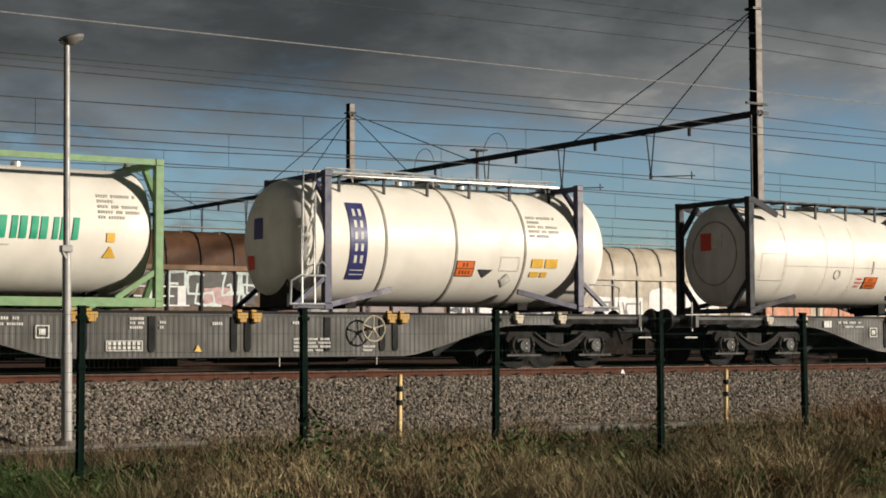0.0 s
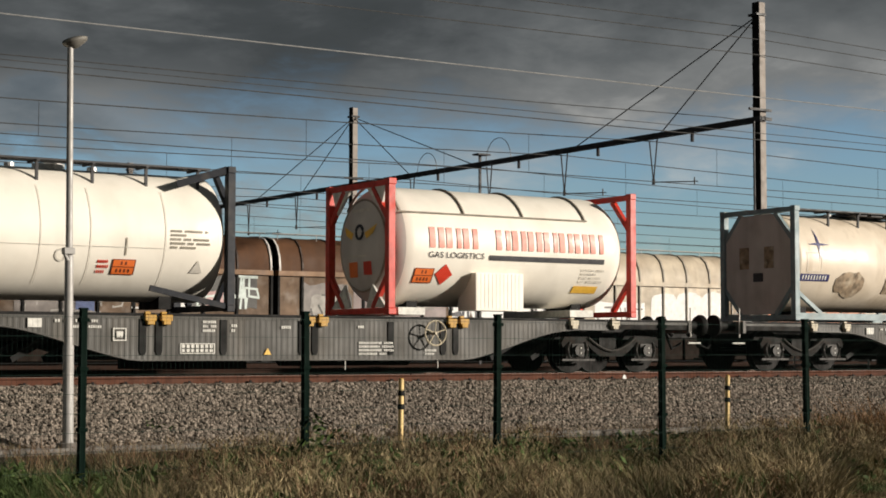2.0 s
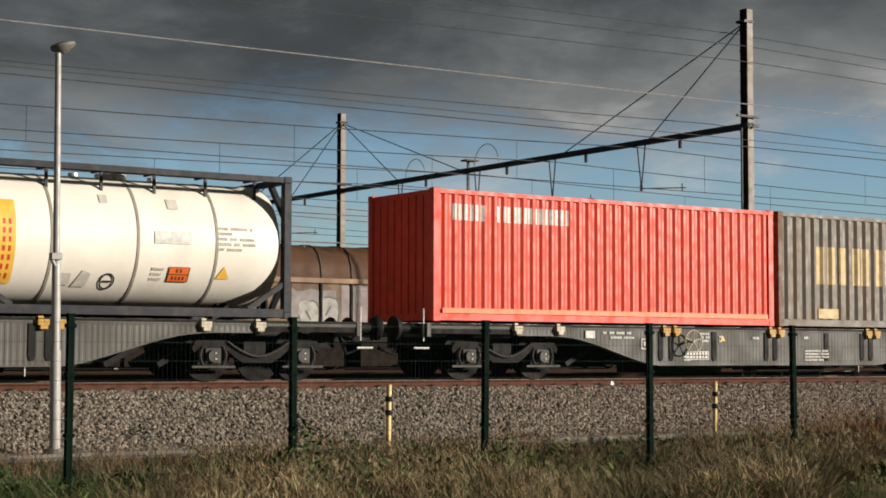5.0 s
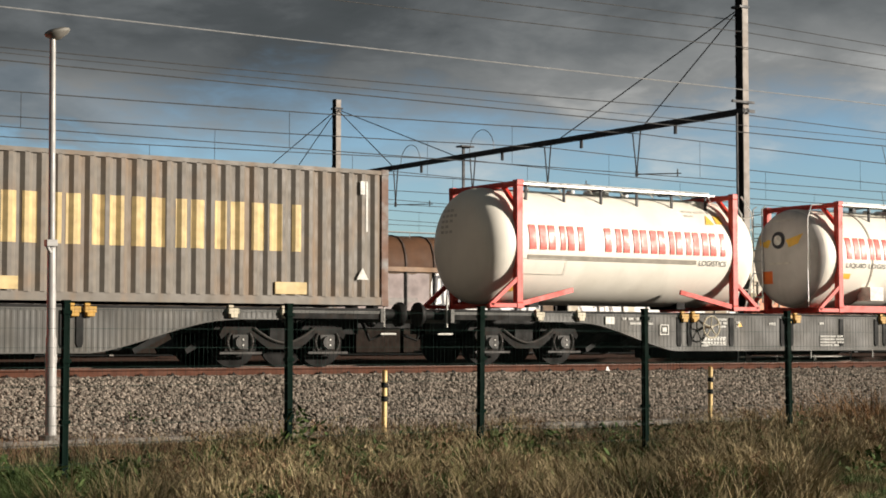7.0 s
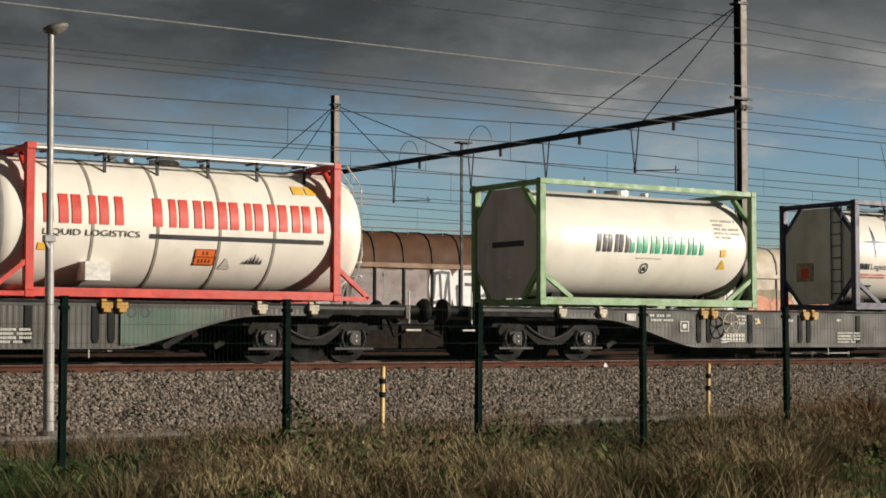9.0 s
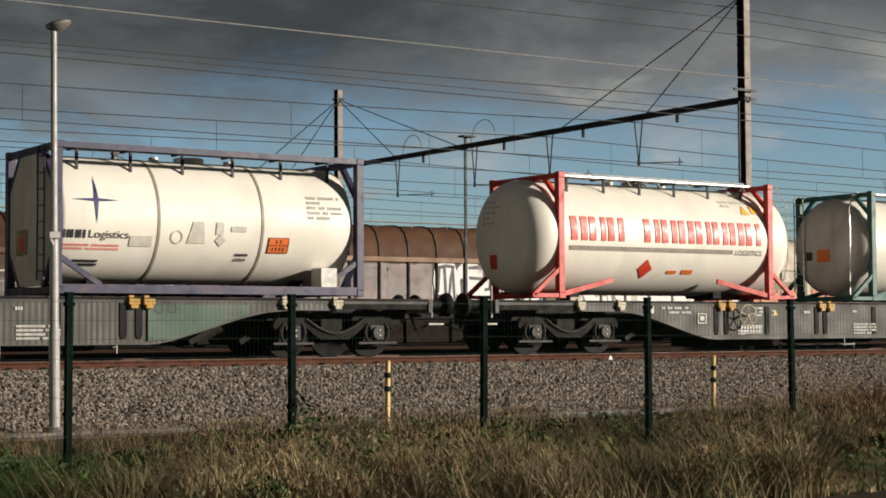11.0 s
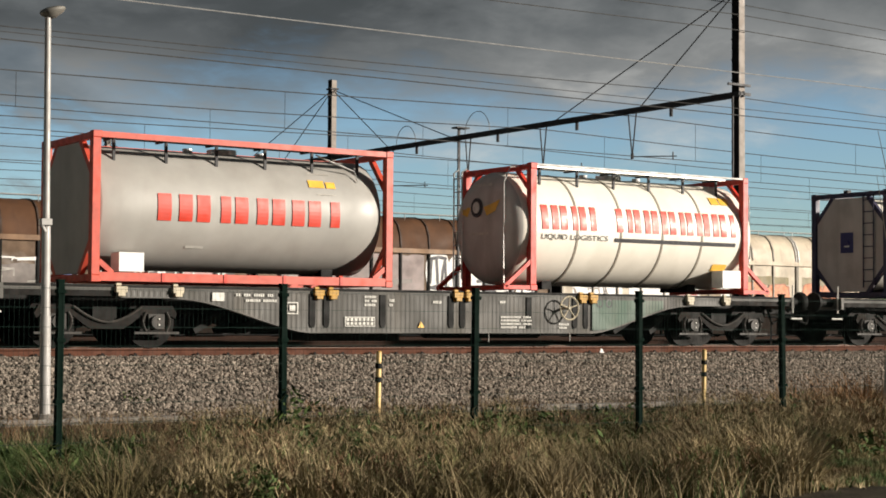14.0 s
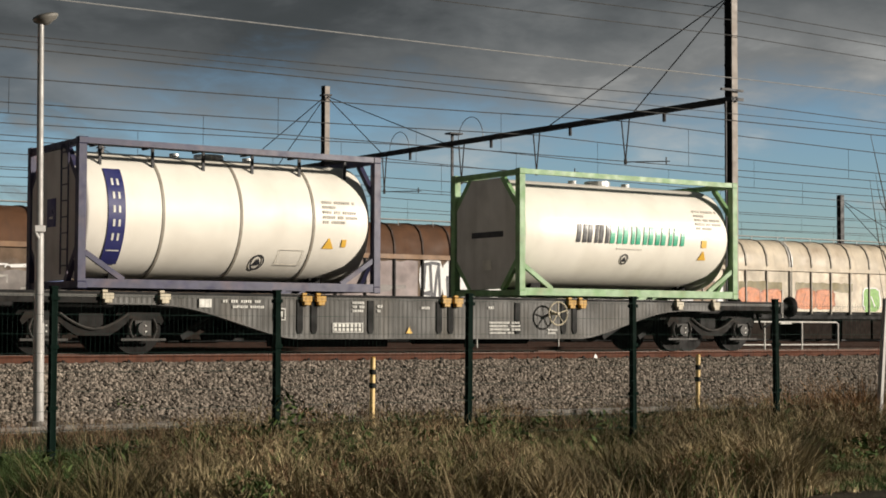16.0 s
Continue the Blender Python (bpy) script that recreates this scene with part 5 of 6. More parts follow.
# ---- steel boxes ----
def box_container(name, label, key, post_key, length, height, u, pitch, deep):
    root = thing(name, label, "freight container", "containers on the moving train")
    for xe in (0.0, length - 0.16):
        for y in (0.0, WID - 0.16):
            bm = B()
            box(bm, xe, xe + 0.16, y, y + 0.16, 0.1, height - 0.1)
            part("corner_post", bm, post_key, root, bevel=0.01)
            for z in (0, height - 0.115):
                bm = B()
                box(bm, xe - 0.004, xe + 0.166, y - 0.006, y + 0.166, z, z + 0.118)
                part("corner_casting", bm, post_key, root, bevel=0.012)
    for y, out in ((0.0, -1), (WID, 1)):
        bm = B()
        n = int((length - 0.32) / pitch)
        step = (length - 0.32) / n
        pts = []
        for k in range(n):
            x = 0.16 + k * step
            pts += [(x, 0.05), (x + step * 0.22, 0.05), (x + step * 0.48, 0.05 - deep), (x + step * 0.74, 0.05 - deep)]
        pts.append((length - 0.16, 0.05))
        lo = [bm.verts.new((x, y - out * q, 0.16)) for x, q in pts]
        hi = [bm.verts.new((x, y - out * q, height - 0.09)) for x, q in pts]
        for i in range(len(pts) - 1):
            bm.faces.new((lo[i], lo[i + 1], hi[i + 1], hi[i]))
        part("side_wall", bm, key, root, "corrugated steel side")
        bm = B()
        box(bm, 0.16, length - 0.16, min(y, y - out * 0.08), max(y, y - out * 0.08), 0.02, 0.17)
        part("bottom_side_rail", bm, key, root)
        bm = B()
        box(bm, 0.16, length - 0.16, min(y, y - out * 0.07), max(y, y - out * 0.07), height - 0.10, height - 0.02)
        part("top_side_rail", bm, key, root)
    for x, s in ((0.0, 1), (length, -1)):
        for k in range(8):
            ya = 0.16 + k * (WID - 0.32) / 8
            bm = B()
            box(bm, min(x + s * 0.03, x + s * 0.07), max(x + s * 0.03, x + s * 0.07), ya, ya + (WID - 0.32) / 8 - 0.06, 0.15, height - 0.12)
            part("end_rib", bm, key, root)
        bm = B()
        box(bm, min(x + s * 0.055, x + s * 0.10), max(x + s * 0.055, x + s * 0.10), 0.16, WID - 0.16, 0.02, height - 0.02)
        part("end_wall", bm, key, root)
    bm = B()
    box(bm, 0.1, length - 0.1, 0.07, WID - 0.07, height - 0.05, height - 0.012)
    part("roof", bm, key, root)
    bm = B()
    box(bm, 0.1, length - 0.1, 0.08, WID - 0.08, 0.03, 0.13)
    part("floor", bm, "black_iron", root)
    TRAIN.append((root, u))
    return root


def corrugated_mark(parent, polys, key, length, pitch, deep, label):
    """Upright bars painted on a corrugated side, following its folds."""
    n = int((length - 0.32) / pitch)
    step = (length - 0.32) / n

    def wall(x):
        return float(np.interp(((x - 0.16) / step) % 1, [0, 0.22, 0.48, 0.74, 1.0], [0.05, 0.05, 0.05 - deep, 0.05 - deep, 0.05])) - 0.004

    folds = [0.16 + (k + f) * step for k in range(n) for f in (0, 0.22, 0.48, 0.74)]
    for p in polys:
        (xa, za), (xb, zb) = p[0], p[2]
        xs = [xa] + [x for x in folds if xa + 0.002 < x < xb - 0.002] + [xb]
        bm = B()
        for x0, x1 in zip(xs, xs[1:]):
            e = 1e-5
            bm.faces.new([bm.verts.new(c) for c in ((x0, wall(x0 + e), za), (x1, wall(x1 - e), za), (x1, wall(x1 - e), zb), (x0, wall(x0 + e), zb))])
        part("name_block", bm, key, parent, label)


def boxes():
    wall = lambda z: -0.006
    a = box_container("freight_container", "orange-red corrugated steel box container", "red_box", "red_box", 9.125, 2.591, 64.04, 0.235, 0.035)
    corrugated_mark(a, blocks(0.45, 3.35, 1.98, 2.30, 11, skip=(3,)), "white_mark", 9.125, 0.235, 0.035, "white bar of a small trade name")
    bm = B()
    box(bm, 0.2, 8.9, -0.03, 0.0, 0.16, 0.26)
    part("rub_rail", bm, "orange_mark", a, "orange rubbing strip")
    b = box_container("freight_container", "weathered grey-beige corrugated box container with rusty corner posts", "grey_box", "blue_grey_post", 9.125, 2.591, 73.31, 0.278, 0.05)
    corrugated_mark(b, blocks(1.15, 7.30, 0.98, 1.84, 8), "cream_mark", 9.125, 0.278, 0.05, "worn cream bar of a large trade name")
    mark("corner_marks", b, [rect(8.62, 8.66, 1.4, 2.35), rect(8.50, 8.60, 2.1, 2.35), triangle(8.55, 0.6, 0.13)], "white_mark", wall)
    for x in (1.25, 6.7):
        bm = B()
        box(bm, x, x + 0.65, -0.012, 0.03, 0.20, 0.42)
        part("fork_pocket", bm, "cream_mark", b, "cream fork pocket plate")


boxes()
green_tank(5.69)
navy_swap_tank(14.95)
black_collar_tank(25.64)
red_gas_tank(34.90)
pale_blue_tank(45.58)
dark_frame_tank(54.88)
red_swap_tank(85.47, "wide")
red_swap_tank(94.72, "liquid")
green_tank(105.45)
star_tank(114.70)
red_swap_tank(125.39, "bare")
teal_tank(134.68)
silver_tank(145.33)
red_swap_tank(154.68, "ribbed")
navy_tank(165.32)
green_tank(174.68)


# ---- container wagons ----
WAGON_MID = 7.62


def belly(x):
    """Lower edge of the side sill above the rail."""
    d = abs(x - WAGON_MID)
    if d < 3.45:
        return 0.30
    if d < 5.65:
        f = (d - 3.45) / 2.2
        return 0.30 + 0.56 * (f * f * (3 - 2 * f) * 0.35 + f * 0.65)
    return 0.86 + min(1, (d - 5.65) / 0.5) * 0.04


def bogie(root, xc):
    bog = new("bogie")
    bog.parent = root
    bog.location = (xc, 1.219, 0)
    for side in (-1, 1):
        y = side * 1.0
        o = [(-1.30, 0.60), (-1.22, 0.74), (-0.62, 0.74), (-0.45, 0.62), (-0.28, 0.50), (0.28, 0.50), (0.45, 0.62), (0.62, 0.74), (1.22, 0.74), (1.30, 0.60), (1.26, 0.52), (1.16, 0.60), (0.66, 0.60), (0.46, 0.44), (0.30, 0.34), (-0.30, 0.34), (-0.46, 0.44), (-0.66, 0.60), (-1.16, 0.60), (-1.26, 0.52)]
        bm = B()
        prism_y(bm, o, y - 0.06, y + 0.06)
        part("side_frame", bm, "bogie_steel", bog, "cast steel bogie side frame")
        for xa in (-0.9, 0.9):
            bm = B()
            box(bm, xa - 0.15, xa + 0.15, y - 0.10, y + 0.10, 0.34, 0.60)
            tube(bm, [(xa, y, 0.46), (xa, y + side * 0.16, 0.46)], 0.12, 14)
            part("axlebox", bm, "axlebox", bog, "greasy grey axlebox")
            for dx in (-0.24, 0.24):
                bm = B()
                for k in range(5):
                    tube(bm, [(xa + dx, y, 0.36 + k * 0.05), (xa + dx, y, 0.385 + k * 0.05)], 0.085, 10)
                tube(bm, [(xa + dx, y, 0.34), (xa + dx, y, 0.60)], 0.05, 8)
                part("coil_spring", bm, "bogie_steel", bog)
            bm = B()
            box(bm, xa - 0.30, xa + 0.30, y - 0.08, y + 0.08, 0.30, 0.345)
            part("spring_seat", bm, "bogie_steel", bog)
    bm = B()
    box(bm, -0.22, 0.22, -0.94, 0.94, 0.42, 0.72)
    tube(bm, [(0, 0, 0.7), (0, 0, 0.86)], 0.25, 14)
    part("bolster", bm, "bogie_steel", bog)
    for side in (-1, 1):
        y = side * 1.09
        # lighter tube added along the side frame's curve, for its sunlit upper edge
        bm = B()
        tube(bm, [(-0.62 + k * 0.124, y, 0.45 + 0.27 * abs(k / 5 - 1) ** 1.7) for k in range(11)], 0.022, 6)
        part("spring_plank", bm, "axlebox", bog, "lit curve of the side frame, as a lighter grey bar")
        for xa in (-0.9, 0.9):
            for sx in (-1, 1):
                bm = B()
                tube(bm, [(xa + sx * (0.19 + 0.06 * math.sin(k * math.pi / 6)), y, 0.30 + k * 0.055) for k in range(7)], 0.020, 6)
                part("horn_guide", bm, "axlebox", bog)
            for dz in (-0.05, 0.05):
                bm = B()
                tube(bm, [(xa + 0.02, side * 1.155, 0.46 + dz), (xa + 0.02, side * 1.175, 0.46 + dz)], 0.016, 6)
                part("cover_bolt", bm, "white_mark", bog, "pale bolt head on the axlebox cover")
            bm = B()
            box(bm, xa - 0.42, xa + 0.42, y - 0.03, y + 0.03, 0.25, 0.29)
            part("tie_bar", bm, "axlebox", bog)
    for xa in (-0.9, 0.9):
        bm = B()
        tube(bm, [(0, -1.0, 0), (0, 1.0, 0)], 0.08, 10)
        for y in (-0.753, 0.753):
            s = 1 if y > 0 else -1
            tube(bm, [(0, y - 0.055, 0), (0, y + 0.055, 0)], 0.46, 32)
            tube(bm, [(0, y - s * 0.09, 0), (0, y - s * 0.055, 0)], 0.487, 32)
            for k in range(6):
                a = k * math.pi / 3
                tube(bm, [(0.3 * math.cos(a), y + s * 0.05, 0.3 * math.sin(a)), (0.3 * math.cos(a), y + s * 0.062, 0.3 * math.sin(a))], 0.035, 8)
        ws = part("wheelset", bm, "wheel_steel", bog, smooth=True)
        ws.location = (xa, 0, 0.46)
    return bog


def wagon(kind, hw=10.19):
    root = thing("container_wagon", "grey fish-bellied container flat wagon with yellow container locks", "railway wagon", "wagons of the moving train")
    xa, xb = -1.52, 16.76
    for y, s in ((0.03, 1), (WID - 0.03, -1)):
        bm = B()
        # ribbed web
        pts, k, x = [], 0, 0.55
        while x < 14.70:
            pts.append((x, 0.0 if k % 4 in (0, 1) else 0.004))
            x += (0.034, 0.020, 0.034, 0.020)[k % 4]
            k += 1
        lo = [bm.verts.new((x, y + s * q, belly(x))) for x, q in pts]
        hi = [bm.verts.new((x, y + s * q, 1.0)) for x, q in pts]
        for i in range(len(pts) - 1):
            bm.faces.new((lo[i], lo[i + 1], hi[i + 1], hi[i]))
        web = part("side_sill", bm, "wagon_grey", root, "ribbed grey side sill")
        bm = B()
        # lower flange, following the belly
        xs = [0.45 + 14.35 * i / 60 for i in range(61)]
        rims = [[bm.verts.new((q, y + s * dy, belly(q) + dz)) for dy, dz in ((-0.02, -0.025), (0.14, -0.025), (0.14, 0.0), (-0.02, 0.0))] for q in xs]
        for ra, rb in zip(rims, rims[1:]):
            for i in range(4):
                bm.faces.new((ra[i], ra[(i + 1) % 4], rb[(i + 1) % 4], rb[i]))
        bm.faces.new(rims[0])
        bm.faces.new(rims[-1][::-1])
        part("flange", bm, "wagon_grey", root)
        bm = B()
        box(bm, xa, xb, min(y - s * 0.03, y + s * 0.12), max(y - s * 0.03, y + s * 0.12), 1.055, 1.10)
        part("deck_edge", bm, "black_iron", root, "dark upper edge of the deck")
        bm = B()
        box(bm, xa, xb, min(y - s * 0.012, y + s * 0.10), max(y - s * 0.012, y + s * 0.10), 1.0, 1.055)
        part("top_flange", bm, "wagon_grey", root)
        for x0, x1 in ((xa, 0.55), (14.70, xb)):
            bm = B()
            box(bm, x0, x1, min(y, y + s * 0.05), max(y, y + s * 0.05), 0.90, 1.0)
            part("end_sill", bm, "bogie_steel", root)
        for x in (4.32, 4.62, 7.42, 7.69, 10.50, 10.79, 5.85, 9.32):
            bm = B()
            prism_y(bm, [(x - 0.06, 1.0), (x - 0.06, 0.45), (x - 0.035, 0.38), (x + 0.04, 0.38), (x + 0.065, 0.45), (x + 0.065, 1.0)], min(y - s * 0.022, y + s * 0.03), max(y - s * 0.022, y + s * 0.03))
            part("stiffener", bm, "black_iron", web, "dark upright stiffener")
        for x, key in ((0.54, 0), (1.60, 0), (4.44, 1), (4.74, 1), (7.56, 1), (7.84, 1), (10.68, 1), (10.96, 1), (13.65, 0), (14.72, 0)):
            bm = B()
            box(bm, x - 0.105, x + 0.105, min(y - s * 0.09, y), max(y - s * 0.09, y), 0.965, 1.07)
            box(bm, x - 0.07, x + 0.07, min(y - s * 0.10, y), max(y - s * 0.10, y), 0.90, 0.97)
            box(bm, x - 0.10, x + 0.0, min(y - s * 0.07, y), max(y - s * 0.07, y), 1.08, 1.125)
            part("container_lock", bm, "spigot_yellow" if key else "handwheel_paint", root, "yellow folding container lock", bevel=0.008)
    # main beams, cross members and deck edge
    bm = B()
    box(bm, xa, xb, 0.85, 1.05, 0.62, 1.05)
    box(bm, xa, xb, 1.39, 1.59, 0.62, 1.05)
    box(bm, 3.4, 11.9, 0.85, 1.59, 0.32, 0.66)
    part("centre_beam", bm, "black_iron", root)
    for k in range(13):
        bm = B()
        x = xa + 0.06 + k * (xb - xa - 0.14) / 12
        box(bm, x, x + 0.10, 0.10, WID - 0.10, 0.92, 1.06)
        part("cross_member", bm, "black_iron", root)
    for x, s in ((xa, -1), (xb, 1)):
        bm = B()
        box(bm, min(x, x + s * 0.08), max(x, x + s * 0.08), 0.0, WID, 0.84, 1.10)
        part("headstock", bm, "wagon_grey", root)
        for y in (WID / 2 - 0.875, WID / 2 + 0.875):
            bm = B()
            tube(bm, [(x + s * 0.08, y, 1.0), (x + s * 0.55, y, 1.0)], [0.11, 0.10], 12)
            tube(bm, [(x + s * 0.55, y, 1.0), (x + s * 0.62, y, 1.0), (x + s * 0.655, y, 1.0)], [0.20, 0.24, 0.235], 20)
            part("buffer", bm, "black_iron", root, "black round buffer", smooth=True)
        bm = B()
        tube(bm, [(x + s * 0.08, WID / 2, 0.98), (x + s * 0.40, WID / 2, 0.95), (x + s * 0.60, WID / 2, 0.80)], 0.05, 8)
        part("screw_coupling", bm, "black_iron", root)
        bm = B()
        tube(bm, [(x + s * 0.12, 0.08, 0.75), (x + s * 0.12, 0.08, 1.38)], 0.018, 6)
        tube(bm, [(x + s * 0.02, 0.04, 0.62), (x + s * 0.36, 0.04, 0.62)], 0.02, 6)
        part("shunter_rail", bm, "white_mark", root, "pale shunter's hand rail and step")
        bm = B()
        tube(bm, [(x + s * 0.1, 0.9, 0.9), (x + s * 0.30, 0.9, 0.5), (x + s * 0.62, 0.95, 0.62)], 0.03, 8)
        part("brake_hose", bm, "black_iron", root)
    # handwheel with spokes
    bm = B()
    tube(bm, [(hw + 0.235 * math.cos(k * math.pi / 12), -0.20, 0.79 + 0.235 * math.sin(k * math.pi / 12)) for k in range(24)], 0.017, 6, closed=True)
    for k in range(5):
        a = k * 2 * math.pi / 5 + 0.3
        tube(bm, [(hw, -0.18, 0.79), (hw + 0.23 * math.cos(a), -0.20, 0.79 + 0.23 * math.sin(a))], 0.013, 6)
    tube(bm, [(hw, -0.22, 0.79), (hw, 0.03, 0.79)], 0.03, 8)
    part("handbrake_wheel", bm, "handwheel_paint", root, "five-spoked brake handwheel")
    # painted lettering too small to read
    face = lambda z: 0.022
    side = lambda z: 0.004
    white = bars(2.75, 0.98, [(0.10, 0.14, 0.22, 0.12)], 0.05, 0.06) + bars(2.95, 0.88, [(0.3, 0.28)], 0.045)
    white += frame_rect(3.78, 4.02, 0.62, 0.84, 0.02) + [rect(3.84, 3.96, 0.68, 0.78)]
    white += frame_rect(5.02, 5.68, 0.40, 0.58, 0.015) + [r2 for k in range(7) for r2 in (rect(5.05 + k * 0.088, 5.11 + k * 0.088, 0.43, 0.48), rect(5.05 + k * 0.088, 5.11 + k * 0.088, 0.50, 0.56))]
    white += bars(5.45, 0.98, [(0.26,), (0.1, 0.12), (0.24,)], 0.045)
    white += bars(8.62, 0.62, [(0.5, 0.2), (0.46, 0.26), (0.5, 0.22), (0.4, 0.16)], 0.04)
    white += bars(6.0, 0.92, [(0.12,), (0.08,)], 0.05) + bars(7.0, 0.9, [(0.2,)], 0.05) + bars(8.6, 0.92, [(0.14,)], 0.05)
    white += bars(hw - 0.1, 0.48, [(0.26,), (0.2,)], 0.04)
    mark("lettering", root, white, "white_mark", side, "small white painted marks")
    mark("yellow_tag", root, [triangle(6.72 if hw > 8 else 6.1, 0.44 if hw > 8 else 0.86, 0.07)], "amber_mark", side)
    if kind == "green":
        mark("green_patch", root, [[(10.95, 0.34), (11.4, 0.36), (12.9, 0.80), (12.9, 0.97), (10.95, 0.97)]], "wagon_green", lambda z: -0.002 + 0.0, "fresh green paint on the sill")
        mark("scrawl", root, ring(11.15, 0.90, 0.09, 0.025, 12) + ring(11.4, 0.90, 0.09, 0.025, 12), "black_mark", lambda z: -0.006)
    bm = B()
    box(bm, 2.28, 2.52, 0.0, 0.05, 0.84, 0.99)
    part("data_board", bm, "white_mark", root, "pale data board")
    bm = B()
    box(bm, 4.6, 6.6, 0.6, 1.8, 0.12, 0.50)
    part("brake_gear", bm, "black_iron", root)
    bm = B()
    tube(bm, [(7.6, 1.2, 0.38), (10.4, 1.2, 0.38)], 0.22, 14)
    part("air_tank", bm, "black_iron", root)
    for x, z in ((8.35, 0.10), (10.4, 0.12)):
        bm = B()
        tube(bm, [(x, 0.05, 0.28), (x, 0.05, z)], 0.012, 6)
        part("drain_rod", bm, "white_mark", root)
    for x in (2.2, 3.2, 12.0, 13.0):
        bm = B()
        beam(bm, (x, 1.2, 0.30), (x + 0.6, 1.2, 0.62), 1.3, 0.10)
        part("brake_rigging", bm, "black_iron", root)
    bogie(root, 0.37)
    bogie(root, 14.77)
    return root


WAGON_STARTS = (5.69, 25.64, 45.58, 65.51, 85.47, 105.45, 125.39, 145.33, 165.32)
MIRRORED = (2, 3, 4, 5, 6)
GREEN = (4, 5, 6, 7)
made = {}
for i, u in enumerate(WAGON_STARTS):
    key = ("green" if i in GREEN else "grey", 5.06 if i in MIRRORED else 10.19)
    if key in made:
        ob = copy_thing(made[key], Matrix.Identity(4))
    else:
        ob = made[key] = wagon(*key)
    TRAIN.append((ob, u))


# ---- low white railing between the tracks ----
def handrail():
    root = thing("handrail", "low white-painted steel railing between the tracks", "railing", at=(30.0, 31.0, 0))
    bm = B()
    tube(bm, [(0, 0, 1.80), (0.05, 0, 1.84), (4.10, 0, 1.84), (4.17, 0, 1.80)], 0.022, 8)
    part("top_rail", bm, "rail_white", root)
    bm = B()
    tube(bm, [(0, 0, 1.24), (4.17, 0, 1.24)], 0.018, 8)
    part("middle_rail", bm, "rail_white", root)
    for x in (0.0, 1.39, 2.78, 4.17):
        bm = B()
        tube(bm, [(x, 0, 0.3), (x, 0, 1.80 if x in (0.0, 4.17) else 1.83)], 0.022, 8)
        part("post", bm, "rail_white", root)


handrail()


# ---- parked covered wagons behind ----
PARK_Y = 47.75
UNIT, BAY = 12.3, 1.17


def covered_wagon(x, body, panel, label, paints, seed, near_end=0.45, far_end=0.45, phase=0.0):
    root = thing("covered_wagon", label, "railway wagon", "parked covered wagons", at=(x, PARK_Y, RAIL_Z))
    x0, x1 = near_end, UNIT - far_end
    light = body == "beige_wagon"
    posts = [x0] + [x0 + phase + BAY * k for k in range(12) if x0 + 0.3 < x0 + phase + BAY * k < x1 - 0.3] + [x1]
    # curved upper shell
    o = [(0.02, 2.92), (0.0, 3.10), (0.05, 3.45), (0.22, 3.82), (0.50, 4.05), (0.95, 4.15), (1.45, 4.18), (1.95, 4.15), (2.40, 4.05), (2.68, 3.82), (2.85, 3.45), (2.90, 3.10), (2.88, 2.92)]
    bm = B()
    prism_x(bm, o, x0, x1)
    part("roof", bm, body, root, "rounded sliding roof", smooth=True)
    for k, xx in enumerate(posts):
        last = k in (0, len(posts) - 1)
        bm = B()
        rim = [(y - 0.035 if y < 1.4 else y + 0.035, z + 0.025) for y, z in o]
        xx = min(max(xx, x0 + 0.03), x1 - 0.03)
        prism_x(bm, rim, xx - 0.03, xx + 0.03)
        part("roof_rib", bm, "rail_white" if last else "tank_seam" if light else "dark_rib", root, "pale end rib" if last else "")
    # on brown wagons the sunlight on this rail is a lighter tan
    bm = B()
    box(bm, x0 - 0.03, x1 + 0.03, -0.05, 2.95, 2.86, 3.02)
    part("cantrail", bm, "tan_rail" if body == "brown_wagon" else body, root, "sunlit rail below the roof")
    for xa, xb in zip(posts, posts[1:]):
        bm = B()
        box(bm, xa + 0.05, xb - 0.05, 0.04, 0.10, 1.22, 2.86)
        part("side_panel", bm, panel, root)
    for xa in posts:
        bm = B()
        wd = 0.028 if light else 0.036
        box(bm, xa - wd, xa + wd, -0.02, 0.10, 1.12, 2.86)
        part("side_post", bm, "tank_seam" if light else "black_iron", root)
    bm = B()
    box(bm, x0, x1, 0.10, 2.80, 1.1, 2.90)
    box(bm, 0.05, UNIT - 0.05, 0.15, 2.75, 0.92, 1.14)
    part("underframe", bm, "black_iron", root)
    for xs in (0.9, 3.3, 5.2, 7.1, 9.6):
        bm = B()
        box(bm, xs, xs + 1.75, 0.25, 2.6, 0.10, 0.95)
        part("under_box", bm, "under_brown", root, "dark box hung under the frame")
    bm = B()
    box(bm, x0, x1, 1.2, 1.5, 0.05, 0.95)
    part("brake_beam", bm, "black_iron", root)
    for xw in (2.4, UNIT - 2.4):
        bm = B()
        for y in (0.70, 2.20):
            tube(bm, [(xw, y - 0.06, 0.46), (xw, y + 0.06, 0.46)], 0.46, 24)
        tube(bm, [(xw, 0.5, 0.46), (xw, 2.4, 0.46)], 0.08, 8)
        part("wheelset", bm, "wheel_steel", root)
    for x_e, s in ((0.05, -1), (UNIT - 0.05, 1)):
        bm = B()
        for y in (0.6, 2.3):
            tube(bm, [(x_e, y, 1.03), (x_e + s * 0.04, y, 1.03)], 0.22, 16)
        part("buffer", bm, "black_iron", root)
    bm = B()
    tube(bm, [(x0, 0.5, 4.26), (x1, 0.5, 4.26)], 0.018, 5)
    for k in range(9):
        xx = x0 + 0.2 + k * (x1 - x0 - 0.4) / 8
        tube(bm, [(xx, 0.5, 4.05), (xx, 0.5, 4.26)], 0.014, 5)
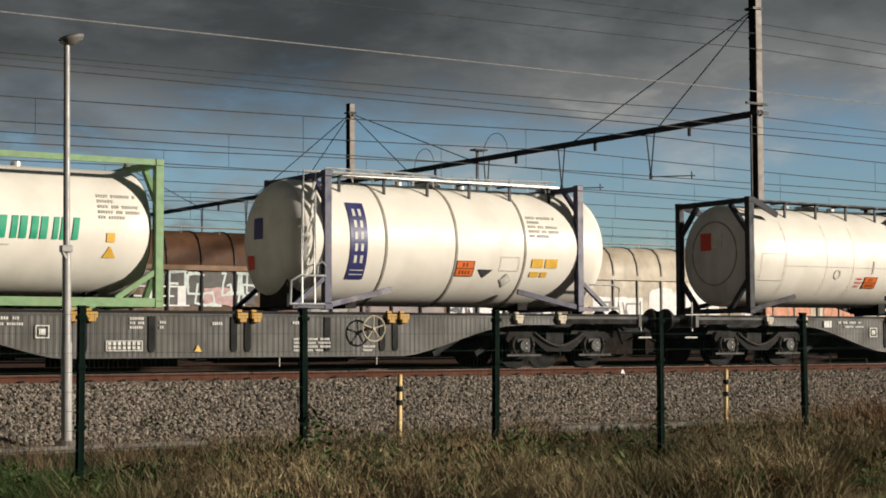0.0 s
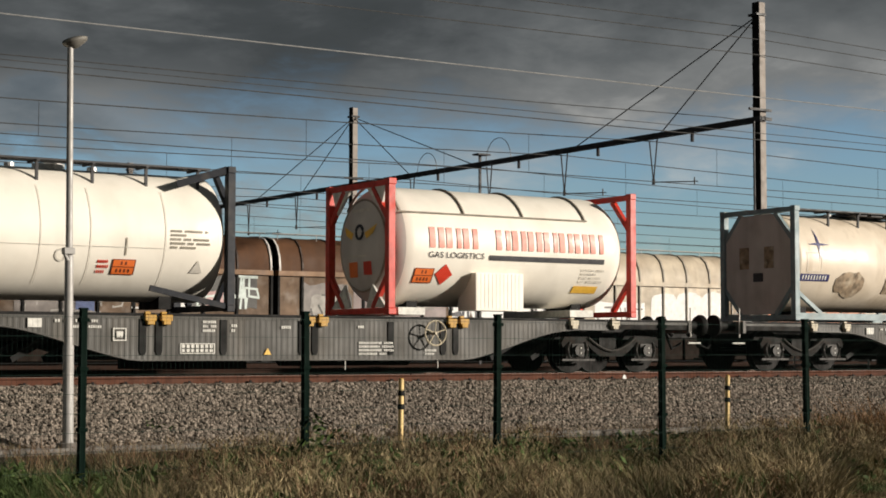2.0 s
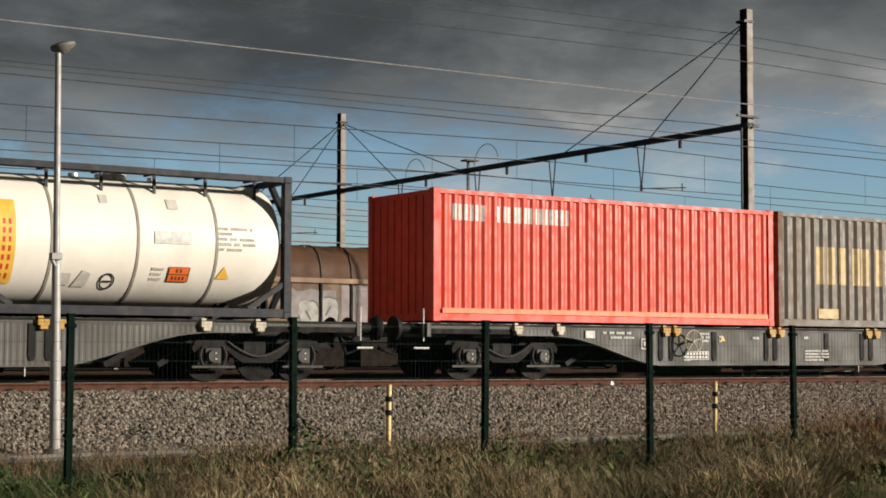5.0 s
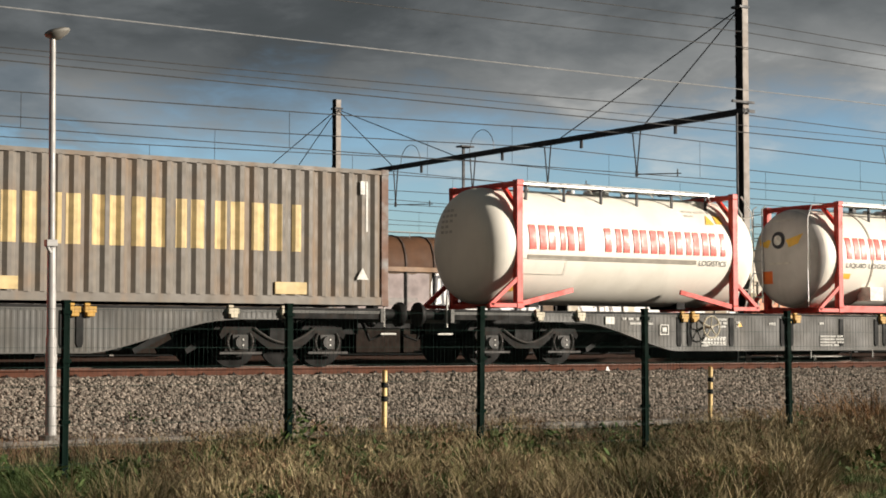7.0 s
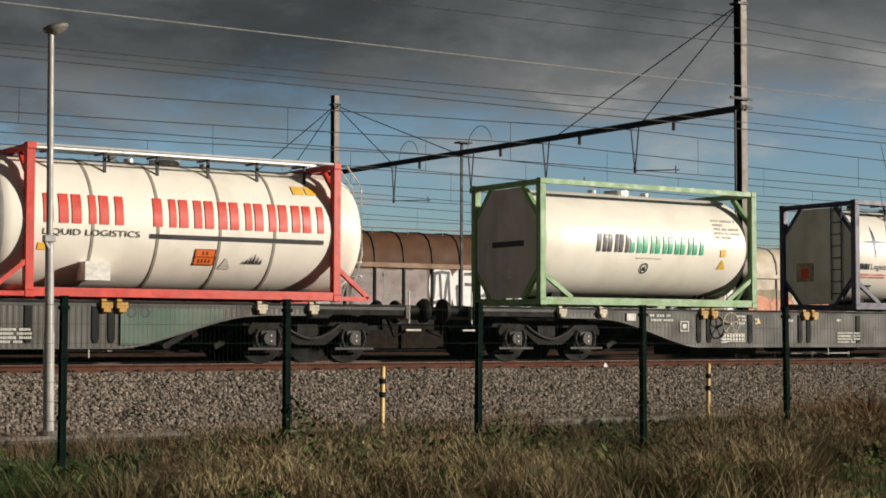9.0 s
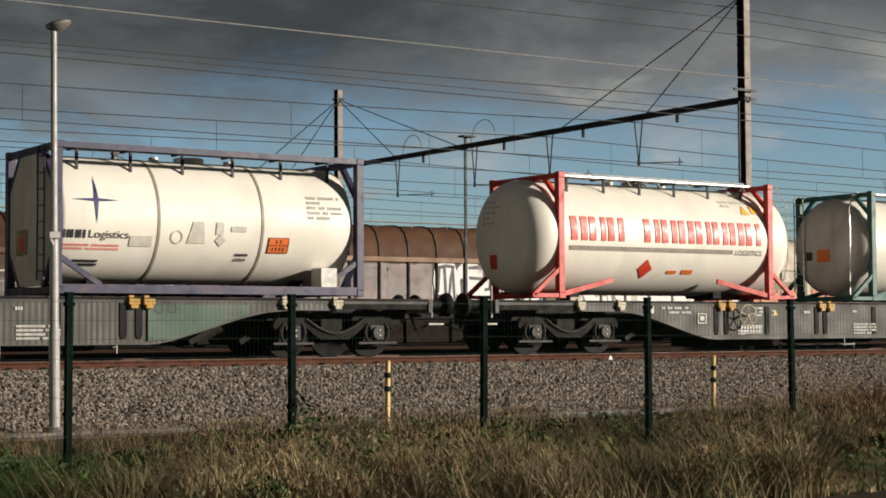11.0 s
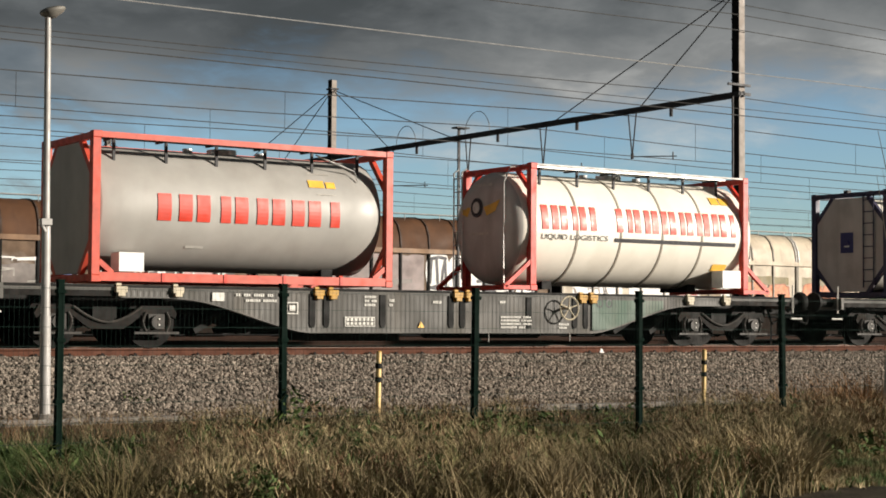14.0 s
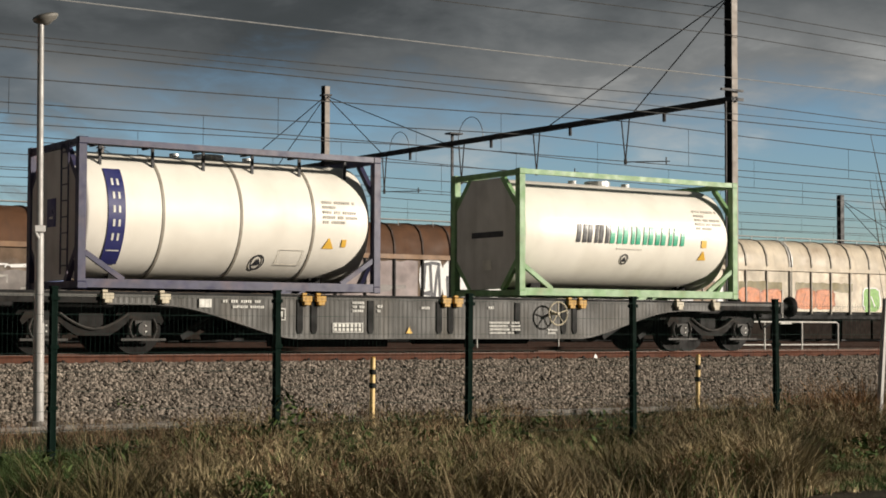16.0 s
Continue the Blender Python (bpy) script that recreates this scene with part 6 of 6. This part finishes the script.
    part("roof_rail", bm, "galvanised", root)
    for k, (shape, *a) in enumerate(paints):
        shape(root, 0.034 - 0.003 * (k % 10), random.Random(seed * 31 + k), *a)
    return root


# sprayed paint on the panels of the parked wagons: x along the wagon, z above the rail
def wash(root, y, rng, x0, x1, z0, z1, key, rough=0.10):
    """A patch of paint with a ragged edge."""
    n = max(4, int((x1 - x0) / 0.22))
    up = [(x0 + (x1 - x0) * k / n, z1 - rng.uniform(0, rough) * (z1 - z0)) for k in range(n + 1)]
    dn = [(x0 + (x1 - x0) * k / n, z0 + rng.uniform(0, rough) * (z1 - z0)) for k in range(n + 1)]
    quads = [[dn[k], dn[k + 1], up[k + 1], up[k]] for k in range(n)]
    mark("sprayed_paint", root, quads, key, lambda z: y, "loose sprayed paint")


def stroke(pts, w):
    out = []
    for (ax, az2), (bx, bz) in zip(pts, pts[1:]):
        d = math.hypot(bx - ax, bz - az2) or 1
        nx, nz = -(bz - az2) / d * w / 2, (bx - ax) / d * w / 2
        ex, ez = (bx - ax) / d * w * 0.3, (bz - az2) / d * w * 0.3
        out.append([(ax + nx - ex, az2 + nz - ez), (ax - nx - ex, az2 - nz - ez), (bx - nx + ex, bz - nz + ez), (bx + nx + ex, bz + nz + ez)])
    return out


def strokes(root, y, rng, x0, x1, z0, z1, key, cells, w=0.08, turns=5):
    """Interlocking crooked strokes, one bundle a cell."""
    step = (x1 - x0) / cells
    for c in range(cells):
        lines = []
        for q in range(2):
            a = x0 + c * step
            pts = [(a + rng.choice((0.0, 0.45, 0.95)) * step + rng.uniform(-0.06, 0.06), z0 + (z1 - z0) * min(1, max(0, rng.choice((0.02, 0.3, 0.6, 0.98)) + rng.uniform(-0.04, 0.04))))]
            for _ in range(turns - 1):
                px, pz = pts[-1]
                if rng.random() < 0.5:
                    pts.append((a + rng.choice((0.05, 0.5, 0.98)) * step, pz + rng.uniform(-0.08, 0.08)))
                else:
                    pts.append((px + rng.uniform(-0.12, 0.12), z0 + (z1 - z0) * rng.choice((0.02, 0.35, 0.65, 0.98))))
            lines.append(pts)
        for q, pts in enumerate(lines):
            for i, p in enumerate(stroke(pts, w)):
                yy = y - 0.0006 * (i + q * 6)
                bm = B()
                bm.faces.new([bm.verts.new((px, yy, min(max(pz, 1.2), 2.9))) for px, pz in p])
                tagged(part("paint_stroke", bm, key, root), kind="stuff")


def bubbles(root, y, rng, x0, x1, z0, z1, key, line, cells):
    """Fat rounded shapes side by side, each with a thin rim."""
    step = (x1 - x0) / cells
    for c in range(cells):
        mx, mz = x0 + (c + 0.5) * step, (z0 + z1) / 2 + rng.uniform(-0.06, 0.06)
        rim = []
        for k in range(20):
            a = k * math.pi / 10
            q = rng.uniform(0.92, 1.06)
            rim.append((mx + math.copysign(abs(math.cos(a)) ** 0.6, math.cos(a)) * step * 0.53 * q, mz + math.copysign(abs(math.sin(a)) ** 0.6, math.sin(a)) * (z1 - z0) * 0.5 * q))
        yy = y - 0.0008 * c
        mark("sprayed_paint", root, [rim], key, lambda z, yy=yy: yy, "loose sprayed paint")
        if line:
            inner = [(mx + (vx - mx) * 0.88, mz + (vz - mz) * 0.90) for vx, vz in rim]
            gap = rng.randint(0, 19)
            edge_quads = [[rim[k], rim[(k + 1) % 20], inner[(k + 1) % 20], inner[k]] for k in range(20) if (k - gap) % 20 > 4]
            edge_quads += stroke([(mx + rng.uniform(-0.2, 0.2) * step, mz + rng.uniform(0.0, 0.3) * (z1 - z0)), (mx + rng.uniform(-0.2, 0.2) * step, mz - rng.uniform(0.1, 0.3) * (z1 - z0))], 0.06)
            mark("paint_outline", root, edge_quads, line, lambda z, yy=yy: yy - 0.008)


def lattice(root, y, rng, x0, x1, z0, z1, key):
    """White lined boxes, some filled."""
    n = 4
    step = (x1 - x0) / n
    quads = [rect(x0, x1, z1 - 0.05, z1), rect(x0, x1, z0, z0 + 0.05)]
    for k in range(n):
        a = x0 + k * step
        if k % 2:
            quads.append(rect(a + 0.1, a + 0.1 + step * 0.55, z0 + 0.05, z1 - 0.05))
        else:
            quads += [rect(a + 0.02, a + 0.07, z0 + 0.05, z1 - 0.05)]
            quads += [rect(a + 0.07, a + step - 0.02, z0 + (z1 - z0) * 0.45, z0 + (z1 - z0) * 0.45 + 0.05)]
    mark("paint_outline", root, quads, key, lambda z: y, "white sprayed boxes")


park0 = 0.534 * PARK_Y
PARKED = (
    ("brown_wagon", "brown_panel", "rust-brown covered wagon with rounded roof", []),
    ("brown_wagon", "brown_panel", "rust-brown covered wagon with pale sprayed outlines along its side",
     [(wash, 6.2, 8.1, 2.35, 2.85, "paint_grey"), (strokes, 6.35, 7.95, 2.42, 2.82, "paint_dim", 3, 0.05),
      (wash, 3.1, 5.0, 1.30, 2.20, "paint_grey"), (strokes, 2.6, 6.6, 1.55, 2.25, "paint_dim", 5, 0.05),
      (wash, 5.0, 5.6, 1.60, 2.30, "paint_blue"), (strokes, 2.4, 6.7, 2.26, 2.34, "paint_white", 3, 0.05, 3),
      (wash, 8.05, 11.1, 1.70, 2.84, "paint_slate"), (wash, 9.3, 10.3, 1.72, 2.35, "paint_pink"), (strokes, 8.1, 11.1, 1.76, 2.80, "paint_pale", 5, 0.07, 7),
      (lattice, 6.8, 8.8, 1.72, 2.36, "paint_white")]),
    ("brown_wagon", "brown_panel", "rust-brown covered wagon with bright white sprayed paint",
     [(wash, 0.5, 2.2, 1.30, 2.7, "paint_grey"), (bubbles, 0.8, 2.3, 1.4, 2.35, "paint_dim", "paint_slate", 2), (wash, 2.4, 6.1, 1.25, 2.84, "paint_mauve", 0.05), (strokes, 3.0, 5.6, 1.6, 2.6, "paint_grey", 2, 0.14, 4),
      (bubbles, 6.2, 11.0, 1.40, 2.90, "paint_white", None, 5), (strokes, 6.35, 10.95, 1.55, 2.72, "paint_black", 7, 0.11, 6)]),
    ("beige_wagon", "beige_panel", "sunlit beige covered wagon with white sprayed paint",
     [(wash, 0.6, 3.0, 1.3, 2.3, "paint_white"), (strokes, 0.7, 2.9, 1.5, 2.3, "paint_grey", 3, 0.06, 4), (bubbles, 3.3, 7.1, 1.35, 2.66, "paint_white", None, 3),
      (bubbles, 6.9, 8.2, 1.35, 2.5, "paint_dun", "paint_grey", 1), (bubbles, 8.1, 9.3, 1.35, 2.35, "paint_white", None, 1),
      (wash, 9.3, 11.8, 2.05, 2.45, "paint_olive", 0.2), (bubbles, 9.3, 11.85, 1.25, 2.12, "paint_orange", "paint_rust", 2)]),
    ("beige_wagon", "beige_panel", "sunlit beige covered wagon with orange and green sprayed paint",
     [(wash, 0.3, 3.7, 2.0, 2.45, "paint_olive", 0.2), (bubbles, 0.3, 2.6, 1.25, 2.12, "paint_orange", "paint_rust", 2),
      (bubbles, 4.3, 5.4, 1.25, 2.3, "paint_green", "paint_white", 1), (bubbles, 8.6, 11.0, 1.3, 2.3, "paint_orange", "paint_green", 2)]),
    ("beige_wagon", "beige_panel", "sunlit beige covered wagon with rounded roof", []))
for k, (body, panel, lab, paints) in enumerate(PARKED):
    covered_wagon(park0 + (k - 2) * UNIT - (0.22 if k > 2 else 0.0), body, panel, lab, paints, 10 + k,
                  (0.45, 0.45, -0.42, 0.10, 0.03, 0.45)[k], (0.45, 0.68, 0.68, 0.05, 0.45, 0.45)[k], (0.0, 0.58, 0.87, 0.3, 0.0, 0.0)[k])


# ---- grass and weeds: too many to count ----
def stand(tan):
    """Height of the weeds by their bearing: lower where the fence line is mown."""
    return np.interp(tan, [0.25, 0.36, 0.43, 0.48, 0.76, 0.80, 0.87, 0.92, 1.3], [0.20, 0.16, 0.24, 0.64, 0.64, 0.24, 0.28, 0.62, 0.68])


def blades(name, label, key, n, region, height, width, seed, lean=0.5, z0=0.0, clumps=None, seg=3, mown=False):
    """Bent blades of grass. region: (x0, x1, y0, y1)."""
    rng = np.random.default_rng(seed)
    x0, x1, y0, y1 = region
    if clumps:
        cx, cy2 = rng.uniform(x0, x1, clumps), rng.uniform(y0, y1, clumps)
        w = rng.integers(0, clumps, n)
        sp = rng.uniform(0.05, 0.35, clumps)
        bx, by = cx[w] + rng.normal(0, 1, n) * sp[w], cy2[w] + rng.normal(0, 1, n) * sp[w]
        hk = rng.uniform(0.6, 1.25, clumps)[w]
    else:
        bx, by, hk = rng.uniform(x0, x1, n), rng.uniform(y0, y1, n), np.ones(n)
    # keep to the wedge that borders the fence
    keep = (bx > by * 0.30 - 0.5) & (bx < by * 1.22 + 1.0)
    # trodden bare ground
    keep &= ~((bx > by * 1.05 + 0.25 * np.sin(by * 5)) & (by < 14.2))
    bx, by, hk = bx[keep], by[keep], hk[keep]
    n = len(bx)
    h = height * hk * rng.uniform(0.55, 1.2, n)
    if mown:
        h *= np.where(by > 13.2, stand(bx / by) / 0.64, 1.0)
    a = rng.uniform(0, 2 * np.pi, n)
    ln = h * lean * rng.uniform(0.2, 1.2, n)
    wd = width * rng.uniform(0.7, 1.3, n)
    side = a + np.pi / 2
    verts = np.zeros((n, 2 * seg + 1, 3))
    for k in range(seg):
        f = k / seg
        px, py, pz = bx + np.cos(a) * ln * f ** 2, by + np.sin(a) * ln * f ** 2, z0 + h * f * (1 - 0.15 * f)
        ww = wd * (1 - 0.6 * f) / 2
        for j, s in ((0, -1), (1, 1)):
            verts[:, 2 * k + j] = np.stack([px + s * np.cos(side) * ww, py + s * np.sin(side) * ww, pz], 1)
    verts[:, -1] = np.stack([bx + np.cos(a) * ln, by + np.sin(a) * ln, z0 + h * 0.86], 1)
    tri = []
    for k in range(seg - 1):
        i = 2 * k
        tri += [(i, i + 1, i + 3), (i, i + 3, i + 2)]
    tri.append((2 * seg - 2, 2 * seg - 1, 2 * seg))
    f = (np.arange(n)[:, None, None] * (2 * seg + 1) + np.array(tri)[None]).reshape(-1, 3)
    me = bpy.data.meshes.new(name)
    me.from_pydata(verts.reshape(-1, 3).tolist(), [], f.tolist())
    me.materials.append(M[key])
    return tagged(new(name, me), label, "grass", kind="stuff")


def weeds(name, label, key, plants, leaves, seed, tall=1.0, leaf=(0.016, 0.05), spread=0.10, upright=0.5, bearing=(0.26, 1.24)):
    """Bushy stalks carrying many small narrow leaves, thickest near the top."""
    rng = np.random.default_rng(seed)
    py = rng.uniform(11.6, 18.2, plants * 3)
    tan = rng.uniform(*bearing, plants * 3)
    px = py * tan
    # plants of one kind keep to drifts
    drift = np.sin(px * 1.9 + seed) + np.sin(py * 2.7 + px * 0.6 + seed * 2.1) + rng.normal(0, 0.6, len(px))
    pick = np.argsort(-drift)[:plants]
    px, py, tan = px[pick], py[pick], tan[pick]
    bare = (tan > 1.05) & (py < 14.2)
    h = stand(tan) * tall * rng.uniform(0.45, 1.12, plants)
    h *= np.where(py < 14.0, 0.85, 1.0)
    h = np.where(bare, 0.03, h)
    i = rng.integers(0, plants, plants * leaves)
    n = len(i)
    f = rng.beta(1.6, 1.1, n)
    lean = rng.normal(0, 0.12, (plants, 2))[i] * (h[i] * f)[:, None]
    c = np.stack([px[i] + lean[:, 0] + rng.normal(0, spread, n) * (1.1 - 0.6 * f), py[i] + lean[:, 1] + rng.normal(0, spread, n) * (1.1 - 0.6 * f), h[i] * f], 1)
    d = rng.normal(size=(n, 3))
    d[:, 2] = np.abs(d[:, 2]) + upright
    d /= np.linalg.norm(d, axis=1)[:, None]
    e = np.cross(d, rng.normal(size=(n, 3)))
    e /= np.linalg.norm(e, axis=1)[:, None]
    ll = rng.uniform(leaf[1] * 0.5, leaf[1] * 1.4, n)[:, None]
    w = rng.uniform(leaf[0] * 0.5, leaf[0] * 1.2, n)[:, None] / 2
    v = np.stack([c - d * ll * 0.4 - e * w, c - d * ll * 0.4 + e * w, c + d * ll], 1)
    me = bpy.data.meshes.new(name)
    me.from_pydata(v.reshape(-1, 3).tolist(), [], np.arange(n * 3).reshape(-1, 3).tolist())
    me.materials.append(M[key])
    return tagged(new(name, me), label, "weeds", kind="stuff")


blades("lawn", "short green grass beyond the fence", "grass_green", 110000, (4, 32, 14.0, 23.7), 0.15, 0.012, 1, 0.9, seg=2)
blades("long_grass", "long olive grass along the fence", "grass_olive", 60000, (3, 24, 11.5, 17.6), 0.32, 0.013, 2, 1.2, clumps=800, mown=True)
blades("straw_grass", "dry straw-coloured grass along the fence", "grass_straw", 26000, (3, 24, 11.5, 17.4), 0.46, 0.010, 4, 1.1, clumps=260, mown=True)
blades("arching_grass", "long arching clumps of pale dry grass along the fence", "grass_straw", 24000, (5.5, 24, 11.5, 17.2), 0.62, 0.009, 21, 1.1, clumps=150, seg=4, mown=True)
blades("rust_grass", "rust-coloured clump of arching dry grass by the brace", "weed_rust", 3500, (17.17, 18.47, 15.69, 16.89), 0.85, 0.010, 26, 1.0, clumps=14, seg=4)
blades("rank_grass", "long rank olive grass along the fence", "grass_olive", 34000, (5, 24, 11.5, 17.2), 0.56, 0.010, 25, 1.1, clumps=330, seg=4, mown=True)
blades("mown_grass", "low green grass by the fence foot", "grass_green", 42000, (3.5, 6.5, 12.6, 17.0), 0.38, 0.010, 22, 1.0)
blades("mown_grass", "low green grass by the fence foot", "grass_green", 16000, (5.6, 8.6, 12.6, 17.2), 0.34, 0.010, 24, 1.0, clumps=60)
blades("mown_grass", "low green grass by the fence foot", "grass_green", 12000, (12.8, 15.6, 15.7, 18.2), 0.26, 0.009, 23, 1.0)
blades("meadow_grass", "soft olive grass standing along the fence", "grass_olive", 22000, (9.0, 15.5, 11.6, 16.4), 0.42, 0.011, 31, 0.9, clumps=420, seg=4)
blades("meadow_grass", "soft green grass standing along the fence", "grass_green", 20000, (9.0, 15.5, 11.6, 16.4), 0.36, 0.012, 32, 0.9, clumps=380, seg=4)
blades("meadow_grass", "pale dry grass standing along the fence", "grass_straw", 15000, (8.8, 14.5, 11.4, 14.4), 0.46, 0.009, 33, 1.0, clumps=260, seg=4)
weeds("olive_weeds", "bushy olive weeds along the fence", "grass_olive", 1500, 50, 11, 0.85, (0.013, 0.095), 0.10, 0.8)
weeds("green_weeds", "bushy green weeds along the fence", "grass_green", 1200, 50, 12, 0.8, (0.016, 0.085), 0.10, 0.7)
weeds("brown_weeds", "withered rust-brown weeds along the fence", "weed_brown", 1200, 50, 13, 1.0, (0.012, 0.055), 0.08)
weeds("straw_weeds", "pale dry seed heads along the fence", "grass_straw", 1500, 36, 14, 1.08, (0.009, 0.050), 0.07, 1.2)
weeds("dark_weeds", "dark green broad-leaved weeds along the fence", "weed_leaf", 110, 70, 17, 0.85, (0.028, 0.070), 0.12, 0.2, (0.40, 0.74))
weeds("pale_weeds", "tall pale dry weeds along the fence", "grass_straw", 700, 40, 15, 1.05, (0.010, 0.055), 0.09, 0.9, (0.86, 1.24))
weeds("tawny_weeds", "tawny dry weeds along the fence", "grass_straw", 420, 36, 16, 1.0, (0.010, 0.050), 0.09, 0.9, (0.44, 0.66))
blades("verge_grass", "sparse dry grass at the foot of the ballast", "grass_straw", 9000, (5, 32, 19.0, 23.9), 0.34, 0.008, 6, 1.0, clumps=220)
blades("verge_weeds", "brown weeds at the foot of the ballast", "weed_brown", 14000, (5, 32, 19.0, 24.3), 0.36, 0.010, 7, 1.0, clumps=260)


def leafy_weeds():
    """Stalks with small leaves, in clumps."""
    rng = np.random.default_rng(8)
    vs, fs = [], []
    spots = [(10.67, 24.58, 0.55), (10.97, 24.58, 0.45), (8.55, 15.45, 0.95), (8.75, 15.5, 0.8), (8.4, 15.4, 0.7), (11.3, 15.3, 0.6), (16.9, 16.2, 0.75), (6.6, 15.4, 0.5)]
    spots += [(rng.uniform(4.5, 20), rng.uniform(13.6, 18.5), rng.uniform(0.3, 0.6)) for _ in range(120)]
    for x, y, h in spots:
        if x < y * 0.3 or x > y * 1.2:
            continue
        for _ in range(int(90 * h)):
            z = rng.uniform(0.05, h)
            r = 0.22 * (1 - 0.5 * z / h)
            c = np.array([x + rng.normal(0, r * 0.6), y + rng.normal(0, r * 0.6), z])
            d = rng.normal(size=3)
            d /= np.linalg.norm(d)
            e = np.cross(d, rng.normal(size=3))
            e /= np.linalg.norm(e)
            ll, w = rng.uniform(0.03, 0.07), rng.uniform(0.012, 0.026)
            i = len(vs)
            vs += [c - d * ll, c + e * w, c + d * ll, c - e * w]
            fs += [(i, i + 1, i + 2), (i, i + 2, i + 3)]
    me = bpy.data.meshes.new("leafy_weeds")
    me.from_pydata([tuple(map(float, v)) for v in vs], [], fs)
    me.materials.append(M["weed_leaf"])
    tagged(new("leafy_weeds", me), "dark green leafy weeds by the fence", "weeds", kind="stuff")


leafy_weeds()


# ---- thin bare sapling ----
def sapling():
    root = thing("sapling", "thin bare sapling with sparse twigs by the fence", "tree", at=(19.95, 17.0, 0))
    rng = random.Random(6)
    bm = B()
    tube(bm, [(0, 0, 0), (0.0, 0, 1.6), (-0.04, 0.02, 2.8), (-0.14, 0.0, 3.6), (-0.46, 0.0, 4.6)], [0.024, 0.019, 0.014, 0.010, 0.004], 6)
    part("trunk", bm, "bark", root)
    bm = B()
    tube(bm, [(-0.02, 0, 2.2), (-0.42, -0.1, 3.0), (-0.66, -0.15, 3.9)], [0.011, 0.008, 0.003], 5)
    part("limb", bm, "bark", root)
    for k in range(9):
        z = 0.9 + k * 0.30
        a = rng.uniform(0, 6.28)
        bm = B()
        tube(bm, [(0, 0, z), (0.16 * math.cos(a), 0.16 * math.sin(a), z + 0.30), (0.24 * math.cos(a), 0.24 * math.sin(a), z + 0.75)], [0.008, 0.006, 0.002], 5)
        part("twig", bm, "bark", root)


sapling()


# ---- the train's motion ----
PASSED = [(0, 0.0), (0.5, 4.46), (1, 9.30), (1.5, 13.79), (2, 18.62), (2.5, 23.08), (3, 27.90), (3.5, 32.38), (4, 37.21), (4.5, 41.74),
          (5, 46.48), (5.5, 51.27), (6, 56.08), (6.5, 60.92), (7, 65.79), (7.5, 70.47), (8, 75.54), (8.5, 80.33), (9, 85.14), (9.5, 89.96), (10, 94.80),
          (10.5, 99.67), (11, 104.71), (11.5, 109.41), (12, 114.51), (12.5, 119.29), (13, 124.42), (13.5, 129.27), (14, 134.53), (14.5, 139.33), (15, 144.61), (15.5, 149.45), (16, 154.65)]


def motions():
    for ob, u in TRAIN:
        z = DECK_Z if "container" in ob["category"] else RAIL_Z
        walk(ob, [(t, pose(u - s, NEAR_Y, z)) for t, s in PASSED])
    # wheels roll without slipping; the way travelled grows smoothly
    steps = [k / 15 for k in range(241)]
    way = [9.27 * t + 0.0249 * t * t for t in steps]
    for ob, u in TRAIN:
        for bog in ob.children:
            if not bog.name.startswith("bogie"):
                continue
            for ws in bog.children:
                if ws.name.startswith("wheelset"):
                    x, y, z = ws.location
                    walk(ws, [(t, pose(x, y, z, 0, -math.degrees(s / 0.46), 0)) for t, s in zip(steps, way)])


motions()
